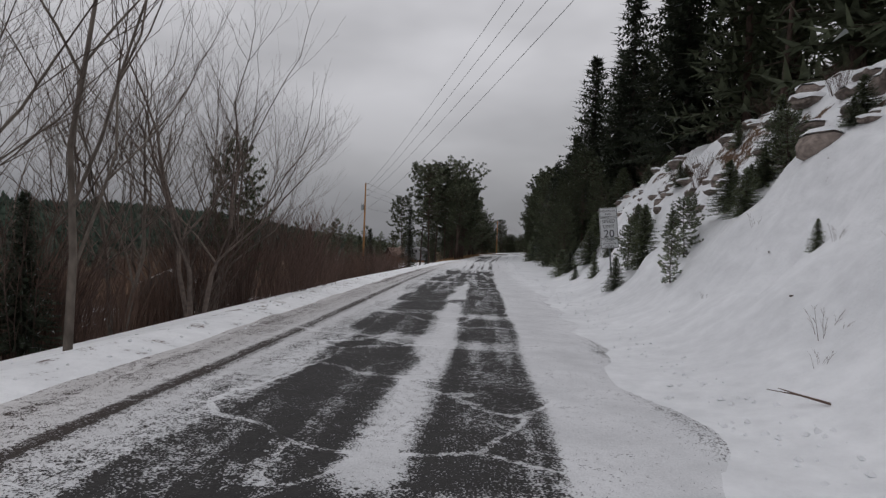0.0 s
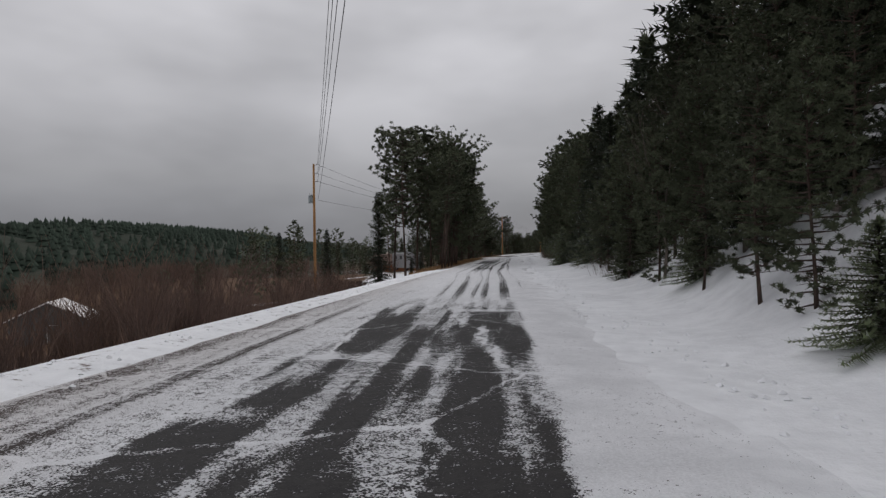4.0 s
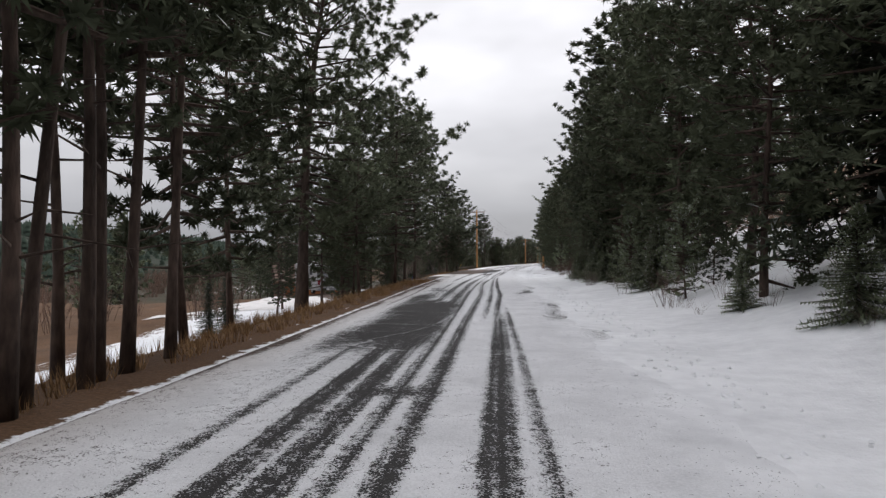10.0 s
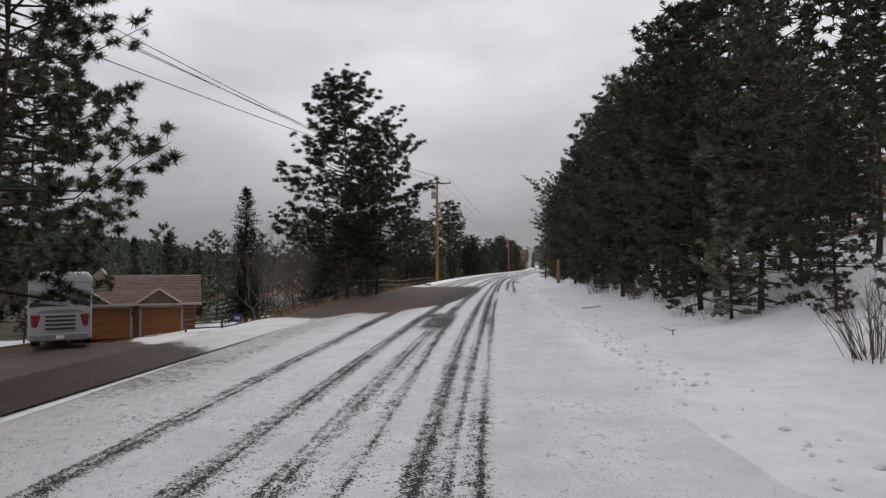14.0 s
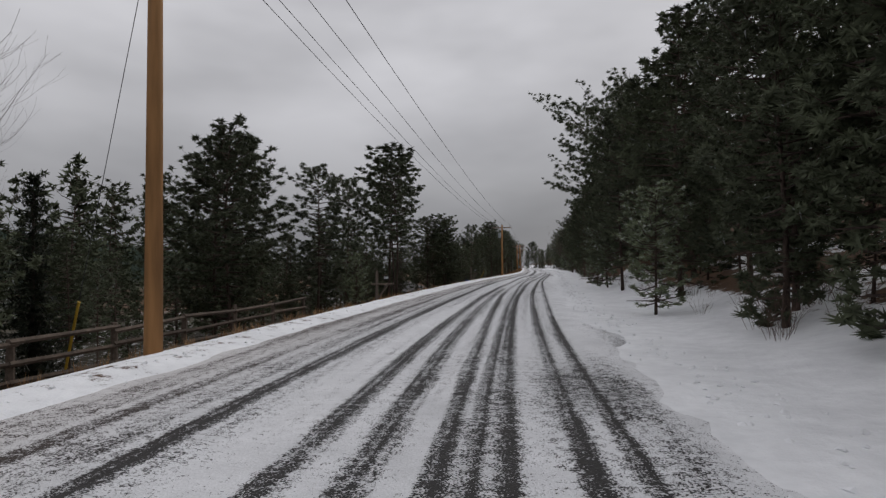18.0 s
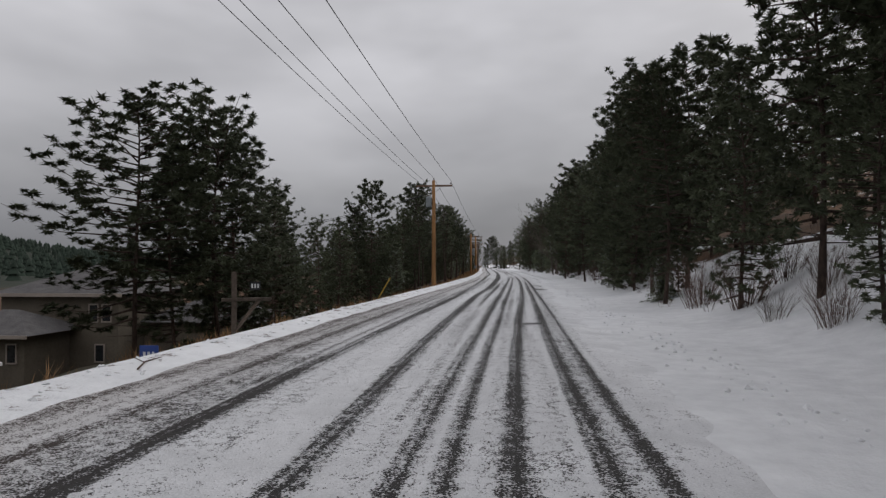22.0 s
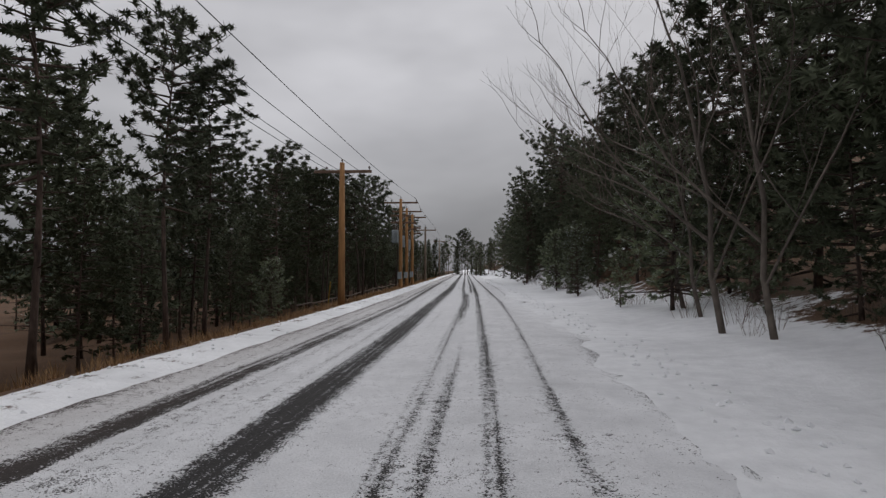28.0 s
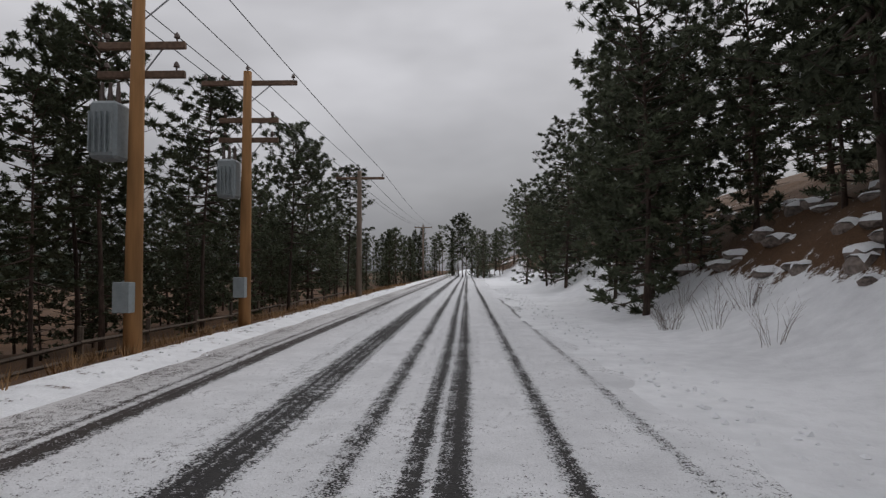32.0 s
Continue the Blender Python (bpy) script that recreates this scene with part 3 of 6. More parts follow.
    lay(track(((120, 0.5), (137, 0.59), (159, 0.55), (181, 0.68), (203, 0.76), (213.6, 0.63), (226, 0.6)), 0.12, 0.6, 85))
    lay(track(((118, 0.9), (137, 0.92), (159, 1.08), (181, 1.04), (203, 0.99), (213.6, 0.94), (230, 0.8), (245, 0.7), (265, 0.91), (284, 0.68), (420, 0.7)), 0.10, 0.6, 87))
    lay(track(((18, 0.9), (25.5, 0.97), (34, 0.6), (43, 0.62), (52, 0.34), (66, 0.3)), 0.08, 0.5, 89))
    lay(track(((268, 1.5), (284, 1.57), (310, 1.5)), 0.08, 0.36, 90))
    bare = bare - 0.26 * smooth(85, 90, s) * (1 - smooth(98, 104, s)) * smooth(0.0, 0.4, bare)
    bare = bare - 0.38 * smooth(18, 26, s) * (1 - smooth(34, 41, s)) * smooth(-0.1, 0.4, bare)
    bare = bare - 0.22 * smooth(238, 248, s) * (1 - smooth(268, 276, s)) * smooth(-1.4, -1.1, u) * smooth(0.0, 0.4, bare)
    # the worn lane at the start of the road, with a snowy strip between the wheels and long streaks
    rag = 0.5 * (cloudy(u * 0.3, s * 0.6, 94, 4) - 0.5)
    lane = smooth(-2.75, -2.35, u + rag * 1.6) * (1 - smooth(0.42, 0.72, u + rag * 0.4)) * (1 - smooth(8, 20, s))
    strip = np.exp(-((u + 0.85) / 0.28) ** 4) * smooth(0.43, 0.55, cloudy(u * 0.7, s * 0.3, 91, 4)) * (1 - 0.6 * smooth(-4, 4, s))
    streak = smooth(0.46, 0.66, cloudy(u * 5.2, s * 0.42, 92, 3)) * (0.4 + 0.4 * smooth(-12, 4, s))
    speck = 0.16 * smooth(-0.45, -0.3, u) * (1 - smooth(-19, -14, s))
    bars = smooth(0.66, 0.8, cloudy(u * 0.35, s * 1.5, 88, 2)) * 0.6
    lay(lane * (1.0 - 0.9 * strip - 0.72 * streak - speck - bars) - 0.4 * (1 - lane))
    lay((1 - smooth(4, 12, s)) * smooth(-3.3, -2.9, u) * (1 - smooth(-2.5, -2.2, u)) * (0.1 + 0.3 * smooth(0.4, 0.65, cloudy(u * 1.2, s * 0.4, 79))))
    lay(smooth(100, 102, s) * (1 - smooth(104.5, 107, s)) * smooth(-2.1, -1.8, u) * (1 - smooth(-1.0, -0.8, u)) * (0.2 + 0.6 * smooth(0.35, 0.6, cloudy(u * 1.5, s * 0.4, 76))))
    lay(smooth(44, 52, s) * (1 - smooth(86, 93, s)) * smooth(3.45, 3.8, -u + 0.5 * (cloudy(u, s * 0.5, 74) - 0.5)) * 0.95)
    # short bare patches further on
    for at_s, long, at_u, half in ((42.0, 2.2, -1.15, 0.55), (54.2, 0.35, -1.1, 0.5), (48, 2.0, -1.2, 0.3), (163.5, 0.5, 0.8, 0.3), (191, 0.3, 0.5, 0.5)):
        spot = np.exp(-((s - at_s) / long) ** 4 - ((u - at_u) / half) ** 4)
        lay(spot * (0.2 + 0.7 * smooth(0.35, 0.6, cloudy(u * 2.4, s * 0.5, 78))) - 0.3 * (1 - smooth(0, 0.3, spot)))
    lay(0.42 * np.exp(-((u - 1.95) / 0.3) ** 2) * smooth(0.4, 0.7, cloudy(u * 0.5, s * 0.2, 44)))
    lay(0.34 * smooth(3.3, 3.9, -u) * smooth(0.3, 0.7, cloudy(u * 1.5, s * 0.25, 45)))
    lay((0.08 + 0.5 * smooth(0.25, 0.6, cloudy(u * 3.0, s * 0.15, 48))) * np.exp(-((u + 4.3) / 0.3) ** 2) * ((s < 14) | (s > 126)))
    # bare stretches under the pines and at the drive
    lay(smooth(50, 60, s) * (1 - smooth(72, 82, s)) * smooth(-3.3, -2.6, u) * (1 - smooth(-1.4, -0.7, u)) * (0.35 + 0.7 * smooth(0.35, 0.6, cloudy(u * 0.7, s * 0.2, 93))))
    lay(smooth(58, 64, s) * (1 - smooth(76, 82, s)) * np.exp(-((u - 1.6 - 0.3 * np.sin(s * 0.5)) / 0.42) ** 2) * (0.1 + 0.6 * smooth(0.42, 0.62, cloudy(u * 1.4, s * 0.35, 77))))
    mouth = s - np.interp(u, (-4.5, -3.8, -2.74, -1.94, -1.34, -0.9), (103.5, 105.3, 106.1, 108.7, 113, 124))
    lay(smooth(-0.8, 0.8, mouth + 2.0 * (cloudy(u * 1.5, s * 0.6, 96) - 0.5)) * (1 - smooth(124, 131, s)) * (1 - smooth(-1.4, -0.8, u)) * 1.1)
    lay(smooth(126, 130, s) * (1 - smooth(139, 143, s)) * np.exp(-((u - 0.9) / 0.7) ** 4) * (0.1 + 0.45 * smooth(0.42, 0.62, cloudy(u * 1.4, s * 0.35, 95))))
    lay(smooth(208, 211, s) * (1 - smooth(215.5, 217.5, s)) * np.exp(-((u - 1.1) / 0.5) ** 4) * (0.1 + 0.7 * smooth(0.4, 0.6, cloudy(u, s * 0.3, 97))))
    mud = smooth(102, 106, s) * (1 - smooth(126, 134, s)) * (1 - smooth(-3.0, -1.8, u))
    mud = np.maximum(mud, (1 - smooth(-4.5, -2.4, u)) * 0.6)
    mud = np.maximum(mud, smooth(40, 48, s) * (1 - smooth(84, 92, s)) * (1 - smooth(-4.0, -2.6, u)))
    packed = (1 - smooth(0.9, 2.4, u + 1.2 * (cloudy(u * 0.5, s * 0.15, 98) - 0.5))) * smooth(-5.0, -4.4, u)
    cracked = np.maximum(1 - smooth(6, 16, s), smooth(55, 58, s) * (1 - smooth(74, 80, s)))
    return {"bare": bare, "mud": mud, "packed": packed, "cracked": cracked}


RU = np.arange(-4.9, 2.75, 0.05)
RS = np.concatenate([np.arange(-45, 330, 0.4), np.arange(331, 420, 3.0)])


def road_z(u, s):
    past = -u - np.interp(s, FALL[:, 0], FALL[:, 1])
    left = 0.10 * smooth(-0.45, 0.0, past) + 0.9 * smooth(0.0, 0.7, past)
    right = 0.07 * smooth(1.3, 2.5, u + 1.2 * (cloudy(u * 0.5, s * 0.45, 19) - 0.5) + 0.5 * (cloudy(u * 3, s * 2.2, 20) - 0.5))
    return 0.012 - left - right + 0.014 * (cloudy(u * 2, s * 1.2, 17) - 0.5) + 0.03 * smooth(1.2, 2.2, u) * (cloudy(u, s * 0.5, 18) - 0.5)


road = sheet("road", RU, RS, M_ROAD, road_z, road_fields)
tagged(road, "asphalt road under packed snow with dark tyre tracks", "road")


def drive_fields(u, s):
    apron = np.minimum(u + 10, np.minimum(s - 102.8 + 0.35 * (u + 4.5), 127 - s))
    lane = 2.6 + 2.2 * smooth(106, 116, s) - np.abs((u + 3.2) * 0.78 + (s - 92) * 0.60)
    edge = np.maximum(np.minimum(lane, u + 26), apron)
    bare = -0.3 + 1.4 * smooth(-0.2, 1.2, edge + 1.4 * (cloudy(u * 0.6, s * 0.6, 99) - 0.5))
    return {"bare": bare, "mud": np.full(u.shape, 0.75), "packed": np.zeros(u.shape), "cracked": np.zeros(u.shape)}


drive = sheet("driveway", np.arange(-27, -4.3, 0.3), np.arange(90, 129, 0.3), M_ROAD, lambda u, s: ground_z(u, s) + 0.03, drive_fields)
tagged(drive, "wet dark brown driveway apron joining the road", "driveway")

# ---- trees ----
rng = random.Random(7)


def tuft(b, root, way, size, count, r, wide=0.12):
    way = way.normalized()
    side = way.orthogonal().normalized()
    up = way.cross(side)
    for k in range(count):
        a = 2 * math.pi * (k + r.random() * 0.7) / count
        spread = r.uniform(0.25, 1.5)
        d = (way + (side * math.cos(a) + up * math.sin(a)) * spread).normalized()
        b.blade(root + d * size * 0.08, root + d * size * r.uniform(0.75, 1.15), size * wide, d.orthogonal().normalized())


def puff(b, centre, ball, needle, blades, r, wide):
    """A brush of needles that stand out all round, denser in the middle."""
    def way():
        d = Vector((r.gauss(0, 1), r.gauss(0, 1), r.gauss(0.2, 0.85)))
        return d.normalized()

    for k in range(5):
        b.poly([centre + way() * ball * r.uniform(0.35, 0.7) for _ in range(3)])
    for k in range(blades):
        d = way()
        tip = Vector((d.x, d.y, d.z * 0.85)) * (ball * r.uniform(0.65, 1.1) + needle * r.uniform(0.0, 0.5))
        b.blade(centre + d * ball * 0.12, centre + tip, ball * wide, d.orthogonal().normalized())


def pine_meshes(seed, h, bare_to, reach, count, needle=0.12, blades=18, lean=0.0, dense=3.0, wide=0.2, ball=0.018, stout=1.0):
    """A ponderosa: trunk, limbs that rise at the tip, tufts of long needles."""
    r = random.Random(seed)
    wood, crown = Build(), Build()
    bend = [Vector((lean * h * (z ** 1.4) + 0.012 * h * math.sin(z * 5 + seed), 0.012 * h * math.sin(z * 4 + seed * 2), z * h)) for z in np.linspace(0, 1, 8)]
    girth = (0.0068 * h + 0.016) * stout
    wood.tube(bend, [girth * (1.25 if i == 0 else 1 - 0.88 * i / 7) for i in range(8)], 8)

    def on_trunk(z):
        k = min(int(z * 7), 6)
        return bend[k].lerp(bend[k + 1], z * 7 - k)

    for i in range(6):
        z = r.uniform(0.12, max(bare_to, 0.16))
        a = r.uniform(0, 6.28)
        p = on_trunk(z)
        wood.tube([p, p + Vector((math.cos(a), math.sin(a), r.uniform(-0.2, 0.3))) * r.uniform(0.4, 1.1)], [0.022, 0.006], 3, False)
    lumps = [(r.uniform(0, 6.28), r.uniform(bare_to, 0.95), r.uniform(0.6, 1.3)) for _ in range(9)]
    for i in range(count):
        z = bare_to + (1 - bare_to) * ((i + r.random()) / count) ** 0.85
        k = (z - bare_to) / (1 - bare_to)
        a = i * 2.4 + r.uniform(-0.6, 0.6)
        long = reach * h * (math.sin(math.pi * (0.16 + 0.80 * k)) ** 0.75) * r.uniform(0.55, 1.15) + 0.15
        for la, lz, lw in lumps:
            if abs(lz - z) < 0.10 and math.cos(a - la) > 0.4:
                long *= lw
        p = on_trunk(min(z, 0.995))
        rise = -0.25 + 0.75 * k + r.uniform(-0.15, 0.15)
        out = Vector((math.cos(a), math.sin(a), rise))
        mid = p + out * long * 0.55
        end = mid + (out + Vector((0, 0, 0.5))) * long * 0.42
        wood.tube([p, mid, end], [0.008 * h * (1 - 0.6 * k) * 0.6 + 0.008, 0.016, 0.006], 3, False)
        # rounded clumps of shoots along the outer limb
        clumps = max(1, round(long * dense))
        for c in range(clumps):
            f = 0.36 + 0.64 * (c + 0.6 + r.uniform(-0.3, 0.3)) / clumps
            q = p.lerp(mid, f / 0.55) if f < 0.55 else mid.lerp(end, (f - 0.55) / 0.45)
            swing = Vector((-math.sin(a), math.cos(a), 0)) * r.uniform(-1, 1) * (0.03 * h * 0.4 + 0.40 * long * (1.15 - f))
            puff(crown, q + swing + Vector((0, 0, r.uniform(-0.012, 0.022) * h)), ball * h * r.uniform(0.65, 1.5), needle, blades, r, wide)
    top = on_trunk(0.999)
    for k in range(3):
        puff(crown, top - Vector((0, 0, 0.02 * h * k)), ball * h * 0.9, needle, blades, r, wide)
    return wood, crown


def fir_meshes(seed, h, reach, count, low=0.06, needle=0.2):
    """A fir or spruce: a cone of drooping boughs feathered on both sides."""
    r = random.Random(seed)
    wood, crown = Build(), Build()
    girth = 0.014 * h + 0.012
    wood.tube([(0, 0, z * h) for z in (0, 0.3, 0.7, 1)], [girth * 1.2, girth * 0.8, girth * 0.4, 0.008], 7)
    for i in range(count):
        k = ((i + r.random()) / count)
        z = low + (0.985 - low) * k
        a = i * 2.4 + r.uniform(-0.5, 0.5)
        long = reach * h * (1 - k) ** 0.85 * r.uniform(0.7, 1.2) + 0.03 * h * 0.6
        out = Vector((math.cos(a), math.sin(a), 0))
        p = Vector((0, 0, z * h))
        fall = -0.10 - 0.25 * (1 - k) + 0.5 * k
        mid, end = p + (out + Vector((0, 0, fall))) * long * 0.55, p + (out * 1.0 + Vector((0, 0, fall * 0.8))) * long
        wood.tube([p, mid, end], [0.012 + 0.002 * h, 0.01, 0.004], 3, False)
        side = Vector((-math.sin(a), math.cos(a), 0))
        steps = max(4, int(long / (needle * 0.55)))
        for j in range(steps):
            f = (j + 0.6) / steps
            q = p.lerp(mid, f / 0.55) if f < 0.55 else mid.lerp(end, (f - 0.55) / 0.45)
            spread = long * 0.24 * (1.1 - f) + needle * 0.7
            for sgn in (-1, 1):
                d = (side * sgn + out * r.uniform(0.4, 0.9) + Vector((0, 0, r.uniform(-0.5, 0.45)))).normalized()
                crown.blade(q, q + d * spread * r.uniform(0.6, 1.25), needle * 0.42, (out - d * out.dot(d)).normalized())
                d2 = (d + Vector((0, 0, -0.5))).normalized()
                crown.blade(q, q + d2 * spread * 0.7, needle * 0.36, out)
            if r.random() < 0.6:
                d = (out * 0.5 + Vector((0, 0, 1)) + side * r.uniform(-0.5, 0.5)).normalized()
                crown.blade(q, q + d * needle * 0.9, needle * 0.4, side)
        crown.blade(end - out * 0.02, end + (out + Vector((0, 0, 0.2))) * needle, needle * 0.4, side)
    crown.blade(Vector((0, 0, h * 0.97)), Vector((0, 0, h * 1.02)), needle * 0.3, Vector((1, 0, 0)))
    return wood, crown


def bare_tree_meshes(seed, h, stems=1, spread=0.45, depth=5):
    """A leafless aspen or cottonwood: trunk and limbs in one mesh, fine twigs in another."""
    r = random.Random(seed)
    wood, twigs = Build(), Build()

    def grow(p, way, long, thick, level):
        way = way.normalized()
        mid = p + way * long * 0.5 + Vector((r.uniform(-1, 1), r.uniform(-1, 1), 0)) * long * 0.04
        end = p + way * long + Vector((r.uniform(-1, 1), r.uniform(-1, 1), 0)) * long * 0.06
        (wood if level < 3 else twigs).tube([p, mid, end], [thick, thick * 0.82, thick * 0.62], 6 if level < 1 else (4 if level < 3 else 3), False)
        if level >= depth:
            return
        n = 3 if level < 2 else r.choice((2, 3, 3))
        for k in range(n):
            f = 1.0 if k == 0 else r.uniform(0.4, 0.95)
            q = p.lerp(mid, f * 2) if f < 0.5 else mid.lerp(end, f * 2 - 1)
            a = r.uniform(0, 6.28)
            tilt = r.uniform(0.12, 0.3) if k == 0 else r.uniform(0.4, 0.85) * (0.6 + spread)
            d = way + Vector((math.cos(a), math.sin(a), 0.12)) * tilt + Vector((0, 0, 0.06 + 0.07 * level))
            grow(q, d, long * r.uniform(0.6, 0.85), thick * (0.66 if k == 0 else 0.48), level + 1)

    for k in range(stems):
        a = 6.28 * k / max(stems, 1) + r.random()
        off = 0.25 * (stems > 1)
        grow(Vector((math.cos(a) * off, math.sin(a) * off, -0.1)), Vector((math.cos(a) * 0.22 * (stems > 1), math.sin(a) * 0.22 * (stems > 1), 1)), h * r.uniform(0.3, 0.38), 0.0075 * h + 0.008, 0)
    return wood, twigs


def bush_mesh(seed, h, stems, thick=0.007, flat=0.8):
    r = random.Random(seed)
    b = Build()
    for k in range(stems):
        a = r.uniform(0, 6.28)
        root = Vector((math.cos(a), math.sin(a), 0)) * r.uniform(0, 0.28) * h
        way = Vector((math.cos(a) * r.uniform(0.05, flat), math.sin(a) * r.uniform(0.05, flat), 1)).normalized()
        long = h * r.uniform(0.55, 1.05)
        mid = root + way * long * 0.5
        end = mid + (way + Vector((math.cos(a + 1) * 0.15, math.sin(a + 1) * 0.15, 0))) * long * 0.5
        b.tube([root - Vector((0, 0, 0.1)), mid, end], [thick, thick * 0.7, thick * 0.3], 3, False)
        for j in range(4):
            f = r.uniform(0.3, 0.95)
            q = root.lerp(mid, f * 2) if f < 0.5 else mid.lerp(end, f * 2 - 1)
            c = r.uniform(0, 6.28)
            d = (way + Vector((math.cos(c), math.sin(c), 0.2)) * 0.7).normalized()
            b.tube([q, q + d * long * r.uniform(0.15, 0.4)], [thick * 0.5, thick * 0.2], 3, False)
    return b


def tree(name, label, category, group, wood, crown, bark, leaf, crown_name="crown"):
    t = thing(name, label, category, group)
    part("trunk", wood, bark, t, soft=True)
    if crown.v:
        part(crown_name, crown, leaf, t)
    return t


def park(ob):
    """A model stands out of the way until it is copied, then goes."""
    ob.location = (0, -60, -300)
    return ob


PINES = [park(tree("pine_tree", lab, "pine tree", "roadside pines", *pine_meshes(s, 10, lo, w, c, n, bl, le, d, 6.7 / bl, ba), M_BARK, M_PINE)) for s, lo, w, c, n, le, d, ba, bl, lab in (
    (1, 0.34, 0.23, 64, 0.115, 0.00, 4.1, 0.0205, 28, "tall ponderosa pine with a dark clumped crown"),
    (2, 0.42, 0.19, 56, 0.115, 0.02, 4.1, 0.0205, 28, "slender ponderosa pine bare on the lower trunk"),
    (3, 0.12, 0.23, 78, 0.115, 0.00, 4.1, 0.0205, 28, "full dark green ponderosa pine"),
    (4, 0.50, 0.21, 50, 0.115, 0.03, 4.1, 0.0205, 28, "leaning ponderosa pine with open upturned limbs"),
    (5, 0.03, 0.23, 86, 0.115, 0.00, 4.1, 0.0205, 28, "dense pine with limbs down to the snow"),
    (6, 0.20, 0.27, 76, 0.115, 0.01, 4.1, 0.0205, 28, "broad ponderosa pine with heavy limbs"),
    (7, 0.16, 0.31, 96, 0.12, 0.03, 7.0, 0.0175, 70, "big old ponderosa pine with long crooked limbs"))]
PINES.append(park(tree("pine_tree", "stout old ponderosa pine leaning towards the road", "pine tree", "roadside pines", *pine_meshes(8, 10, 0.22, 0.46, 110, 0.10, 44, 0.04, 6.0, 0.15, 0.0160, 2.2), M_BARK, M_PINE)))
FIRS = [park(tree("fir_tree", lab, "fir tree", "roadside firs", *fir_meshes(s, 10, w, c, lo, 0.3), M_GREYBARK, M_FIR)) for s, w, c, lo, lab in (
    (11, 0.20, 210, 0.05, "dark conical fir with drooping boughs"),
    (12, 0.24, 220, 0.08, "broad dark fir with feathered boughs"),
    (13, 0.15, 190, 0.06, "narrow spire-shaped dark green spruce"))]
YOUNG = [park(tree("young_fir", lab, "young fir", "young firs on the bank", *fir_meshes(s, 2.0, w, 150, 0.02, 0.105), M_GREYBARK, M_YOUNG)) for s, w, lab in (
    (21, 0.36, "young green fir dusted with snow"), (22, 0.44, "small bushy fir standing in snow"), (23, 0.31, "slim young fir with snow on its twigs"))]
SAPLINGS = [park(tree("young_pine", lab, "young pine", "young pines", *pine_meshes(s, 3.2, 0.06, w, 64, 0.06, 24, 0.0, 8.0, 0.2, 0.033), M_BARK, M_YOUNG)) for s, w, lab in (
    (31, 0.24, "young pine with soft green needles"), (32, 0.30, "small spreading pine beside the road"))]
ASPENS = [park(tree("bare_tree", lab, "bare tree", "bare trees", *bare_tree_meshes(s, 8, st, sp, 6), M_ASPEN if s < 43 else M_TWIG_GREY, M_TWIG_GREY, "branchwork")) for s, st, sp, lab in (
    (41, 1, 0.62, "tall leafless tree with pale branching limbs"), (42, 2, 0.7, "leafless tree forking low into two stems"), (43, 3, 0.6, "leafless multi-stemmed tree with fine twigs"))]


MID_PLAN = (
    (81, 0.10, 0.20, 60, 0.0, "dark pine standing within the roadside wood"), (82, 0.28, 0.18, 52, 0.01, "slender dark pine among other pines"),
    (83, 0.04, 0.21, 66, 0.0, "bushy pine branched to the ground"), (84, 0.40, 0.17, 46, 0.02, "tall pine with a bare lower trunk in the wood"))
MID_MESHES = [pine_meshes(s, 10, lo, w * 1.05, c, 0.15, 14, le, 2.7, 0.34, 0.026) for s, lo, w, c, le, lab in MID_PLAN]
MIDPINES = [park(tree("pine_tree", row[5], "pine tree", "pines in the wood", *made, M_BARK, M_PINE)) for row, made in zip(MID_PLAN, MID_MESHES)]


def open_view(u, s):
    """Clearings beside the hillside house where only low growth stands."""
    return 172 < s < 209 and 0.33 < -u / (s - 165) < 0.58 or 203 < s < 236 and 0.5 < -u / (s - 198) < 0.9


def bush_model(seed, h, stems, mat, lab, flat=0.8, thick=0.007):
    ob = new("bare_bush", bush_mesh(seed, h, stems, thick, flat).mesh("bare_bush", mat))
    return park(tagged(ob, lab, "bush", "roadside bushes"))


BUSHES = [bush_model(51, 1.4, 60, M_TWIG, "leafless reddish-brown bush on a bank"), bush_model(52, 1.8, 70, M_TWIG, "tall tangle of brown twigs", 0.5),
          bush_model(53, 1.1, 45, M_TWIG_GREY, "low grey leafless roadside shrub"), bush_model(54, 0.8, 7, M_TWIG, "thin bare twigs poking through the snow", 0.9, 0.008)]
MODELS = PINES + MIDPINES + FIRS + YOUNG + SAPLINGS + ASPENS + BUSHES
BASE = {id(m): h for group, h in ((PINES, 10), (MIDPINES, 10), (FIRS, 10), (YOUNG, 2.0), (SAPLINGS, 3.2), (ASPENS, 8), (BUSHES, 1.4)) for m in group}
planted = []
behind = []


def plant(model, u, s, h, turn=None, tilt=0.0, sink=0.05, wide=1.0):
    k = h / BASE[id(model)]
    turn = rng.uniform(0, 360) if turn is None else turn
    x, y, z = place(u, s, sink)
    ob = copy_thing(model, pose(x, y, z, 0, tilt, turn))
    ob.scale = (k * wide, k * wide, k)
    planted.append((u, s))
    return ob


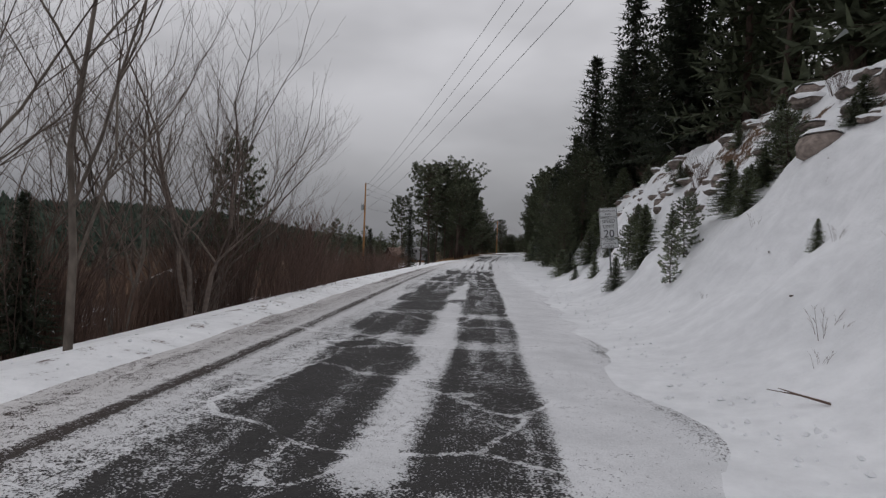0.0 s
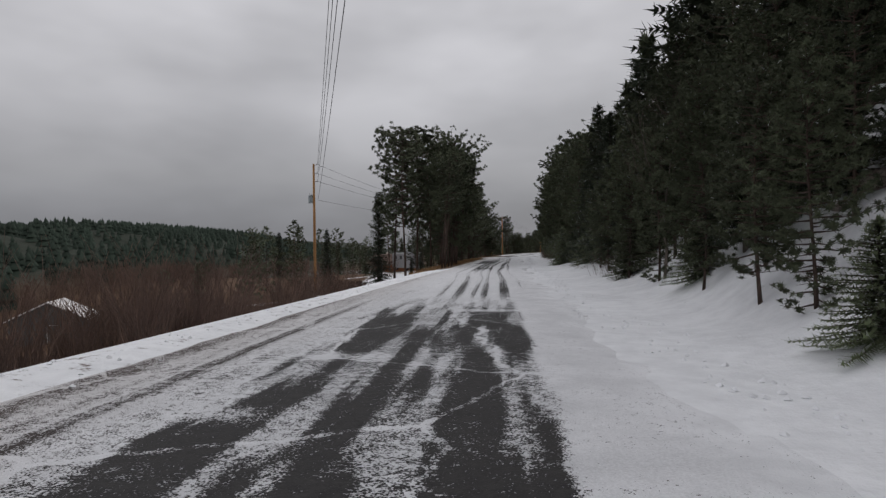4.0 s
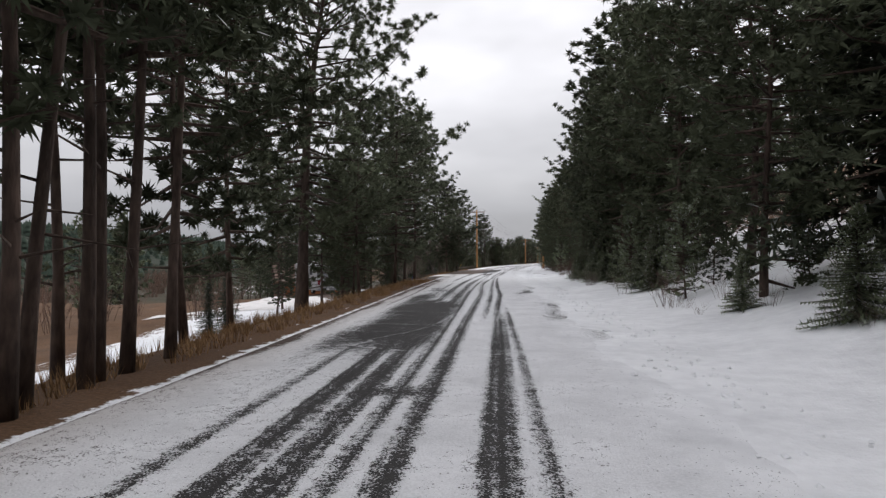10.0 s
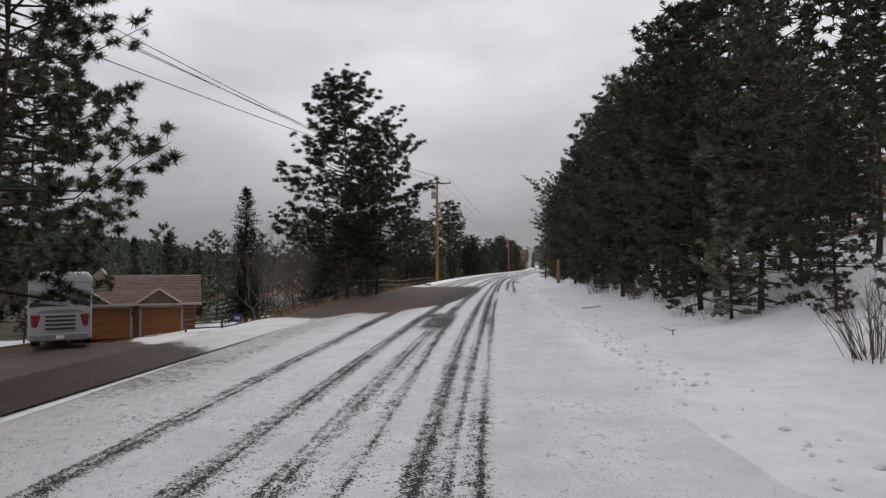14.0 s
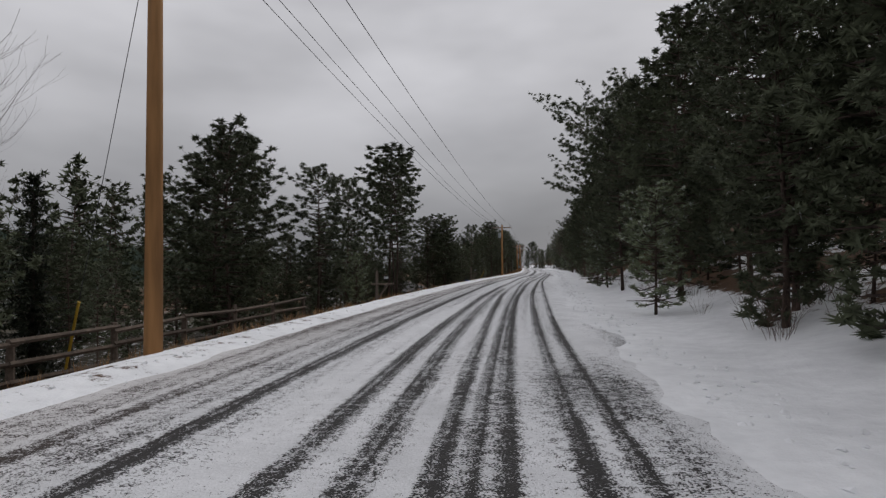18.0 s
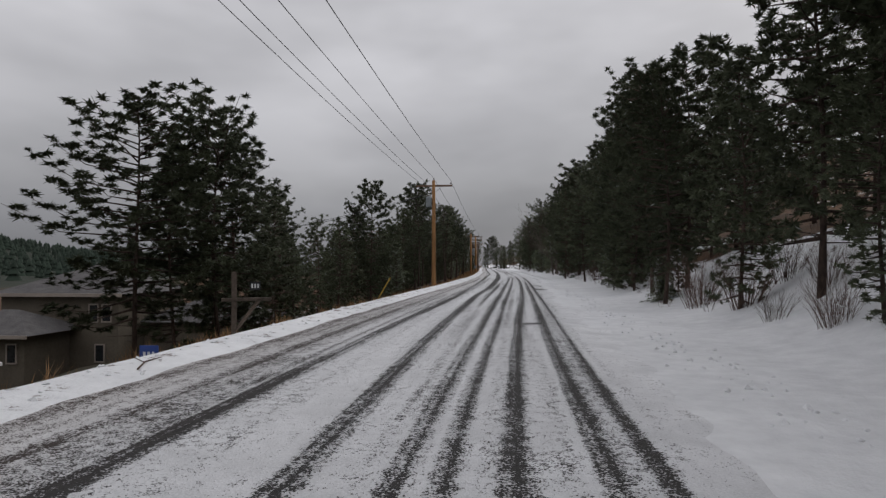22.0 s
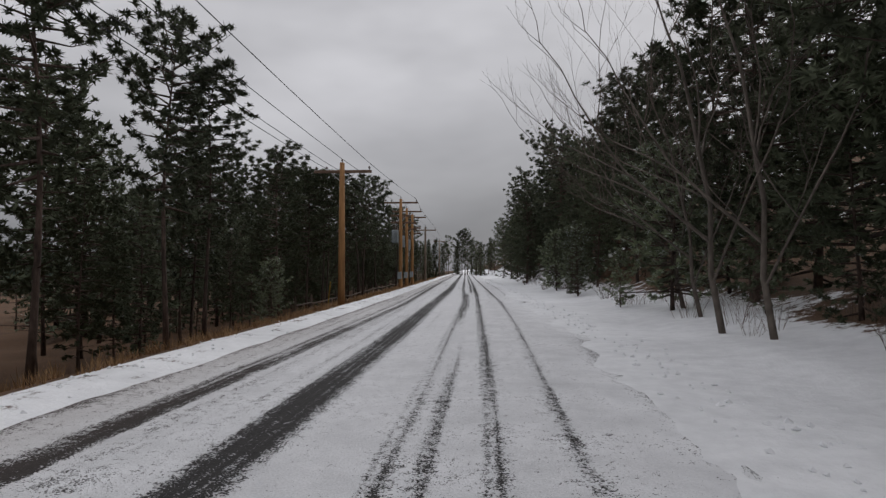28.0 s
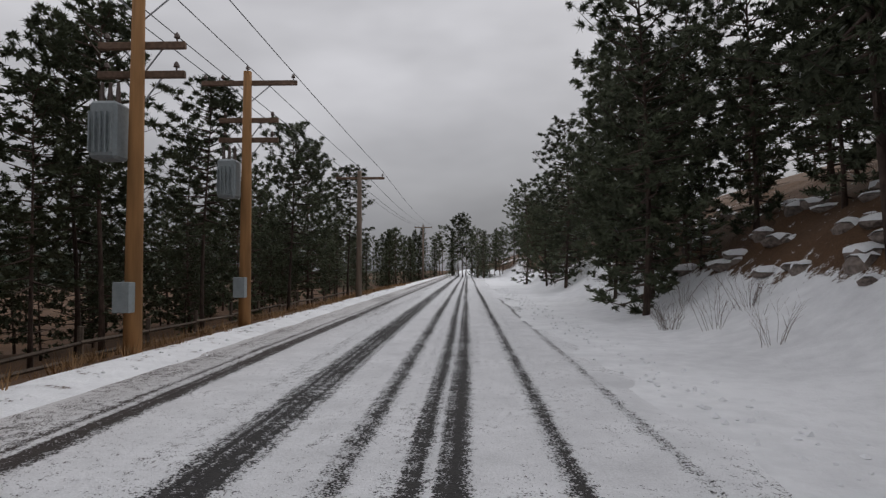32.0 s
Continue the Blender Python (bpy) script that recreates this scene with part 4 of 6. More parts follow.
# the pines by the valley, then along the left verge
for u, s, h, k in ((-9.8, 51.9, 15.0, 1), (-8.6, 49.5, 14.5, 2), (-8, 54, 15, 2), (-7.4, 57, 14.5, 1), (-6.4, 59.5, 13, 6), (-7.2, 63.5, 13, 3), (-5.6, 72.5, 9.5, 3), (-8.6, 86.5, 5.5, 5), (-10.4, 89, 6, 3)):
    plant(PINES[k - 1], u, s, h * 0.9, wide=0.9)
for u, s, h, k, tilt in ((-4.35, 43.4, 9, 4, 3), (-4.35, 45.2, 9.8, 4, 4), (-4.4, 46.1, 9.6, 2, 0), (-4.5, 46.8, 10, 4, 1), (-4.5, 47.3, 10, 4, 0), (-4.6, 48.0, 10.4, 2, 1), (-4.5, 48.9, 10.8, 1, 2), (-4.6, 50.7, 11, 2, 0),
                         (-4.5, 51.7, 11, 6, 0), (-4.4, 52.6, 11.4, 1, 3), (-4.4, 53.0, 10, 4, 6), (-4.5, 53.9, 11.4, 2, 0), (-4.6, 54.3, 11, 2, 1), (-4.5, 54.9, 11.6, 1, 2), (-4.6, 56.2, 11.2, 2, 0), (-8.15, 72.2, 17, 8, 3)):
    plant(PINES[k - 1], u, s, h * 0.92, turn=(k * 70 + s * 40) % 360 if tilt < 3 else 0, tilt=tilt, wide=0.92)
for u, s, h, k in ((-8.4, 76.5, 7, 3), (-7.8, 78.5, 7.5, 5), (-9.6, 92.6, 9.5, 6), (-6.8, 76.5, 6.5, 2), (-8, 79, 6, 2), (-5.6, 81.2, 10.5, 7), (-6.7, 91.2, 11, 1), (-6.5, 114.5, 9.6, 7), (-5.7, 117, 8.2, 6), (-6.4, 118, 5.0, 5), (-5.9, 115.6, 3.6, 5), (-7.6, 116.5, 6, 3), (-5.98, 90.3, 11, 7), (-28.0, 122.5, 17.5, 1)):
    plant(PINES[k - 1], u, s, h)
for u, s, h, k in ((-11.8, 53.5, 9, 3), (-18.8, 59, 7.5, 3), (-14.7, 122.5, 8.2, 2), (-14.8, 150, 6.6, 1), (-14.2, 147, 6.2, 3), (-17, 144, 7, 1), (-13.5, 143.5, 5.8, 2), (-54, 125, 12, 1), (-10.5, 70.5, 3.0, 1), (-12, 72, 2.5, 2), (-11.5, -21, 4.4, 1)):
    plant(FIRS[k - 1], u, s, h)
for u, s, h, k in ((-12.4, 156.6, 8.6, 3), (-11.5, 166, 8.6, 1), (-11.2, 181.5, 12.8, 2), (-9.6, 196.5, 8.0, 6), (-15.7, 164.7, 10.6, 3), (-11.6, 156, 8.8, 5), (-9.4, 176, 10.2, 2), (-13.9, 178.5, 10.2, 1), (-13.3, 171.6, 6.5, 5), (-11, 194.5, 8.2, 6), (-10.5, 179, 9.2, 2), (-9.9, 198, 7.6, 3), (-10.6, 195.6, 6.6, 5)):
    plant(PINES[k - 1], u, s, h, wide=1.15)
for u, s, h, k in ((-10, 218.3, 8.6, 3), (-10.9, 217.1, 7, 5), (-9.8, 229.4, 7.8, 3), (-9.3, 232.2, 9.0, 2), (-8.8, 233.6, 9, 1), (-8.2, 227.4, 9, 2), (-7.6, 244.2, 8.3, 2), (-7.6, 241, 8.2, 2), (-7.5, 250.3, 8.2, 2), (-7.2, 253.9, 7.6, 2),
                   (-7.3, 256.4, 7.0, 2), (-9.0, 267.3, 7.7, 1), (-10.1, 252, 6.5, 2), (-10.6, 261.8, 6.6, 2), (-9.7, 260.7, 6.2, 1)):
    plant(PINES[k - 1], u, s, h)
for u, s, h, k, tilt in ((-9.5, 274.3, 7.9, 2, 0), (-9.0, 275.8, 7.9, 2, 0), (-9.0, 276.9, 8.2, 2, 0), (-7.6, 280.2, 8.0, 2, 4), (-13.9, 273, 9.5, 1, 0), (-11, 298, 10.5, 4, 0), (-11.9, 277, 8.6, 3, 0), (-14.3, 277, 7.4, 5, 0), (-9.6, 290, 10, 4, 0), (-14.5, 286, 10.5, 1, 0),
                         (-13.6, 288, 10.8, 2, 0), (-11.4, 292, 10.4, 4, 0), (-12.4, 299, 10.6, 1, 0), (-10, 303, 9.6, 2, 0), (-8.5, 309, 9, 1, 0), (-9.5, 316, 9.6, 3, 0), (-8.2, 322, 9, 2, 0)):
    plant(PINES[k - 1], u, s, h, turn=0 if tilt else None, tilt=tilt)

# right of the road
for u, s, h, k in ((8.6, 24, 15.5, 2), (9.5, 14, 15, 1), (10.5, 6, 14, 2), (9.8, 19, 13, 1), (8.4, 62, 11.5, 1), (10, 51, 12, 2), (6.6, 40.6, 9, 1), (6.4, 35.6, 8.5, 2), (6.2, 31.6, 8, 1), (7.4, 44, 11, 3), (6.4, 26, 7, 2), (7.2, 29, 9.5, 1), (9.6, 56, 9, 2)):
    plant(FIRS[k - 1], u, s, h)
for u, s, h, k in ((6.4, 79, 11.4, 3), (6.6, 70.5, 11, 3), (6.4, 63, 10.5, 5), (6.6, 84, 10, 6), (7.6, 90, 9, 3), (8.6, 95.5, 9.5, 6), (6.0, 102, 7.2, 5), (5.6, 113.5, 8.2, 3), (5.9, 107.5, 8.4, 5), (5.7, 121, 9, 3), (5.4, 126, 8.4, 5), (5.7, 131, 8.6, 5), (5.5, 138.5, 9, 5)):
    plant(PINES[k - 1], u, s, h)
for u, s, h, k in ((5.6, 153.8, 9.5, 5), (4.8, 162, 8.6, 3), (7.2, 180.2, 13, 8), (8.0, 187.4, 12.5, 6), (6.4, 189.5, 9, 3), (5.9, 186.5, 4.5, 5), (5.7, 192, 6, 5), (7.6, 178, 10, 4), (5.0, 197, 7.8, 3), (5.4, 201.5, 9.0, 4), (6.2, 198.6, 8.6, 6), (4.95, 221.8, 8.6, 3), (7.5, 227.3, 10, 6), (6.4, 218, 7, 5), (4.6, 233, 8, 5)):
    plant(PINES[k - 1], u, s, h)
for u, s, h, k in ((5.4, 240, 9.5, 3), (6.5, 246, 10, 6), (7.5, 256.5, 11.5, 3), (8.6, 262, 11, 2), (7.2, 268, 9, 4), (8.2, 273.5, 10.5, 1), (6.4, 285, 10.5, 2), (7.2, 290, 11.5, 6), (5.0, 296.8, 10.5, 5), (6.0, 303, 10, 3), (5.7, 314.5, 9.6, 5), (5.4, 321, 7.6, 3), (5.0, 331, 8.6, 5)):
    plant(PINES[k - 1], u, s, h)
for u, s, h, k in ((4.5, 171, 3.6, 1), (4.7, 167.4, 3.7, 1), (6.4, 169.5, 3.4, 2), (4.9, 277.7, 3.6, 2), (6.0, 277, 3.2, 1), (4.9, 270, 3.4, 1), (5.4, 66, 2.6, 1), (5.65, 73.8, 2.9, 1), (5.9, 75.0, 1.8, 2), (3.8, 149, 3.4, 2), (-9.2, 165.5, 3.2, 1), (-8.4, 264.6, 2.6, 2), (4.9, 261.2, 2.0, 2), (5.2, 211.5, 2.6, 1), (4.9, 207.5, 2.4, 2), (-8.6, 220, 3.6, 1)):
    plant(SAPLINGS[k - 1], u, s, h)
for u, s, h, k in ((3.9, -9.4, 1.0, 2), (4.8, -9.0, 1.9, 1), (5.2, -6.6, 1.6, 2), (5.8, -12.6, 0.7, 3), (6.8, -12.8, 1.7, 2), (4.2, -4.4, 1.0, 3), (5.0, -3.6, 1.2, 2), (5.4, -1.8, 1.3, 1)):
    plant(YOUNG[k - 1], u, s, h)
for u, s, h, k in ((4.8, 0.2, 1.6, 2), (5.4, 2.2, 1.9, 1), (4.4, 3.6, 1.2, 2), (4.0, -1.0, 0.7, 3), (4.2, 5.2, 1.4, 2), (5.0, 13.5, 1.6, 2), (5.0, 21.5, 2.0, 1)):
    plant(YOUNG[k - 1], u, s, h, wide=1.25)
for u, s, h, k in ((4.5, 7.2, 3.6, 5), (4.5, 8.9, 4.0, 3), (5.2, 10.2, 4.6, 5), (4.7, 12.2, 3.8, 3), (5.6, 8.2, 4.0, 3), (5.4, 14.4, 5.0, 5), (4.9, 16.8, 4.4, 5), (5.9, 18.6, 6.0, 3), (4.9, 20.6, 4.2, 5), (5.6, 23.5, 5.6, 5), (6.4, 12.6, 5.6, 3), (6.2, 5.8, 3.2, 5), (5.2, 26.5, 4.6, 5), (6.8, 16, 6.5, 3), (6.9, 21.5, 7.5, 5)):
    plant(PINES[k - 1], u, s, h)
for u, s, h, k in ((7.2, 51.5, 9, 5), (7.6, 54.5, 10, 3), (7.4, 57.8, 7.5, 5), (7.8, 60.5, 11, 3), (7.2, 49.5, 9.5, 5), (7.6, 82.7, 14.2, 1), (7.4, 75, 13, 6), (8.0, 68, 13, 3), (7.0, 80.5, 8.5, 5), (6.8, 84.5, 9, 5), (7.2, 76.6, 8, 5), (7.4, 73.2, 9.5, 5), (6.4, 88, 8, 5), (4.9, 138, 6.5, 5), (5.4, 141.2, 8, 5), (5.0, 144, 7, 5),
                   (6.6, 91.5, 11, 3), (7.4, 87, 12, 6), (7.6, 94.5, 10.5, 3), (5.2, 104, 6.5, 5), (5.6, 108.5, 8, 5), (5.0, 111.9, 7.5, 5), (5.8, 115, 9, 5), (5.2, 118.5, 8, 5), (5.6, 123, 9.5, 5), (5.0, 128, 8, 5), (6.4, 106, 9.5, 3), (6.8, 112, 10, 5), (6.6, 119.5, 10.5, 3), (6.9, 126, 10, 5)):
    plant(PINES[k - 1], u, s, h, wide=1.1)
for u, s, h, k in ((4.9, 46.5, 3.0, 2), (5.2, 55, 1.5, 1), (5.8, 58.5, 1.9, 2), (5.4, 62, 1.3, 1), (5.8, 70.3, 2.6, 1), (5.9, 76, 1.6, 2), (5.7, 80.3, 1.9, 1), (5.3, 86, 1.8, 2), (5.2, 88, 1.7, 1), (5.8, 83, 2.2, 2), (5.2, 198.2, 1.6, 2)):
    plant(YOUNG[k - 1], u, s, h)

fill_rng = random.Random(3)
for first, last, n, models, low, high in ((9, 50, 32, [MIDPINES[2], FIRS[1], YOUNG[1], MIDPINES[0]], 2.0, 4.8), (62, 132, 34, [PINES[4], MIDPINES[2], PINES[4], SAPLINGS[0]], 1.8, 4.6), (132, 176, 16, [PINES[4], PINES[2]], 3, 6), (186, 252, 26, [PINES[4], PINES[4], SAPLINGS[0]], 2.6, 6), (256, 332, 26, [PINES[4], SAPLINGS[0], SAPLINGS[1]], 2.4, 5)):
    for k in range(n):
        s = first + (last - first) * (k + fill_rng.random()) / n
        if 279 < s < 297 or 84 < s < 99 or 183 < s < 196:
            continue
        toe = float(np.interp(s, BANK[:, 0], BANK[:, 1]))
        plant(fill_rng.choice(models), toe + fill_rng.uniform(1.2, 3.8) + 0.9 * (66 < s < 84), s, fill_rng.uniform(low, high))
for u, s, h, k in ((-8.5, 82, 4.5, 5), (-9.5, 85, 6, 3), (-10.5, 88, 5, 5), (-8.2, 93.5, 5, 5), (-11.5, 92, 7, 3), (-13, 96, 6.5, 5), (-9.5, 97.5, 4, 5), (-12, 80, 6, 3), (-14, 86, 7.5, 3)):
    plant(PINES[k - 1], u, s, h)

for k in range(40):
    s = fill_rng.uniform(-22, 26)
    toe = float(np.interp(s, BANK[:, 0], BANK[:, 1]))
    plant(fill_rng.choice(YOUNG), toe + fill_rng.uniform(1.5, 5.0) if s > -7 else toe + fill_rng.uniform(2.6, 5.2), s, fill_rng.uniform(0.5, 1.4) + 0.7 * (s > 2), wide=fill_rng.uniform(1.1, 1.5))

plant(PINES[2], -8.4, -9.5, 5.6, wide=0.8)
for u, s, h, k in ((4.2, -13.6, 1.15, 1), (4.9, -12.2, 1.5, 2), (4.5, -8.4, 1.3, 2), (5.6, -10.5, 0.9, 1), (6.4, -14, 1.3, 2), (5.2, -6.2, 1.2, 1)):
    plant(SAPLINGS[k - 1], u, s, h)
for u, s, h, k in ((5.3, 279.5, 3.2, 5), (5.8, 281.8, 4.2, 5), (5.4, 283.8, 3.0, 5), (6.6, 280, 5, 5), (6.9, 283, 5.5, 3), (5.8, 299, 8, 5), (5.6, 302.5, 7, 5), (6.2, 306, 9, 3), (7.6, 288, 9, 3), (8.8, 292, 9.5, 3), (8.2, 297, 9, 5), (9.6, 285, 9, 5), (7.4, 300, 9.5, 3), (5.6, 275.5, 4.5, 5), (6.4, 272, 6.5, 5)):
    plant(PINES[k - 1], u, s, h)
# the thick dark trees close to the road on the right
for u, s, h, k in ((6.2, 140, 8.5, 5), (6.9, 143, 9, 3), (5.8, 145.5, 7.5, 5), (6.4, 149.5, 8, 3), (7, 158, 11, 5), (6.2, 166, 10, 3), (7.4, 173, 11, 6), (9.4, 181, 10, 5), (8.9, 176, 9, 3), (8.2, 178.4, 8, 3), (10.2, 186, 10, 3), (6.2, 207, 10, 3), (7.4, 211, 11, 5), (5.5, 206.2, 8, 5), (6.0, 209.2, 8.6, 5), (5.4, 204.4, 5.5, 5)):
    plant(PINES[k - 1], u, s, h, wide=1.15)
for u, s, h, k in ((6.3, 214.5, 9, 5), (6.2, 237, 11, 3), (6.9, 243, 11, 5), (7.8, 251, 11, 3), (8.6, 247, 11, 5), (9.0, 256, 10, 5), (7.4, 263, 9, 5), (8.6, 268, 10, 3), (6.8, 228, 10, 5), (8.2, 220, 11, 3), (8.8, 201, 7.5, 5), (8.6, 162, 11, 5), (9.4, 236, 11, 5)):
    plant(PINES[k - 1], u, s, h, wide=1.15)
for u, s, h, k in ((-9.5, 222, 5, 3), (-10.6, 226, 6, 3), (-11, 230, 6.5, 3), (-9.8, 235.5, 6.5, 3), (-11.5, 238, 7, 1), (-10.3, 224, 4.5, 3), (-10.8, 183, 4.6, 3), (-12.5, 184.8, 5.2, 3), (-11.8, 186.5, 4.4, 1), (-13, 217, 4, 3), (-15, 220, 4.5, 3), (-12, 215.5, 3.5, 3), (-17, 223, 5, 1), (-14, 222, 4.5, 3), (-11, 214, 3, 3), (-18.5, 219, 4.5, 3)):
    behind.append((u, s, h, k - 1))
for u, s, h, k in ((6.8, 254.5, 4, 3), (7.6, 257, 4.5, 3), (8.4, 252, 5, 3), (7, 249, 4, 3), (9.6, 259, 6, 3), (6.5, 279.5, 6, 3), (7.8, 281, 8, 3), (8.8, 278, 9, 3), (9.5, 282.5, 8, 3), (6.9, 275, 5, 3), (5.9, 43.5, 7, 3), (6.2, 46.6, 8, 3), (7.2, 49, 9, 3), (5.4, 48.8, 4.5, 3), (8.2, 45, 10, 3), (6.8, 40.5, 9, 3), (9.5, 288, 7, 3), (8.9, 294, 7, 3), (11, 284.5, 8, 3), (10.5, 297, 8, 3), (10, 286, 8, 1), (11.5, 289, 9, 3), (10.8, 293, 9, 1), (12.5, 284, 9, 3), (13, 291, 10, 1), (7.0, 209.5, 9, 3), (5.9, 212.6, 8, 3), (8.4, 214, 8, 3), (9.5, 217, 9, 3), (5.4, 86.5, 3.2, 3), (6.2, 97.5, 3.6, 3)):
    behind.append((u, s, h, k - 1))
for u, s, h, k in ((9.6, 173.5, 8, 3), (10.4, 178.5, 9, 3), (11.2, 182.5, 9, 3), (9.4, 190, 9, 3), (12, 176, 9, 1), (12, 187, 9, 3), (13, 192, 10, 3), (10.8, 194, 9, 3), (-9.6, 201, 5.6, 3), (-10.6, 203.5, 6, 3), (-9.2, 205, 5, 3), (-11.4, 206, 5.6, 1), (-9.4, 209, 5.2, 3), (-11, 199, 5.2, 3), (-10.2, 211.5, 4.6, 3)):
    behind.append((u, s, h, k - 1))
for u, s, h, k in ((5.7, 72.4, 1.5, 2), (5.8, 78.0, 1.4, 1), (5.6, 79.4, 1.4, 2), (5.5, 81.5, 1.7, 2), (5.6, 84.6, 2.1, 1), (5.2, 87, 1.5, 2)):
    plant(YOUNG[k - 1], u, s, h, wide=1.3)
# the understorey behind the fence on the left
under_rng = random.Random(29)
for k in range(76):
    s = under_rng.uniform(138, 206) if k < 32 else under_rng.uniform(224, 330)
    u = -under_rng.uniform(9.5, 15)
    if not open_view(u, s):
        behind.append((u, s, under_rng.uniform(3.0, 6.0), under_rng.randrange(3)))

low_rng = random.Random(37)
for k in range(34):
    u, s = -low_rng.uniform(11.5, 18), 160 + 1.35 * k + low_rng.uniform(-0.6, 0.6)
    if not open_view(u, s):
        behind.append((u, s, low_rng.uniform(2.8, 5.2), low_rng.choice((2, 0, 2))))
for k in range(52):
    u, s = -low_rng.uniform(10.5, 17), (212 + 1.4 * k if k < 24 else 268 + 2.2 * (k - 24)) + low_rng.uniform(-0.7, 0.7)
    if not open_view(u, s):
        behind.append((u, s, low_rng.uniform(3.2, 6.0), low_rng.choice((2, 2, 0))))
plant(PINES[6], -8.8, 98.2, 9.6)
# leafless trees
for u, s, h, k in ((-8.0, -21.5, 8.0, 2), (-7.2, -14.6, 6.6, 3), (-7.8, -12.6, 6.4, 3), (-8.6, -15.8, 7.2, 2), (-9.4, -12.4, 6.2, 3), (-9.8, -17.4, 7.0, 3), (-10.5, 5, 4.0, 3)):
    plant(ASPENS[k - 1], u, s, h, wide=1.15)
plant(ASPENS[0], -5.9, -20.8, 9.4, turn=200, wide=0.85)
plant(FIRS[1], -7.9, -19.4, 2.9)
for u, s, h, k in ((-11.6, 142, 9.4, 2), (-10.5, 139.5, 7.8, 3), (-12.6, 140.5, 8.2, 3), (-14, 126, 4.6, 3), (5.0, 16.5, 6.0, 1), (-12, 118, 4.5, 3), (-11, 120.5, 4.2, 3)):
    plant(ASPENS[k - 1], u, s, h)

for u, s, h, k, lean in ((5.0, 252.6, 9, 1, -9), (5.4, 251.2, 8.4, 1, -6), (6.2, 258.5, 8, 1, -12), (5.8, 256, 7.4, 1, -14)):
    plant(ASPENS[k - 1], u, s, h, turn=rng.uniform(-30, 30), tilt=0.6 * lean, wide=1.1)

# the woods behind, too many to count
LIGHT = [pine_meshes(61, 10, 0.2, 0.21, 40, 0.2, 8, 0.0, 1.8, 0.45, 0.034), pine_meshes(62, 10, 0.35, 0.19, 36, 0.2, 8, 0.01, 1.8, 0.45, 0.034), pine_meshes(63, 10, 0.1, 0.2, 44, 0.2, 8, 0.0, 1.8, 0.45, 0.034),
         fir_meshes(64, 10, 0.2, 80, 0.05, 0.62), fir_meshes(65, 10, 0.16, 70, 0.05, 0.62)]


class Heap:
    """Many copies of some meshes joined into one object."""

    def __init__(self):
        self.v, self.loops, self.totals, self.slots, self.n, self.known = [], [], [], [], 0, {}

    def add(self, built, m, slot):
        if not built.v:
            return
        if id(built) not in self.known:
            self.known[id(built)] = (np.array([tuple(p) for p in built.v]), np.array([k for f in built.f for k in f]), np.array([len(f) for f in built.f]))
        pts, loops, totals = self.known[id(built)]
        a = np.array(m)
        self.v.append(pts @ a[:3, :3].T + a[:3, 3])
        self.loops.append(loops + self.n)
        self.totals.append(totals)
        self.slots.append(np.full(len(totals), slot))
        self.n += len(pts)

    def make(self, name, mats, label, category):
        v, loops, totals = np.concatenate(self.v), np.concatenate(self.loops), np.concatenate(self.totals)
        data = bpy.data.meshes.new(name)
        data.vertices.add(len(v))
        data.vertices.foreach_set("co", v.ravel())
        data.loops.add(len(loops))
        data.loops.foreach_set("vertex_index", loops)
        data.polygons.add(len(totals))
        data.polygons.foreach_set("loop_start", np.cumsum(totals) - totals)
        for mat in mats:
            data.materials.append(mat)
        data.polygons.foreach_set("material_index", np.concatenate(self.slots))
        data.update(calc_edges=True)
        return tagged(new(name, data), label, category, kind="stuff")


woods, taken = Heap(), list(planted)


def wild(u, s, h, k):
    x, y, z = place(u, s, 0.1)
    m = pose(x, y, z, 0, 0, rng.uniform(0, 360)) @ Matrix.Diagonal((h / 10, h / 10, h / 10, 1))
    woods.add(LIGHT[k][0], m, 0)
    woods.add(LIGHT[k][1], m, 1)


for side, first, last, near, deep, n, low, high in ((1, -48, 30, 10.5, 30, 80, 10, 15), (1, 30, 60, 8, 28, 40, 9, 13), (1, 60, 170, 7.5, 30, 80, 7, 11), (1, 170, 335, 8, 30, 80, 5.5, 9), (-1, 138, 200, 16, 36, 42, 6, 9.5),
                                                    (-1, 200, 335, 11.5, 34, 100, 5.5, 9.0), (-1, 62, 98, 26, 46, 12, 6, 10), (-1, 120, 150, 24, 44, 26, 7, 10)):
    made = 0
    for _ in range(n * 12):
        if made == n:
            break
        u, s = side * (near + (deep - near) * rng.random() ** 1.5), rng.uniform(first, last)
        if 203 < s < 224 and -33 < u < -20 or 190 < s < 206 and -28 < u < -19 or 96 < s < 138 and -32 < u < -13 or open_view(u, s) or 184 < s < 197 and 4 < u < 13:
            continue
        if all((u - a) ** 2 + (s - b) ** 2 > 1.9 ** 2 for a, b in taken):
            taken.append((u, s))
            if s > 60 and abs(u) < 19:
                behind.append((u, s, rng.uniform(low, high), rng.randrange(4)))
                made += 1
                continue
            wild(u, s, rng.uniform(low, high), rng.choice((3, 4, 3, 0)) if side > 0 and s < 60 else rng.choice((0, 1, 2, 2, 3)))
            made += 1
for k in range(60):
    wild(rng.uniform(-40, 40), rng.uniform(385, 430), rng.uniform(8, 12), k % 5)
for k in range(40):
    wild(rng.choice((-1, 1)) * rng.uniform(6.8, 20), rng.uniform(335, 385), rng.uniform(6.5, 9.5), k % 5)
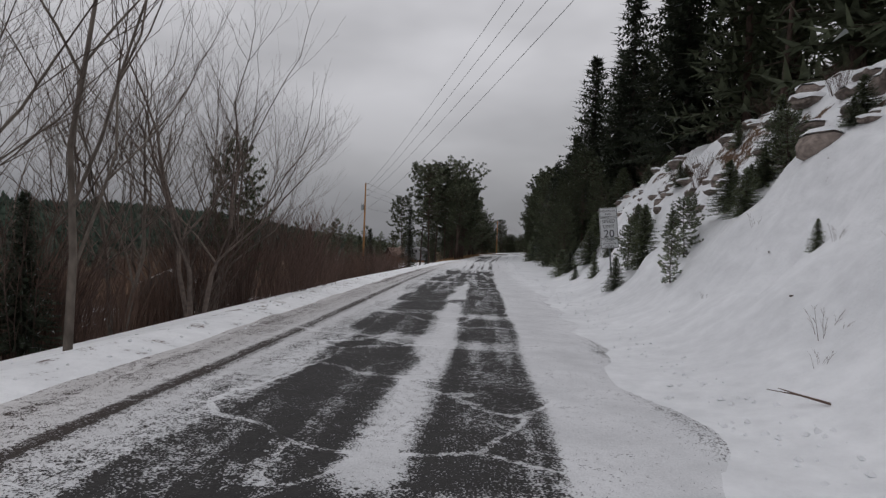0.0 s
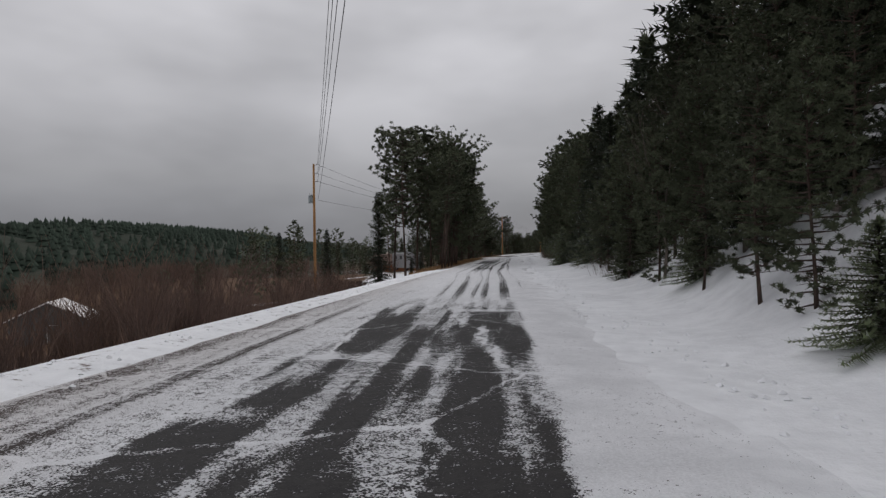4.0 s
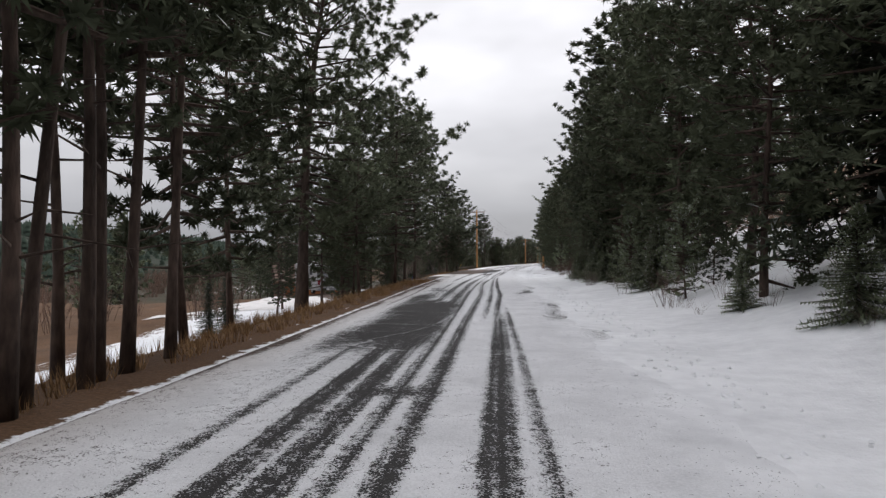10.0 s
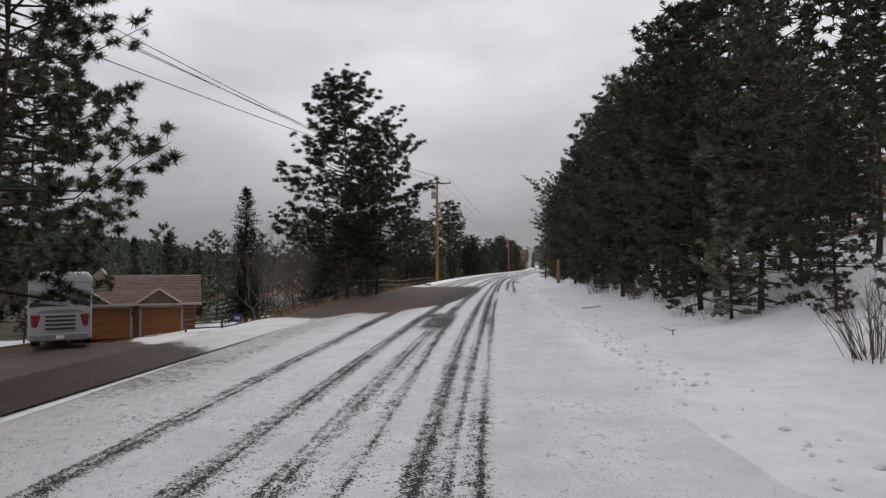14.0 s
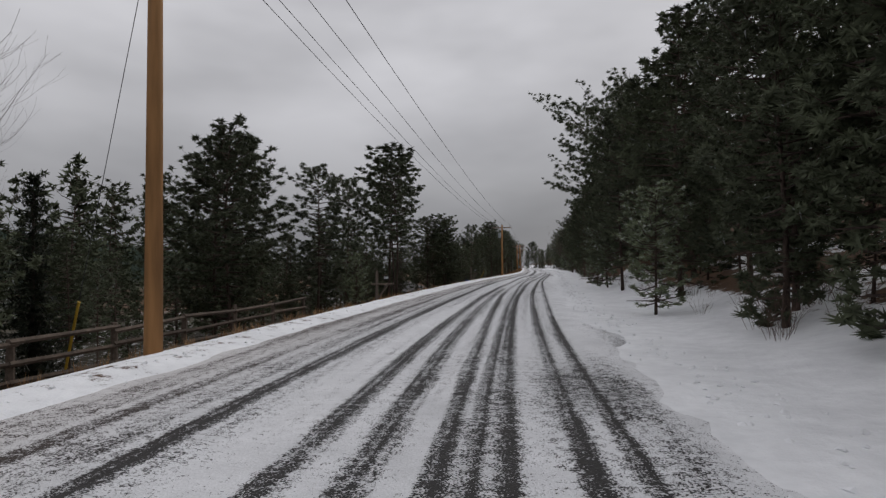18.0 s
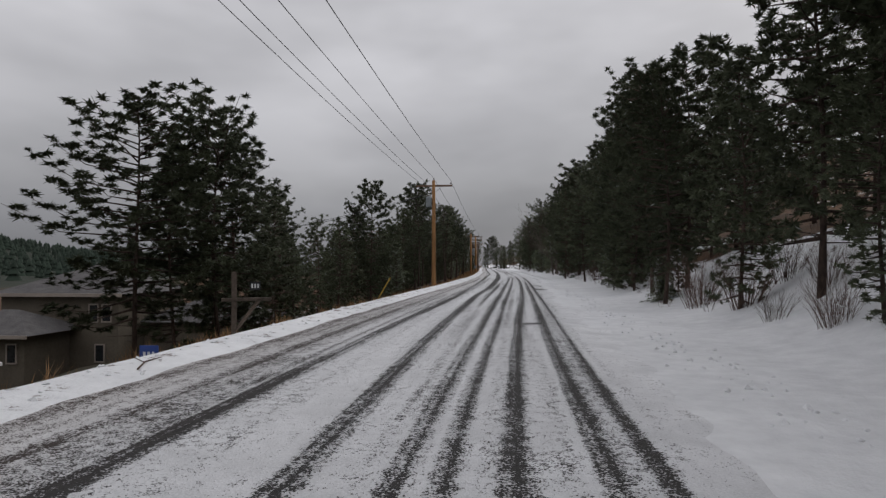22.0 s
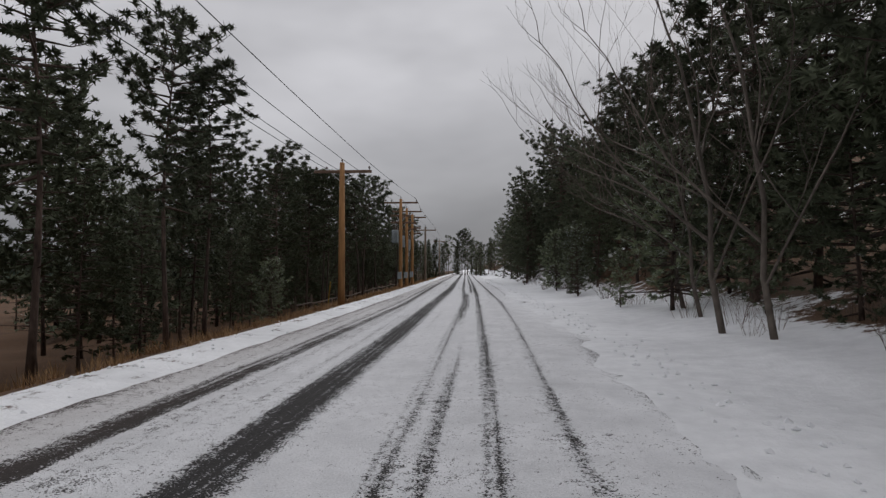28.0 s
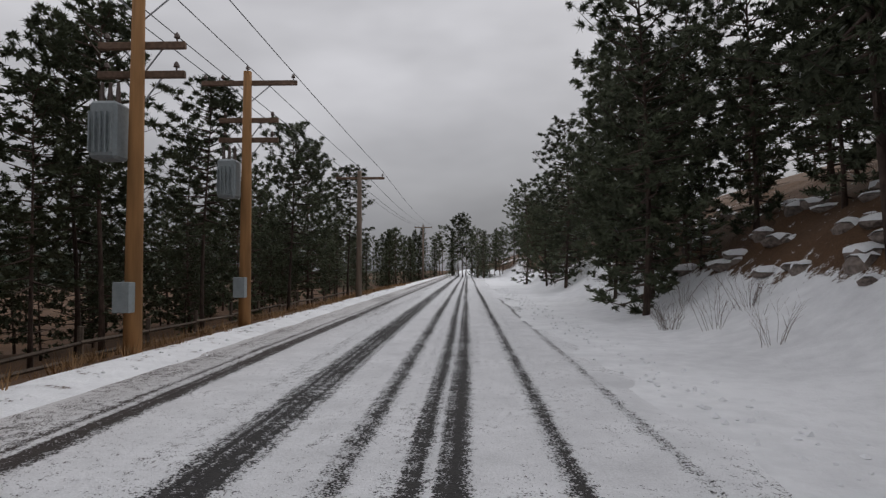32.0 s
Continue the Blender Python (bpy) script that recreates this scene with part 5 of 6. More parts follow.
for u, s, h, k in behind:
    x, y, z = place(u, s, 0.1)
    m = pose(x, y, z, 0, 0, rng.uniform(0, 360)) @ Matrix.Diagonal((h / 10, h / 10, h / 10, 1))
    woods.add(MID_MESHES[k][0], m, 0)
    woods.add(MID_MESHES[k][1], m, 1)
for k in range(18):
    wild(rng.uniform(1.5, 14), rng.uniform(370, 394), rng.uniform(5.5, 8), k % 4)
woods.make("woods", (M_BARK, M_PINE), "dark pine and fir woods on the slopes behind the road", "woods")
plant(PINES[0], -1.6, 385, 10.5)

# bushes
for k in range(72):
    s = rng.choice((rng.uniform(-24, -4.5), rng.uniform(6, 30), rng.uniform(6, 24)))
    plant(BUSHES[rng.choice((0, 0, 1, 1, 2))], -rng.uniform(7.2, 15), s, rng.uniform(1.2, 2.6))
for u, s, h, k in ((-6.6, -6.5, 2.4, 2), (-7.2, -5, 2.2, 2), (-7.6, -7.5, 2.6, 2), (-6.9, -3.5, 1.6, 2), (-6.4, -9, 1.9, 1), (4.9, 174, 1.2, 3), (5.4, 194.5, 1.6, 1), (5.8, 192, 1.4, 1), (5.0, 184, 1.0, 3), (6.2, 214, 1.5, 3), (5.6, 220, 1.3, 1), (5.4, 266, 1.1, 3), (5.0, 272.4, 1.2, 3), (5.6, 275.2, 1.2, 3), (4.6, 281, 1.0, 3), (4.6, 293.5, 0.9, 3), (5.4, 91, 1.4, 1), (5.0, 96.5, 1.3, 1), (4.7, 78, 1.1, 3), (5.0, 110, 1.0, 3), (4.6, 117, 1.0, 3), (5.6, 187.5, 0.9, 1), (6.8, 190, 1.1, 1), (7.0, 192.5, 1.2, 1), (5.4, 189.5, 0.9, 3), (7.4, 188, 1.2, 3)):
    plant(BUSHES[k - 1], u, s, h)
for u, s, h in ((4.0, -20.3, 0.7), (4.6, -20.8, 0.8), (3.6, -21, 0.4), (5.2, -18.2, 0.4), (4.2, -15.8, 0.3), (5.4, -15, 0.5), (4.8, -5.2, 0.7), (5.6, -2.8, 0.8), (4.7, 196, 0.9), (5.2, 193, 0.9)):
    plant(BUSHES[3], u, s, h)

# ---- power line ----
def insulator(b, p, size=0.055):
    b.tube([p, p + Vector((0, 0, 0.06)), p + Vector((0, 0, 0.07)), p + Vector((0, 0, 0.12)), p + Vector((0, 0, 0.16))], [0.012, 0.016, size, size * 0.8, 0.02], 8)


def utility_pole(u, s, h, arm_z=(), tank=None, box=None, mat=None, tilt=0.0, arm_long=2.44, side_pins=(), turn=0.0, meter=False):
    x, y, z = place(u, s, 0.4)
    t = thing("utility_pole", "orange-brown wooden utility pole with crossarm and wires" if arm_z else "wooden utility pole with wires on side brackets", "utility pole", "power line poles")
    t.matrix_world = pose(x, y, z, 0, tilt, turn)
    hh = h + 0.4
    part("shaft", Build().tube([(0, 0, 0), (0, 0, hh * 0.5), (0, 0, hh)], [0.155, 0.13, 0.10], 12), mat or M_POLE, t, soft=True)
    for k, az in enumerate(arm_z):
        a, long = az + 0.4, arm_long if k == 0 else arm_long * 0.62
        arm = part("crossarm", Build().box((0, 0.13, a), (long, 0.09, 0.12)), M_ARM, t, bevel=0.01)
        b = Build()
        for sx in (-1, 1):
            b.tube([(sx * 0.55 * long / 2.44, 0.185, a - 0.02), (0, 0.15, a - 0.5)], [0.016, 0.016], 4)
        part("brace", b, M_STEEL, t)
        for px in (-0.46, -0.28, 0.46) if k == 0 else (-0.4, 0.4):
            b = Build()
            insulator(b, Vector((px * long, 0.13, a + 0.06)))
            part("insulator", b, M_CERAMIC, arm)
    if arm_z:
        b = Build()
        insulator(b, Vector((0, 0, hh)))
        part("insulator", b, M_CERAMIC, t)
    for pz in side_pins:
        b = Build()
        b.tube([(0, 0, pz + 0.4), (0.32, 0, pz + 0.46)], [0.02, 0.015], 6)
        b.tube([(0.30, 0, pz + 0.46), (0.40, 0, pz + 0.48)], [0.05, 0.05], 8)
        part("bracket", b, M_CERAMIC, t)
    if tank:
        tx, tz, r, th = tank
        b = Build()
        b.tube([(tx, 0, tz + 0.4), (tx, 0, tz + 0.43), (tx, 0, tz + 0.4 + th), (tx, 0, tz + 0.4 + th + 0.06)], [r * 0.94, r, r, r * 0.6], 16)
        can = part("transformer", b, M_TANK, t, "grey cylindrical transformer", soft=False)
        b = Build()
        for sx in (-0.5, 0.5):
            b.tube([(tx + sx * r, 0, tz + 0.4 + th), (tx + sx * r, 0, tz + 0.62 + th)], [0.035, 0.02], 8)
        part("bushing", b, M_CERAMIC, can)
        part("bracket", Build().box((tx * 0.5, 0, tz + 0.4 + th * 0.6), (abs(tx), 0.08, 0.12)), M_STEEL, can)
    if box:
        bx, bz, w, d, bh = box
        can = part("regulator_tank", Build().box((bx, -0.1, bz + 0.4 + bh / 2), (w, d, bh)), M_TANK, t, "pale grey steel regulator tank", bevel=0.05)
        for k in range(5):
            part("cooling_fin", Build().box((bx - w * 0.4 + w * 0.2 * k, -0.1 - d / 2 - 0.03, bz + 0.4 + bh * 0.45), (0.02, 0.07, bh * 0.7)), M_TANK, can)
        b = Build()
        for sx in (-0.3, 0, 0.3):
            b.tube([(bx + sx * w, -0.1, bz + 0.4 + bh), (bx + sx * w, -0.1, bz + 0.75 + bh)], [0.05, 0.025], 8)
        part("bushing", b, M_CERAMIC, can)
    if meter:
        part("control_box", Build().box((-0.05, -0.2, 1.35), (0.28, 0.2, 0.5)), M_TANK, t, "small grey control box", bevel=0.01)
    return t


POLES = {}
POLE_PLAN = (("valley", -18.75, 55.0, 10.15), ("drive", -5.9, 142.0, 9.1), ("bend", -5.5, 216.8, 6.95), ("straight", -5.75, 265.4, 5.85),
             ("first", -5.44, 284.1, 6.5), ("second", -5.57, 289.9, 6.4), ("third", -5.54, 294.9, 6.35), ("fourth", -5.35, 309.7, 6.25), ("last", -6.04, 362.4, 7.4))
for key, u, s, top in POLE_PLAN:
    h = top - float(ground_z(u, s))
    heading = -math.degrees(math.atan(float(road_x(s + 1) - road_x(s - 1)) / 2))
    POLES[key] = (u, s, h, heading)
    if key == "valley":
        utility_pole(u, s, h, (), (-0.34, h - 3.9, 0.23, 0.75), None, side_pins=(h - 0.15, h - 1.0, h - 1.8), turn=heading)
    elif key in ("first", "second", "third"):
        utility_pole(u, s, h, (h - 0.25, h - 1.2, h - 1.7), None, (-0.4, h - 3.2, 0.46, 0.44, 0.95), turn=heading, meter=True)
    else:
        utility_pole(u, s, h, (h - 0.35,), (-0.33, h - 1.75, 0.2, 0.62) if key in ("drive", "bend") else None, None, M_POLE_OLD if key in ("fourth", "last") else None, turn=heading)


def wire(a, b, sag, thick=0.013, name="power_line", label="thin black overhead wire between poles"):
    a, b = Vector(a), Vector(b)
    pts = [a.lerp(b, k / 14) - Vector((0, 0, sag * 4 * (k / 14) * (1 - k / 14))) for k in range(15)]
    return tagged(new(name, Build().tube(pts, [thick] * 15, 4).mesh(name, M_WIRE)), label, "overhead wire", "overhead wires")


def arm_point(key, across):
    u, s, h, heading = POLES[key]
    x, y, z = place(u, s)
    a = radians(heading)
    drop = 0.02 if across is None else 0.12
    if key == "valley":
        return Vector((x + 0.4, y, z + h - 0.1 - (across or 0) * 0.8))
    return Vector((x + (across or 0) * math.cos(a), y + (across or 0) * math.sin(a), z + h + 0.16 - (0.15 if across is not None else 0)))


for a, b in (("drive", "bend"), ("bend", "straight"), ("straight", "first"), ("first", "second"), ("second", "third"), ("third", "fourth"), ("fourth", "last")):
    for across in (-1.12, -0.68, None, 1.12):
        gap = POLES[b][1] - POLES[a][1]
        wire(arm_point(a, across), arm_point(b, across), 0.00016 * gap * gap)
# from the valley pole back over the road, and on to the drive
vu, vs, vh, _ = POLES["valley"]
vx, vy, vz = place(vu, vs)
for k, drop in enumerate((0.1, 0.95, 1.75, 3.6)):
    start = Vector((vx + 0.4, vy, vz + vh - drop))
    wire(start, start + Vector((38.5 + 0.15 * k, -92, (6.5, 6.1, 5.7, 7.0)[k])), 1.2)
    wire(start, arm_point("drive", (-1.12, -0.68, None, 1.12)[k]), 1.3)
# service drops and guys
dx, dy, dz = place(-5.9, 142.0)
wire((dx, dy, dz + 8.4), (dx - 26, dy + 8, dz + 4.0), 0.8)
ex, ey, ez = place(-5.5, 216.8)
wire((ex, ey, ez + 6.2), (ex - 18, ey + 17, ez + 4.5), 0.5, 0.018)
wire((ex, ey, ez + 6.2), (ex - 17.5, ey - 3, ez + 2.3), 0.4, 0.012)

# ---- speed sign ----
M_SIGN = material("sign_white_sheeting", (0.62, 0.63, 0.64), 0.45, dark=0.92, light=1.05, scale=3.0, bump=0.05)
M_INK = material("sign_black", (0.025, 0.025, 0.027), 0.5, dark=0.8, light=1.2, scale=3.0, bump=0)
M_POST = material("sign_post_steel", (0.16, 0.17, 0.17), 0.6, 0.4, dark=0.8, light=1.2, scale=6.0, bump=0.1)


def words(text, size, x, z, parent):
    font = bpy.data.curves.new("writing", "FONT")
    font.body, font.size, font.align_x, font.align_y, font.extrude = text, size, "CENTER", "CENTER", 0.001
    ob = new("writing", font)
    bpy.context.view_layer.update()
    data = bpy.data.meshes.new_from_object(ob.evaluated_get(bpy.context.evaluated_depsgraph_get()))
    bpy.data.objects.remove(ob)
    data.materials.clear()
    data.materials.append(M_INK)
    w = new("writing", data)
    w.parent = parent
    w.matrix_basis = pose(x, -0.008, z, 90, 0, 0)
    return w


def bar(b, x, z, w, h, y=-0.0075):
    b.box((x, y, z), (w, 0.003, h))


def speed_sign(u, s):
    x, y, z = place(u, s)
    t = thing("speed_sign", "white residential speed limit twenty sign on a steel post", "road sign")
    t.matrix_world = pose(x, y, -0.07, 0, -5, 3)
    part("post", Build().box((0, 0.03, (z + 3.18) / 2 - 0.15), (0.055, 0.04, 3.18 - z + 0.3)), M_POST, t, bevel=0.006)
    for low, high, lines in ((2.885, 3.21, (("RESIDENTIAL", 0.088, 3.095), ("AREA", 0.092, 2.98))),
                             (2.14, 2.875, (("SPEED", 0.165, 2.735), ("LIMIT", 0.165, 2.555), ("20", 0.37, 2.30))),
                             (1.81, 2.13, (("UNLESS", 0.082, 2.055), ("OTHERWISE", 0.082, 1.968), ("POSTED", 0.082, 1.88)))):
        plate = part("plate", Build().box((0, 0, (low + high) / 2), (0.61, 0.012, high - low)), M_SIGN, t, bevel=0.004)
        b = Build()
        for sx in (-1, 1):
            bar(b, sx * 0.284, (low + high) / 2, 0.013, high - low - 0.03)
        for zz in (low + 0.021, high - 0.021):
            bar(b, 0, zz, 0.568, 0.013)
        part("border", b, M_INK, plate, "black border lines")
        for text, size, zz in lines:
            words(text, size, 0, zz, plate)
        part("bolt", Build().tube([(0, -0.006, high - 0.05), (0, -0.014, high - 0.05)], [0.012, 0.01], 8), M_STEEL, plate)
    return t


speed_sign(4.45, -6.6)

# ---- rocks on the bank ----
M_ROCK = material("granite_rock", (0.20, 0.165, 0.145), 0.95, dark=0.45, light=1.5, scale=1.6, bump=0.8, distance=0.06, vary=0.25)
M_CAP = material("snow_cap", (0.80, 0.81, 0.83), 0.9, dark=0.9, light=1.05, scale=2.0, bump=0.3, distance=0.02)


def rock_meshes(seed, wide=1.0, tall=0.6):
    r = random.Random(seed)
    bm = bmesh.new()
    bmesh.ops.create_icosphere(bm, subdivisions=2, radius=0.5)
    off = Vector((seed * 3.1, seed * 1.7, seed * 0.9))
    for v in bm.verts:
        n = noise.noise(v.co * 1.9 + off) * 0.42 + noise.noise(v.co * 4.5 + off) * 0.14
        v.co *= 1 + n
        v.co.x *= wide * 1.25
        v.co.y *= wide
        v.co.z = v.co.z * tall
    stone = bpy.data.meshes.new("stone")
    bm.to_mesh(stone)
    for v in bm.verts:
        v.co += Vector((0, 0, 0.05)) + v.co * 0.03
    bmesh.ops.delete(bm, geom=[v for v in bm.verts if v.co.z < 0.10 * tall + 0.14 * noise.noise(v.co * 3 + off)], context="VERTS")
    cap = bpy.data.meshes.new("snow_cap")
    bm.to_mesh(cap)
    bm.free()
    stone.materials.append(M_ROCK)
    cap.materials.append(M_CAP)
    for d in (cap,):
        d.polygons.foreach_set("use_smooth", [True] * len(d.polygons))
    return stone, cap


def rock_model(seed, wide, tall):
    t = thing("boulder", "grey-brown granite boulder capped with snow", "boulder", "rocks on the bank")
    stone, cap = rock_meshes(seed, wide, tall)
    part("stone", stone, None, t)
    part("snow_cap", cap, None, t, "white snow on top")
    return park(t)


ROCKS = [rock_model(71, 1.1, 0.6), rock_model(72, 0.9, 0.8), rock_model(73, 1.4, 0.55)]
MODELS += ROCKS
for m in ROCKS:
    BASE[id(m)] = 1.0
rock_rng = random.Random(5)
for k in range(96):
    s = rock_rng.uniform(-26, 14)
    u = np.interp(s, (-26, -8, 6, 14), (7.4, 7.6, 7.7, 7.5)) + rock_rng.uniform(-1.5, 1.2)
    plant(ROCKS[k % 3], u, s, rock_rng.uniform(0.25, 0.85), sink=0.1)
for k in range(110):
    s = rock_rng.uniform(-24, 10)
    plant(ROCKS[k % 3], np.interp(s, (-24, -14, -8, 10), (7.6, 6.6, 5.4, 5.2)) + 2.4 * rock_rng.random() ** 0.7, s, rock_rng.uniform(0.2, 0.6), sink=0.12)
for k in range(95):
    s = rock_rng.uniform(281, 306)
    plant(ROCKS[k % 3], 7.2 + rock_rng.uniform(-0.3, 2.8), s, rock_rng.uniform(0.3, 0.9), sink=0.12)
for u, s, h in ((-7.6, 30.5, 1.1), (-8.2, 33, 0.9), (-9.0, 43.5, 0.8), (5.8, 103, 0.5), (6.2, 99, 0.6)):
    plant(ROCKS[0], u, s, h, sink=0.15)
for k in range(26):
    s = rock_rng.uniform(-26, 12)
    plant(BUSHES[rock_rng.choice((0, 2))], np.interp(s, (-26, 12), (7.2, 8.4)) + rock_rng.uniform(-1, 2.5), s, rock_rng.uniform(0.5, 1.2))

# ---- clods thrown up along the road edges ----
clods, clod_rng = Build(), random.Random(83)
for k in range(5200):
    s = clod_rng.uniform(-26, 325)
    if k % 3:
        u = 2.55 + clod_rng.gauss(0, 0.30) + 0.5 * (float(lattice(np.array(s * 0.06), np.array(0.0), 84)) - 0.5)
        big = clod_rng.uniform(0.012, 0.045)
    else:
        u = -float(np.interp(s, FALL[:, 0], FALL[:, 1])) + clod_rng.gauss(0.05, 0.28)
        big = clod_rng.uniform(0.012, 0.038)
        if 36 < s < 132:
            continue
    z = float(ground_z(u, s))
    if -4.9 < u < 2.7:
        z = max(z, float(road_z(np.array(u), np.array(s))))
    c = Vector((float(road_x(s)) + u, s, z + big * 0.15))
    ring = [c + Vector((math.cos(a) * clod_rng.uniform(0.7, 1.5), math.sin(a) * clod_rng.uniform(0.7, 1.5), clod_rng.uniform(-0.3, 0.3))) * big for a in (0, 1.26, 2.5, 3.8, 5.0)]
    top, n = c + Vector((clod_rng.uniform(-0.4, 0.4), clod_rng.uniform(-0.4, 0.4), clod_rng.uniform(0.6, 1.0))) * big, len(clods.v)
    clods.v += ring + [top, c - Vector((0, 0, big))]
    for j in range(5):
        clods.f += [(n + j, n + (j + 1) % 5, n + 5), (n + (j + 1) % 5, n + j, n + 6)]
tagged(new("snow_clods", clods.mesh("snow_clods", M_CAP)), "crumbled snow clods along the ploughed road edges", "snow clods", kind="stuff")

# ---- valley shed ----
M_SIDING = material("grey_painted_boards", (0.10, 0.098, 0.092), 0.8, dark=0.75, light=1.2, scale=1.5, bump=0.2)
M_TRIM = material("white_trim_paint", (0.55, 0.54, 0.52), 0.6, dark=0.85, light=1.05, scale=2.0, bump=0.05)
M_ROOFSNOW = material("snow_on_roof", (0.72, 0.70, 0.69), 0.9, dark=0.85, light=1.08, scale=1.0, bump=0.3, distance=0.03)


def gable_shed(u, s, wide, deep, wall, ridge, turn, name, label, wall_mat, roof_mat, door=True):
    x, y, z = place(u, s, 0.1)
    t = thing(name, label, "shed")
    t.matrix_world = pose(x, y, z, 0, 0, turn)
    w, d = wide / 2, deep / 2
    part("wall", Build().prism([(-w, 0), (w, 0), (w, wall), (0, ridge), (-w, wall)], -d, d), wall_mat, t)
    for sx in (-1, 1):
        a, k = Vector((sx * (w + 0.3), 0, wall - 0.3 * (ridge - wall) / w)), Vector((0, 0, ridge + 0.02))
        n = 0.14
        b = Build()
        b.prism([(a.x, a.z + 0.01), (k.x, k.z), (k.x, k.z + n), (a.x, a.z + n)], -d - 0.3, d + 0.3)
        part("roof_slope", b, roof_mat, t, "snow-dusted roof slope")
    for k in range(int(wide / 0.3)):
        part("board", Build().box((-w + 0.15 + k * 0.3, -d - 0.012, wall / 2), (0.285, 0.02, wall)), wall_mat, t)
    if door:
        frame_part = part("door", Build().box((0.4, -d - 0.03, 1.0), (0.9, 0.03, 2.0)), wall_mat, t)
        b = Build()
        for sx in (-0.07, 0.87):
            b.box((sx, -d - 0.045, 1.02), (0.08, 0.04, 2.08))
        b.box((0.4, -d - 0.045, 2.08), (1.02, 0.04, 0.08))
        part("door_frame", b, M_TRIM, frame_part, "white door frame")
    return t


gable_shed(-50.6, 57.5, 7.4, 6, 2.7, 4.5, 28, "valley_shed", "dark grey gabled shed with snow on its roof", M_SIDING, M_ROOFSNOW)
gable_shed(-23.5, 201, 3.0, 3.2, 1.9, 2.5, 10, "garden_shed", "small pale shed among the pines", M_TRIM, M_ROOFSNOW)

# ---- garage house and motorhome ----
M_LOG = material("stained_log_siding", (0.16, 0.072, 0.036), 0.75, dark=0.6, light=1.3, scale=2.0, bump=0.3, vary=0.15, stretch_by=(0.2, 1, 1))
M_GDOOR = material("stained_garage_door", (0.23, 0.088, 0.034), 0.6, dark=0.75, light=1.2, scale=2.0, bump=0.2, stretch_by=(0.2, 1, 1))
M_TILE = material("brown_roof_tile", (0.13, 0.085, 0.068), 0.85, dark=0.6, light=1.3, scale=2.5, bump=0.4, vary=0.12)
M_FASCIA = material("pale_fascia", (0.34, 0.29, 0.25), 0.7, dark=0.8, light=1.1, scale=2.0, bump=0.1)
M_GLASS = material("dark_window_glass", (0.02, 0.022, 0.025), 0.08, scale=2.0, bump=0, spec=0.6)


def garage_house(u, s, z):
    x, y, _ = place(u, s)
    t = thing("garage_house", "brown log house with two stained garage doors and tiled roof", "house")
    t.matrix_world = pose(x, y, z, 0, 0, 28)
    part("wall", Build().box((0, 4, 1.3), (10, 8, 2.6)), M_LOG, t)
    for k in range(8):
        part("log", Build().box((0, -0.03, 0.2 + k * 0.32), (10.05, 0.08, 0.29)), M_LOG, t, bevel=0.03)
    for cx, w in ((-1.7, 4.8), (2.75, 2.6)):
        door = part("garage_door", Build().box((cx, -0.10, 1.05), (w, 0.06, 2.1)), M_GDOOR, t, "closed orange-brown garage door")
        for k in range(4):
            part("door_panel", Build().box((cx, -0.14, 0.28 + k * 0.52), (w - 0.06, 0.03, 0.49)), M_GDOOR, door, bevel=0.008)
        b = Build()
        for sx in (-1, 1):
            b.box((cx + sx * (w / 2 + 0.08), -0.13, 1.1), (0.15, 0.12, 2.2))
        b.box((cx, -0.13, 2.2), (w + 0.3, 0.12, 0.16))
        part("door_frame", b, M_FASCIA, door, "pale door frame")
    # tiled roof, course by course
    for k in range(14):
        f = k / 14
        part("tile_course", Build().box((0, -0.75 + f * 4.75, 2.52 + f * 2.0), (10.9, 0.46, 0.07), Matrix.Rotation(radians(17), 3, "X")), M_TILE, t)
    part("roof_back", Build().prism([(-5.45, 2.5), (5.45, 2.5), (5.45, 2.6), (-5.45, 2.6)], 4, 9), M_TILE, t)
    b = Build()
    b.poly([(-5.4, 4.05, 4.5), (5.4, 4.05, 4.5), (5.4, 8.8, 2.5), (-5.4, 8.8, 2.5)])
    part("rear_roof", b, M_TILE, t)
    part("gutter", Build().box((0, -0.95, 2.42), (11, 0.14, 0.16)), M_FASCIA, t, "pale gutter", bevel=0.02)
    for cx in (-1.9, 2.6):
        gable = part("dormer_gable", Build().prism([(cx - 1.35, 2.55), (cx + 1.35, 2.55), (cx, 3.45)], -0.92, 1.6), M_TILE, t)
        b = Build()
        for sx in (-1, 1):
            b.tube([(cx + sx * 1.45, -1.0, 2.52), (cx, -1.0, 3.52)], [0.075, 0.075], 4)
        part("barge_board", b, M_FASCIA, gable, "pale barge boards")
    b = Build()
    b.prism([(-1.9 - 0.5, 4.3), (-1.9 + 0.7, 4.3), (-1.8, 5.0)], 4.6, 6)
    part("roof_vent", b, M_FASCIA, t)
    part("lamp", Build().box((0.85, -0.2, 1.75), (0.14, 0.16, 0.28)), M_INK, t, bevel=0.02)
    return t


garage_house(-27.1, 129.3, float(ground_z(-26, 130)) - 0.1)

M_RV = material("motorhome_gelcoat", (0.30, 0.30, 0.31), 0.35, dark=0.92, light=1.05, scale=1.5, bump=0.03, spec=0.5)
M_RVGREY = material("motorhome_grey_paint", (0.16, 0.165, 0.175), 0.35, dark=0.9, light=1.1, scale=1.5, bump=0.03, spec=0.5)
M_RED = material("tail_lamp_red", (0.16, 0.012, 0.02), 0.25, dark=0.85, light=1.1, scale=3, bump=0, spec=0.6)
M_RUBBER = material("tyre_rubber", (0.02, 0.02, 0.021), 0.9, dark=0.8, light=1.3, scale=5, bump=0.2)


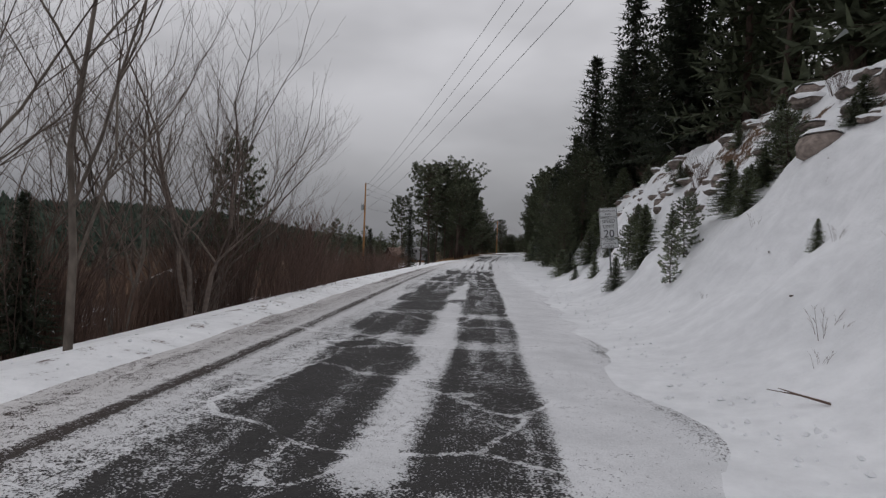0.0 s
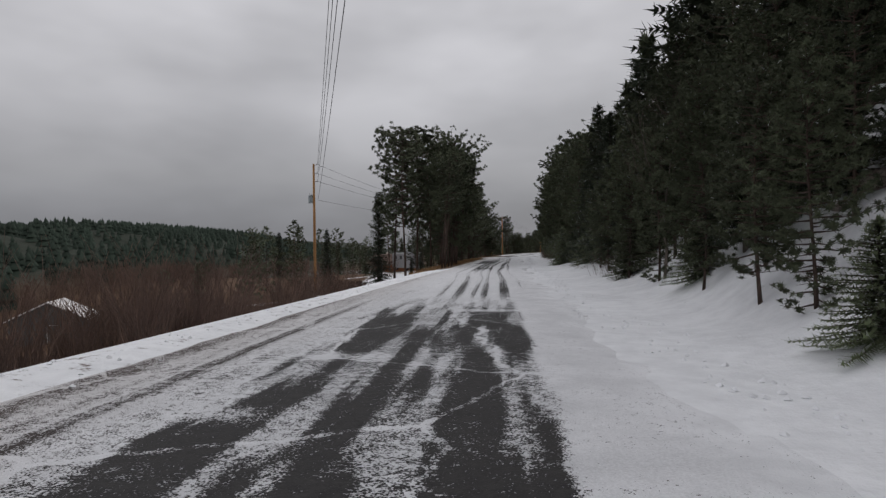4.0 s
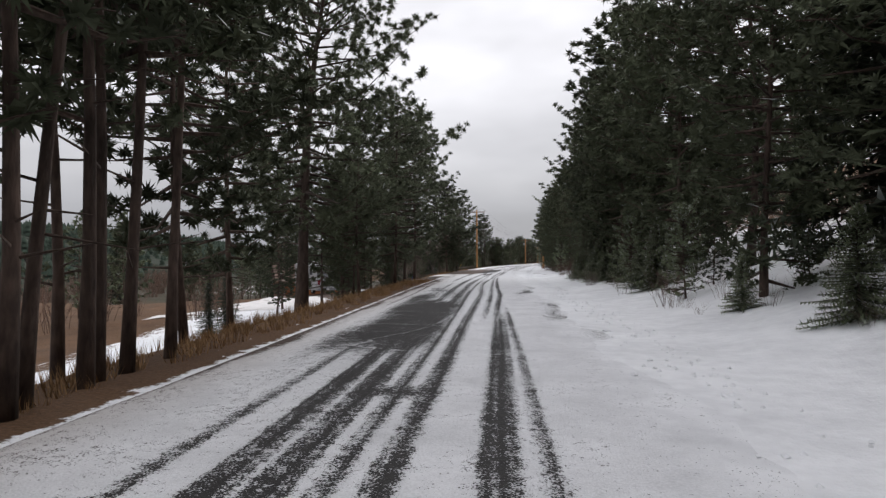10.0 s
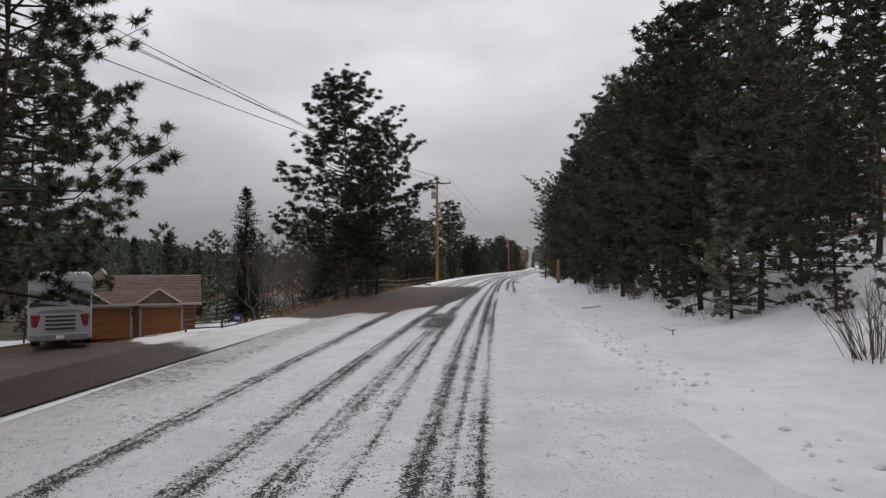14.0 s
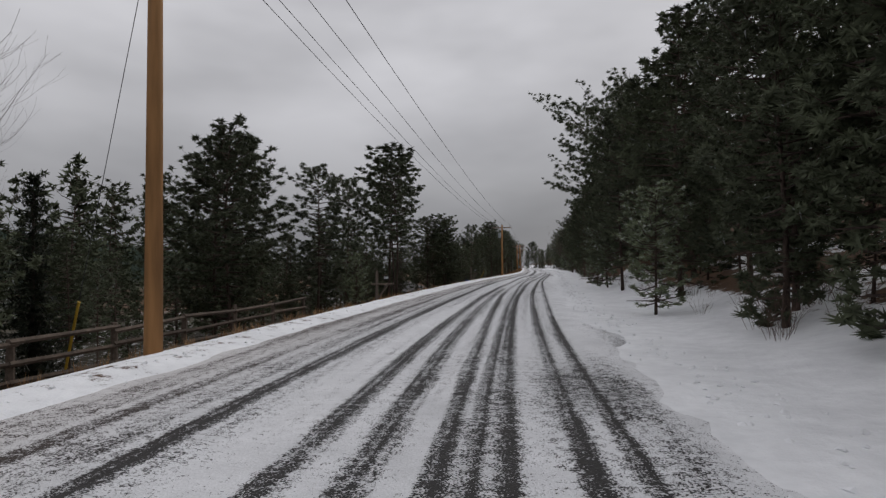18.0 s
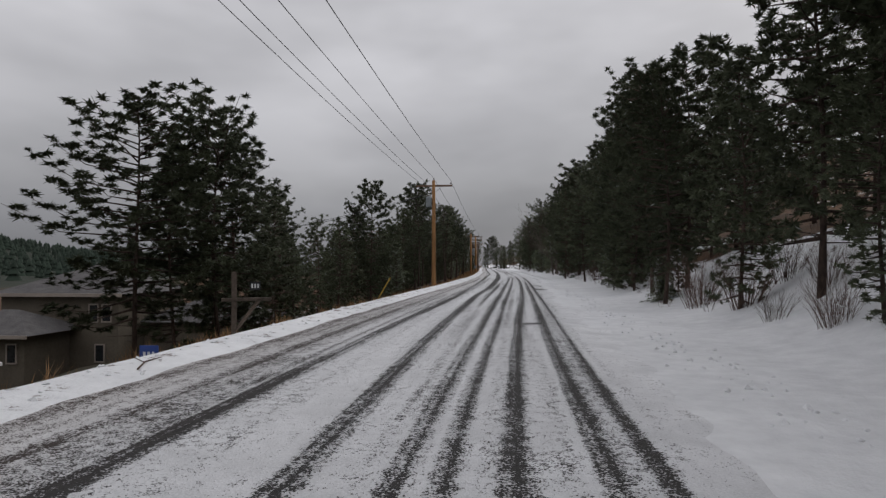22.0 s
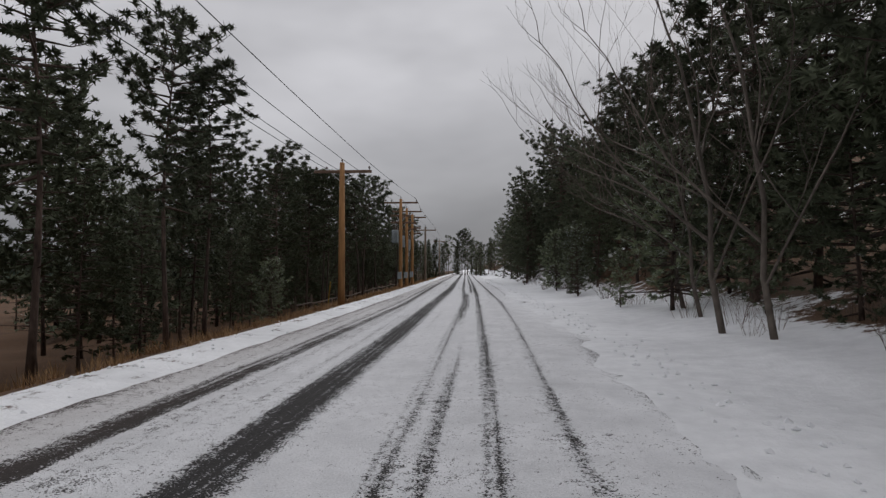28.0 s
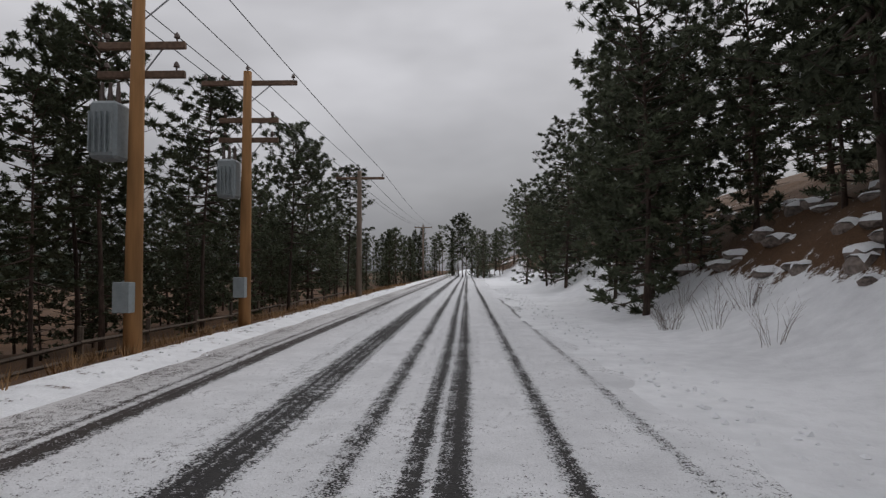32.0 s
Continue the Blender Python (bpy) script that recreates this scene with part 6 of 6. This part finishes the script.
def motorhome(u, s, z):
    x, y, _ = place(u, s)
    t = thing("motorhome", "large white and grey motorhome parked tail to the road", "motorhome")
    t.matrix_world = pose(x, y, z, 0, 0, 36)
    part("body", Build().prism([(-1.28, 0.45), (1.28, 0.45), (1.28, 3.35), (1.1, 3.55), (-1.1, 3.55), (-1.28, 3.35)], 0, 9.5), M_RV, t, bevel=0.05)
    b = Build()
    b.poly([(-0.75, -0.014, 2.95), (0.0, -0.014, 2.45), (0.6, -0.014, 2.12), (1.2, -0.014, 1.95), (1.2, -0.014, 2.2), (0.7, -0.014, 2.3), (0.1, -0.014, 2.58)])
    b.poly([(-1.22, -0.014, 1.98), (-0.6, -0.014, 2.02), (0.3, -0.014, 2.0), (-0.6, -0.014, 2.16), (-1.22, -0.014, 2.2)])
    part("swoosh", b, M_INK, t, "black sweeping stripe")
    b = Build()
    b.poly([(-0.6, -0.012, 2.98), (1.2, -0.012, 2.72), (1.2, -0.012, 2.24), (0.7, -0.012, 2.34), (0.1, -0.012, 2.62)])
    b.poly([(-1.22, -0.012, 2.24), (-0.5, -0.012, 2.18), (0.4, -0.012, 2.0), (-0.2, -0.012, 2.35), (-1.0, -0.012, 2.75), (-1.22, -0.012, 2.8)])
    part("colour_panel", b, M_RVGREY, t, "grey painted panel")
    part("rear_cap", Build().box((0, -0.02, 3.28), (2.3, 0.06, 0.3)), M_RV, t, bevel=0.03)
    part("hood_panel", Build().prism([(-0.95, 1.72), (0.95, 1.72), (0.7, 1.86), (-0.7, 1.86)], -0.03, 0.02), M_RVGREY, t)
    for yy in (2.2, 4.6, 7.4):
        part("side_window", Build().box((-1.29, yy, 2.55), (0.03, 1.1, 0.7)), M_INK, t, bevel=0.01)
    grille = part("grille", Build().box((0, -0.02, 1.25), (1.35, 0.05, 0.8)), M_RV, t, bevel=0.01)
    for k in range(4):
        part("slat", Build().box((0, -0.05, 0.97 + k * 0.19), (1.2, 0.03, 0.1)), M_INK, grille)
    for sx in (-1, 1):
        part("tail_lamp", Build().prism([(sx * 1.18, 1.66), (sx * 0.78, 1.62), (sx * 0.92, 1.05), (sx * 1.12, 1.1)][::sx], -0.06, 0.0), M_RED, t, "dark red tail lamp", bevel=0.03)
        for yy in (1.9, 7.2):
            wheel = part("tyre", Build().tube([(sx * 1.25, yy, 0.45), (sx * 0.95, yy, 0.45)], [0.45, 0.45], 18), M_RUBBER, t)
            part("rim", Build().tube([(sx * 1.26, yy, 0.45), (sx * 1.2, yy, 0.45)], [0.26, 0.26], 14), M_STEEL, wheel)
    bumper = part("bumper", Build().box((0, -0.08, 0.58), (2.3, 0.18, 0.3)), M_RVGREY, t, bevel=0.03)
    part("number_plate", Build().box((0, -0.18, 0.6), (0.32, 0.015, 0.16)), M_SIGN, bumper)
    part("hitch", Build().box((0.35, -0.25, 0.4), (0.12, 0.4, 0.1)), M_INK, bumper)
    part("roof_unit", Build().box((0, 4, 3.65), (0.9, 1.2, 0.25)), M_RV, t, bevel=0.05)
    return t


motorhome(-20.3, 114.8, float(ground_z(-20.3, 115)))

# ---- house below the road ----
M_STUCCO = material("tan_stucco", (0.13, 0.11, 0.085), 0.9, dark=0.8, light=1.12, scale=1.5, bump=0.25)
M_SHINGLE = material("grey_shingles", (0.10, 0.094, 0.094), 0.9, dark=0.65, light=1.3, scale=3, bump=0.4)


def hip(b, cx, cy, w, d, z, rise, over=0.5):
    w, d = w / 2 + over, d / 2 + over
    r = max(w - d, 0.0)
    e = [(cx - w, cy - d, z), (cx + w, cy - d, z), (cx + w, cy + d, z), (cx - w, cy + d, z)]
    k0, k1 = (cx - r * 0.8, cy, z + rise), (cx + r * 0.8 + 0.01, cy, z + rise)
    b.poly([e[0], e[1], k1, k0]).poly([e[1], e[2], k1]).poly([e[2], e[3], k0, k1]).poly([e[3], e[0], k0]).poly(e[::-1])
    return b


def hillside_house(u, s, z):
    x, y, _ = place(u, s)
    t = thing("hillside_house", "tan two-storey house with grey hip roofs below the road", "house")
    t.matrix_world = pose(x, y, z, 0, 0, -6)
    part("wall", Build().box((0, 3.5, 2.5), (7.4, 7, 5.0)), M_STUCCO, t)
    part("roof", hip(Build(), 0, 3.5, 7.4, 7, 5.0, 1.7), M_SHINGLE, t)
    bay = part("bay_wall", Build().box((-1.6, -1.6, 1.5), (4.6, 3.4, 3.0)), M_STUCCO, t)
    part("bay_roof", hip(Build(), -1.6, -1.6, 4.6, 3.4, 3.0, 1.2, 0.7), M_SHINGLE, bay, "grey hip roof dusted with snow")
    b = Build()
    part("fascia", b.box((0, -0.48, 4.95), (8.4, 0.06, 0.2)).box((-1.6, -3.98, 2.95), (6.0, 0.06, 0.18)), M_FASCIA, t)
    for cx, cy, cz in ((0.0, -3.32, 2.0), (2.2, -0.02, 3.9), (3.0, -0.02, 3.9), (2.6, -0.02, 1.6)):
        win = part("window", Build().box((cx, cy, cz), (0.5, 0.05, 0.9)), M_GLASS, t)
        b = Build()
        for sx in (-1, 1):
            b.box((cx + sx * 0.28, cy - 0.02, cz), (0.07, 0.08, 1.0))
        b.box((cx, cy - 0.02, cz - 0.5), (0.63, 0.1, 0.07)).box((cx, cy - 0.02, cz + 0.5), (0.63, 0.08, 0.07))
        part("frame", b, M_FASCIA, win)
    wing = part("wing_wall", Build().box((7.2, 5, 1.6), (7, 5, 3.2)), M_STUCCO, t)
    part("wing_roof", hip(Build(), 7.2, 5, 7, 5, 3.2, 1.4), M_SHINGLE, wing)
    return t


hillside_house(-26.6, 212, float(ground_z(-26, 212)) - 0.4)

# ---- rail fences ----
M_RAIL = material("weathered_fence_rail", (0.10, 0.078, 0.062), 0.95, dark=0.6, light=1.4, scale=3, bump=0.5, vary=0.25)


def rail_fence(points, rails=3, tall=1.05, label="weathered split-rail fence along the verge"):
    t = thing("rail_fence", label, "fence", "fences")
    r = random.Random(len(points))
    spots = [Vector(place(u, s)) for u, s in points]
    for p in spots:
        post = Build().tube([p - Vector((0, 0, 0.3)), p + Vector((0, 0, tall + r.uniform(-0.08, 0.08)))], [0.075, 0.065], 6)
        part("post", post, M_RAIL, t)
    for a, b in zip(spots, spots[1:]):
        for k in range(rails):
            h = tall * (0.28 + 0.31 * k)
            part("rail", Build().tube([a + Vector((0.05, -0.1, h + r.uniform(-0.05, 0.05))), b + Vector((0.05, 0.1, h + r.uniform(-0.05, 0.05)))], [0.055, 0.045], 5), M_RAIL, t)
    return t


rail_fence([(-8.0 - 0.25 * math.sin(s * 0.1), s) for s in np.arange(121, 156, 2.6)])
rail_fence([(-8.2, s) for s in np.arange(226, 250, 3.0)], 2, 0.9, "low weathered fence under the pines")
rail_fence([(-9.0, s) for s in np.arange(270, 330, 3.0)], 2, 1.0, "low rail fence behind the power poles")
rail_fence([(u, 128.5 + (u + 9) * 0.1) for u in np.arange(-21, -7, 2.4)], 3, 1.0, "dark rail fence beside the drive")

# ---- posts and markers ----
M_YELLOW = material("yellow_guy_guard", (0.42, 0.27, 0.03), 0.5, dark=0.85, light=1.1, scale=3, bump=0.05)
M_BLUE = material("blue_sign_sheeting", (0.03, 0.06, 0.22), 0.45, dark=0.9, light=1.1, scale=3, bump=0.03)


def guy_wire(u, s, pole_key, high):
    x, y, z = place(u, s, 0.05)
    pu, ps, ph, _ = POLES[pole_key]
    px, py, pz = place(pu, ps)
    t = thing("guy_wire", "steel guy wire with a yellow guard tube", "guy wire", "guy wires")
    a, b = Vector((x, y, z)), Vector((px, py, pz + high))
    part("strand", Build().tube([a, b], [0.007, 0.007], 4), M_WIRE, t)
    part("guard", Build().tube([a.lerp(b, 0.01), a + (b - a).normalized() * 2.3], [0.03, 0.03], 8), M_YELLOW, t, "yellow plastic guard")
    return t


guy_wire(-9.5, 144.5, "drive", 7.5)
guy_wire(-8.2, 211.5, "bend", 5.6)
guy_wire(-8.0, 272.5, "straight", 5.6)


def stub_pole(u, s, h):
    x, y, z = place(u, s, 0.3)
    t = tagged(new("wooden_post", Build().tube([(0, 0, 0), (0, 0, h * 0.5), (0, 0, h + 0.28), (0, 0, h + 0.3)], [0.13, 0.125, 0.12, 0.10], 12).mesh("wooden_post", M_POLE, True)), "short orange-brown wooden post standing in snow", "post")
    t.matrix_world = pose(x, y, z)
    return t


stub_pole(4.3, 134.0, 1.75)


def bracket_post(u, s):
    x, y, z = place(u, s, 0.2)
    t = thing("mailbox_stand", "brown timber post and bracket with a dark plate", "post")
    t.matrix_world = pose(x, y, z, 0, 0, 20)
    part("post", Build().box((0, 0, 0.75), (0.11, 0.11, 1.5)), M_RAIL, t, bevel=0.01)
    part("shelf", Build().box((0.25, 0, 0.92), (1.0, 0.12, 0.07)), M_RAIL, t, bevel=0.01)
    part("strut", Build().tube([(0.05, 0, 0.3), (0.5, 0, 0.9)], [0.04, 0.04], 5), M_RAIL, t)
    plate = part("plate", Build().box((0.42, 0, 1.2), (0.22, 0.02, 0.18)), M_INK, t, "black plate")
    b = Build()
    for k in range(3):
        b.box((0.36 + 0.06 * k, -0.012, 1.2), (0.035, 0.004, 0.09))
    part("bar", b, M_SIGN, plate)
    return t


bracket_post(-5.8, 189.5)
bracket_post(-6.2, 158.5)


def blue_marker(u, s, h, group=""):
    x, y, z = place(u, s, 0.1)
    t = thing("marker_sign", "small round-edged blue marker sign on a post", "sign", "blue marker signs")
    t.matrix_world = pose(x, y, z)
    part("post", Build().box((0, 0.02, h / 2), (0.04, 0.03, h)), M_POST, t)
    plate = part("plate", Build().box((0, 0, h - 0.1), (0.3, 0.012, 0.3)), M_BLUE, t, bevel=0.005)
    b = Build()
    for k in range(3):
        b.box((-0.07 + 0.07 * k, -0.009, h - 0.1), (0.04, 0.003, 0.1))
    part("bar", b, M_SIGN, plate)
    return t


blue_marker(-9.3, 109.5, 0.75)
blue_marker(-5.7, 186.4, 0.2)

# ---- small growth and rubble, too many to count ----
M_GRASS = material("dead_grass", (0.26, 0.155, 0.075), 0.9, dark=0.6, light=1.3, scale=3, bump=0)
M_WILLOW = material("willow_twigs", (0.13, 0.082, 0.062), 0.9, dark=0.55, light=1.4, scale=0.3, bump=0)
M_SNOWLUMP = material("snow_lumps", (0.78, 0.79, 0.81), 0.9, dark=0.85, light=1.06, scale=5, bump=0.3)
grow_rng = random.Random(17)


def scatter_stuff(name, mats, label, category, spots, builds):
    heap, rows = Heap(), np.array(spots)
    X, Z = road_x(rows[:, 1]) + rows[:, 0], ground_z(rows[:, 0], rows[:, 1]) - 0.03
    for (u, s, k, size), x, z in zip(rows, X, Z):
        heap.add(builds[int(k)], pose(x, s, z, 0, 0, grow_rng.uniform(0, 360)) @ Matrix.Diagonal((size, size, size, 1)), 0)
    return heap.make(name, mats, label, category)


def grass_tuft(seed):
    r = random.Random(seed)
    b = Build()
    for k in range(16):
        a, lean = r.uniform(0, 6.28), r.uniform(0.1, 0.8)
        root = Vector((r.uniform(-0.12, 0.12), r.uniform(-0.12, 0.12), 0))
        b.blade(root, root + Vector((math.cos(a) * lean, math.sin(a) * lean, 1)).normalized() * r.uniform(0.15, 0.35), 0.018, Vector((math.sin(a), -math.cos(a), 0)))
    return b


GRASS = [grass_tuft(k) for k in range(4)]
spots = []
for first, last, near, far, n in ((38, 88, 4.3, 6.2, 800), (104, 134, 5.6, 12, 500), (134, 240, 6.2, 9.5, 900), (238, 335, 5.1, 9.5, 1700)):
    for _ in range(n):
        s = grow_rng.uniform(first, last)
        spots.append((-grow_rng.uniform(near, far), s, grow_rng.randrange(4), grow_rng.uniform(0.5, 1.25)))
scatter_stuff("verge_grass", (M_GRASS,), "dead golden-brown grass along the verge", "grass", spots, GRASS)

WILLOWS = [bush_mesh(81 + k, 2.6, 18, 0.022, 0.45) for k in range(3)]
spots = [(-grow_rng.uniform(15, 70) , grow_rng.uniform(-60, 95), grow_rng.randrange(3), grow_rng.uniform(0.7, 1.4)) for _ in range(380)]
spots = [q for q in spots if not (2 < q[1] < 84 and -64 < q[0] < -13)]
spots += [(-grow_rng.uniform(62, 80), grow_rng.uniform(-60, 170), grow_rng.randrange(3), grow_rng.uniform(1.2, 1.9)) for _ in range(260)]
spots += [(-grow_rng.uniform(8, 17), grow_rng.choice((grow_rng.uniform(-26, -7), grow_rng.uniform(5, 30))), grow_rng.randrange(3), grow_rng.uniform(0.45, 0.9)) for _ in range(240)]
scatter_stuff("willow_scrub", (M_WILLOW,), "leafless brown willow scrub on the valley floor", "scrub", spots, WILLOWS)
SCRUB = [bush_mesh(91 + k, 1.0, 12, 0.005, 0.9) for k in range(3)]
spots = []
for _ in range(420):
    s = grow_rng.uniform(24, 330)
    toe = float(np.interp(s, BANK[:, 0], BANK[:, 1]))
    spots.append((toe + 0.6 + 5 * grow_rng.random() ** 1.3, s, grow_rng.randrange(3), grow_rng.uniform(0.3, 1.1)))
scatter_stuff("bank_scrub", (M_TWIG,), "thin brown scrub on the snowy bank", "scrub", spots, SCRUB)


def lump(seed):
    bm = bmesh.new()
    bmesh.ops.create_icosphere(bm, subdivisions=1, radius=0.5)
    b = Build()
    for v in bm.verts:
        b.v.append(Vector((v.co.x, v.co.y, v.co.z * 0.6)) * (1 + 0.5 * noise.noise(v.co * 2 + Vector((seed, 0, 0)))))
    b.f = [tuple(v.index for v in f.verts) for f in bm.faces]
    bm.free()
    return b


LUMPS = [lump(k * 3.3) for k in range(5)]
spots = []
for _ in range(2600):
    s = grow_rng.uniform(-28, 325)
    if 38 < s < 128 and grow_rng.random() < 0.8:
        continue
    edge = float(np.interp(s, FALL[:, 0], FALL[:, 1]))
    spots.append((-edge + grow_rng.gauss(0.05, 0.3), s, grow_rng.randrange(5), 0.03 + 0.13 * grow_rng.random() ** 3))
for _ in range(2600):
    s = grow_rng.uniform(-28, 325)
    toe = float(np.interp(s, BANK[:, 0], BANK[:, 1]))
    spots.append((toe + grow_rng.gauss(-0.1, 0.45), s, grow_rng.randrange(5), 0.025 + 0.13 * grow_rng.random() ** 3))
scatter_stuff("snow_rubble", (M_SNOWLUMP,), "ploughed lumps of snow along both edges", "snow", spots, LUMPS)

# brush pile, fallen branches
pile = thing("brush_pile", "heap of cut grey pine branches beside the road", "brush pile")
pile.matrix_world = Matrix.Translation(place(-17, 60.5, 0.1)) @ Matrix.Diagonal((1.7, 1.7, 1.9, 1))
for k in range(34):
    a = grow_rng.uniform(0, 6.28)
    p = Vector((grow_rng.uniform(-1.4, 1.4), grow_rng.uniform(-1.2, 1.2), grow_rng.uniform(0, 0.7)))
    d = Vector((math.cos(a), math.sin(a), grow_rng.uniform(-0.2, 0.35))) * grow_rng.uniform(0.5, 1.3)
    part("branch", Build().tube([p, p + d, p + d * 1.7 + Vector((0, 0, 0.12))], [0.03, 0.02, 0.006], 5), M_TWIG, pile)
bough = Build()
for k in range(150):
    tuft(bough, Vector((grow_rng.uniform(-1.5, 1.5), grow_rng.uniform(-1.2, 1.2), grow_rng.uniform(0.1, 0.75))), Vector((grow_rng.uniform(-1, 1), grow_rng.uniform(-1, 1), 0.3)), 0.3, 9, grow_rng)
part("bough", bough, M_TWIG, pile)
for u, s, long, a in ((2.9, 108.2, 1.6, 40), (3.6, 100.5, 1.2, 70), (4.2, -19, 0.9, 10), (5.0, -16.5, 0.5, 60), (-4.7, 184.5, 1.0, 100), (3.2, -22.0, 0.6, 120)):
    x, y, z = place(u, s)
    b = Build().tube([(0, 0, 0.02), (long * 0.5, 0.06, 0.04), (long, -0.03, 0.03)], [0.014, 0.011, 0.004], 5)
    b.tube([(long * 0.45, 0.06, 0.04), (long * 0.75, 0.3, 0.07)], [0.008, 0.003], 4)
    ob = tagged(new("fallen_branch", b.mesh("fallen_branch", M_TWIG)), "thin bare branch lying on the snow", "branch", "fallen branches")
    ob.matrix_world = pose(x, y, z, 0, 0, a)

# ---- far ridge ----
cones = Heap()
spire = Build()
for k in range(3):
    z0, z1, r0 = 0.05 + 0.28 * k, 0.52 + 0.24 * k, 0.30 - 0.08 * k
    start = len(spire.v)
    spire.v += [Vector((math.cos(a) * r0 * (1 + 0.25 * (j % 2)), math.sin(a) * r0 * (1 + 0.25 * (j % 2)), z0)) for j, a in enumerate(np.linspace(0, 2 * math.pi, 7)[:-1])] + [Vector((0, 0, z1))]
    spire.f += [(start + j, start + (j + 1) % 6, start + 6) for j in range(6)]
far_rng = random.Random(23)
far_s = [far_rng.uniform(-120, 620) for _ in range(5600)]
far_u = [-(72 + 240 * far_rng.random() ** 0.8) - max(s - 120, 0) * 0.25 for s in far_s]
for u, s, z in zip(far_u, far_s, ground_z(far_u, far_s)):
    k = far_rng.uniform(3.5, 6.5)
    cones.add(spire, Matrix.Translation((float(road_x(s)) + u, s, z - 0.4)) @ Matrix.Diagonal((k, k, k, 1)), 0)
M_FARWOOD = material("far_conifers", (0.030, 0.042, 0.032), 0.95, dark=0.6, light=1.5, scale=0.05, bump=0, spec=0.1)
cones.make("ridge_forest", (M_FARWOOD,), "dark conifer forest covering the far ridge", "forest")

# ---- models go, their copies stay ----
for m in MODELS:
    for o in (*m.children_recursive, m):
        bpy.data.objects.remove(o)
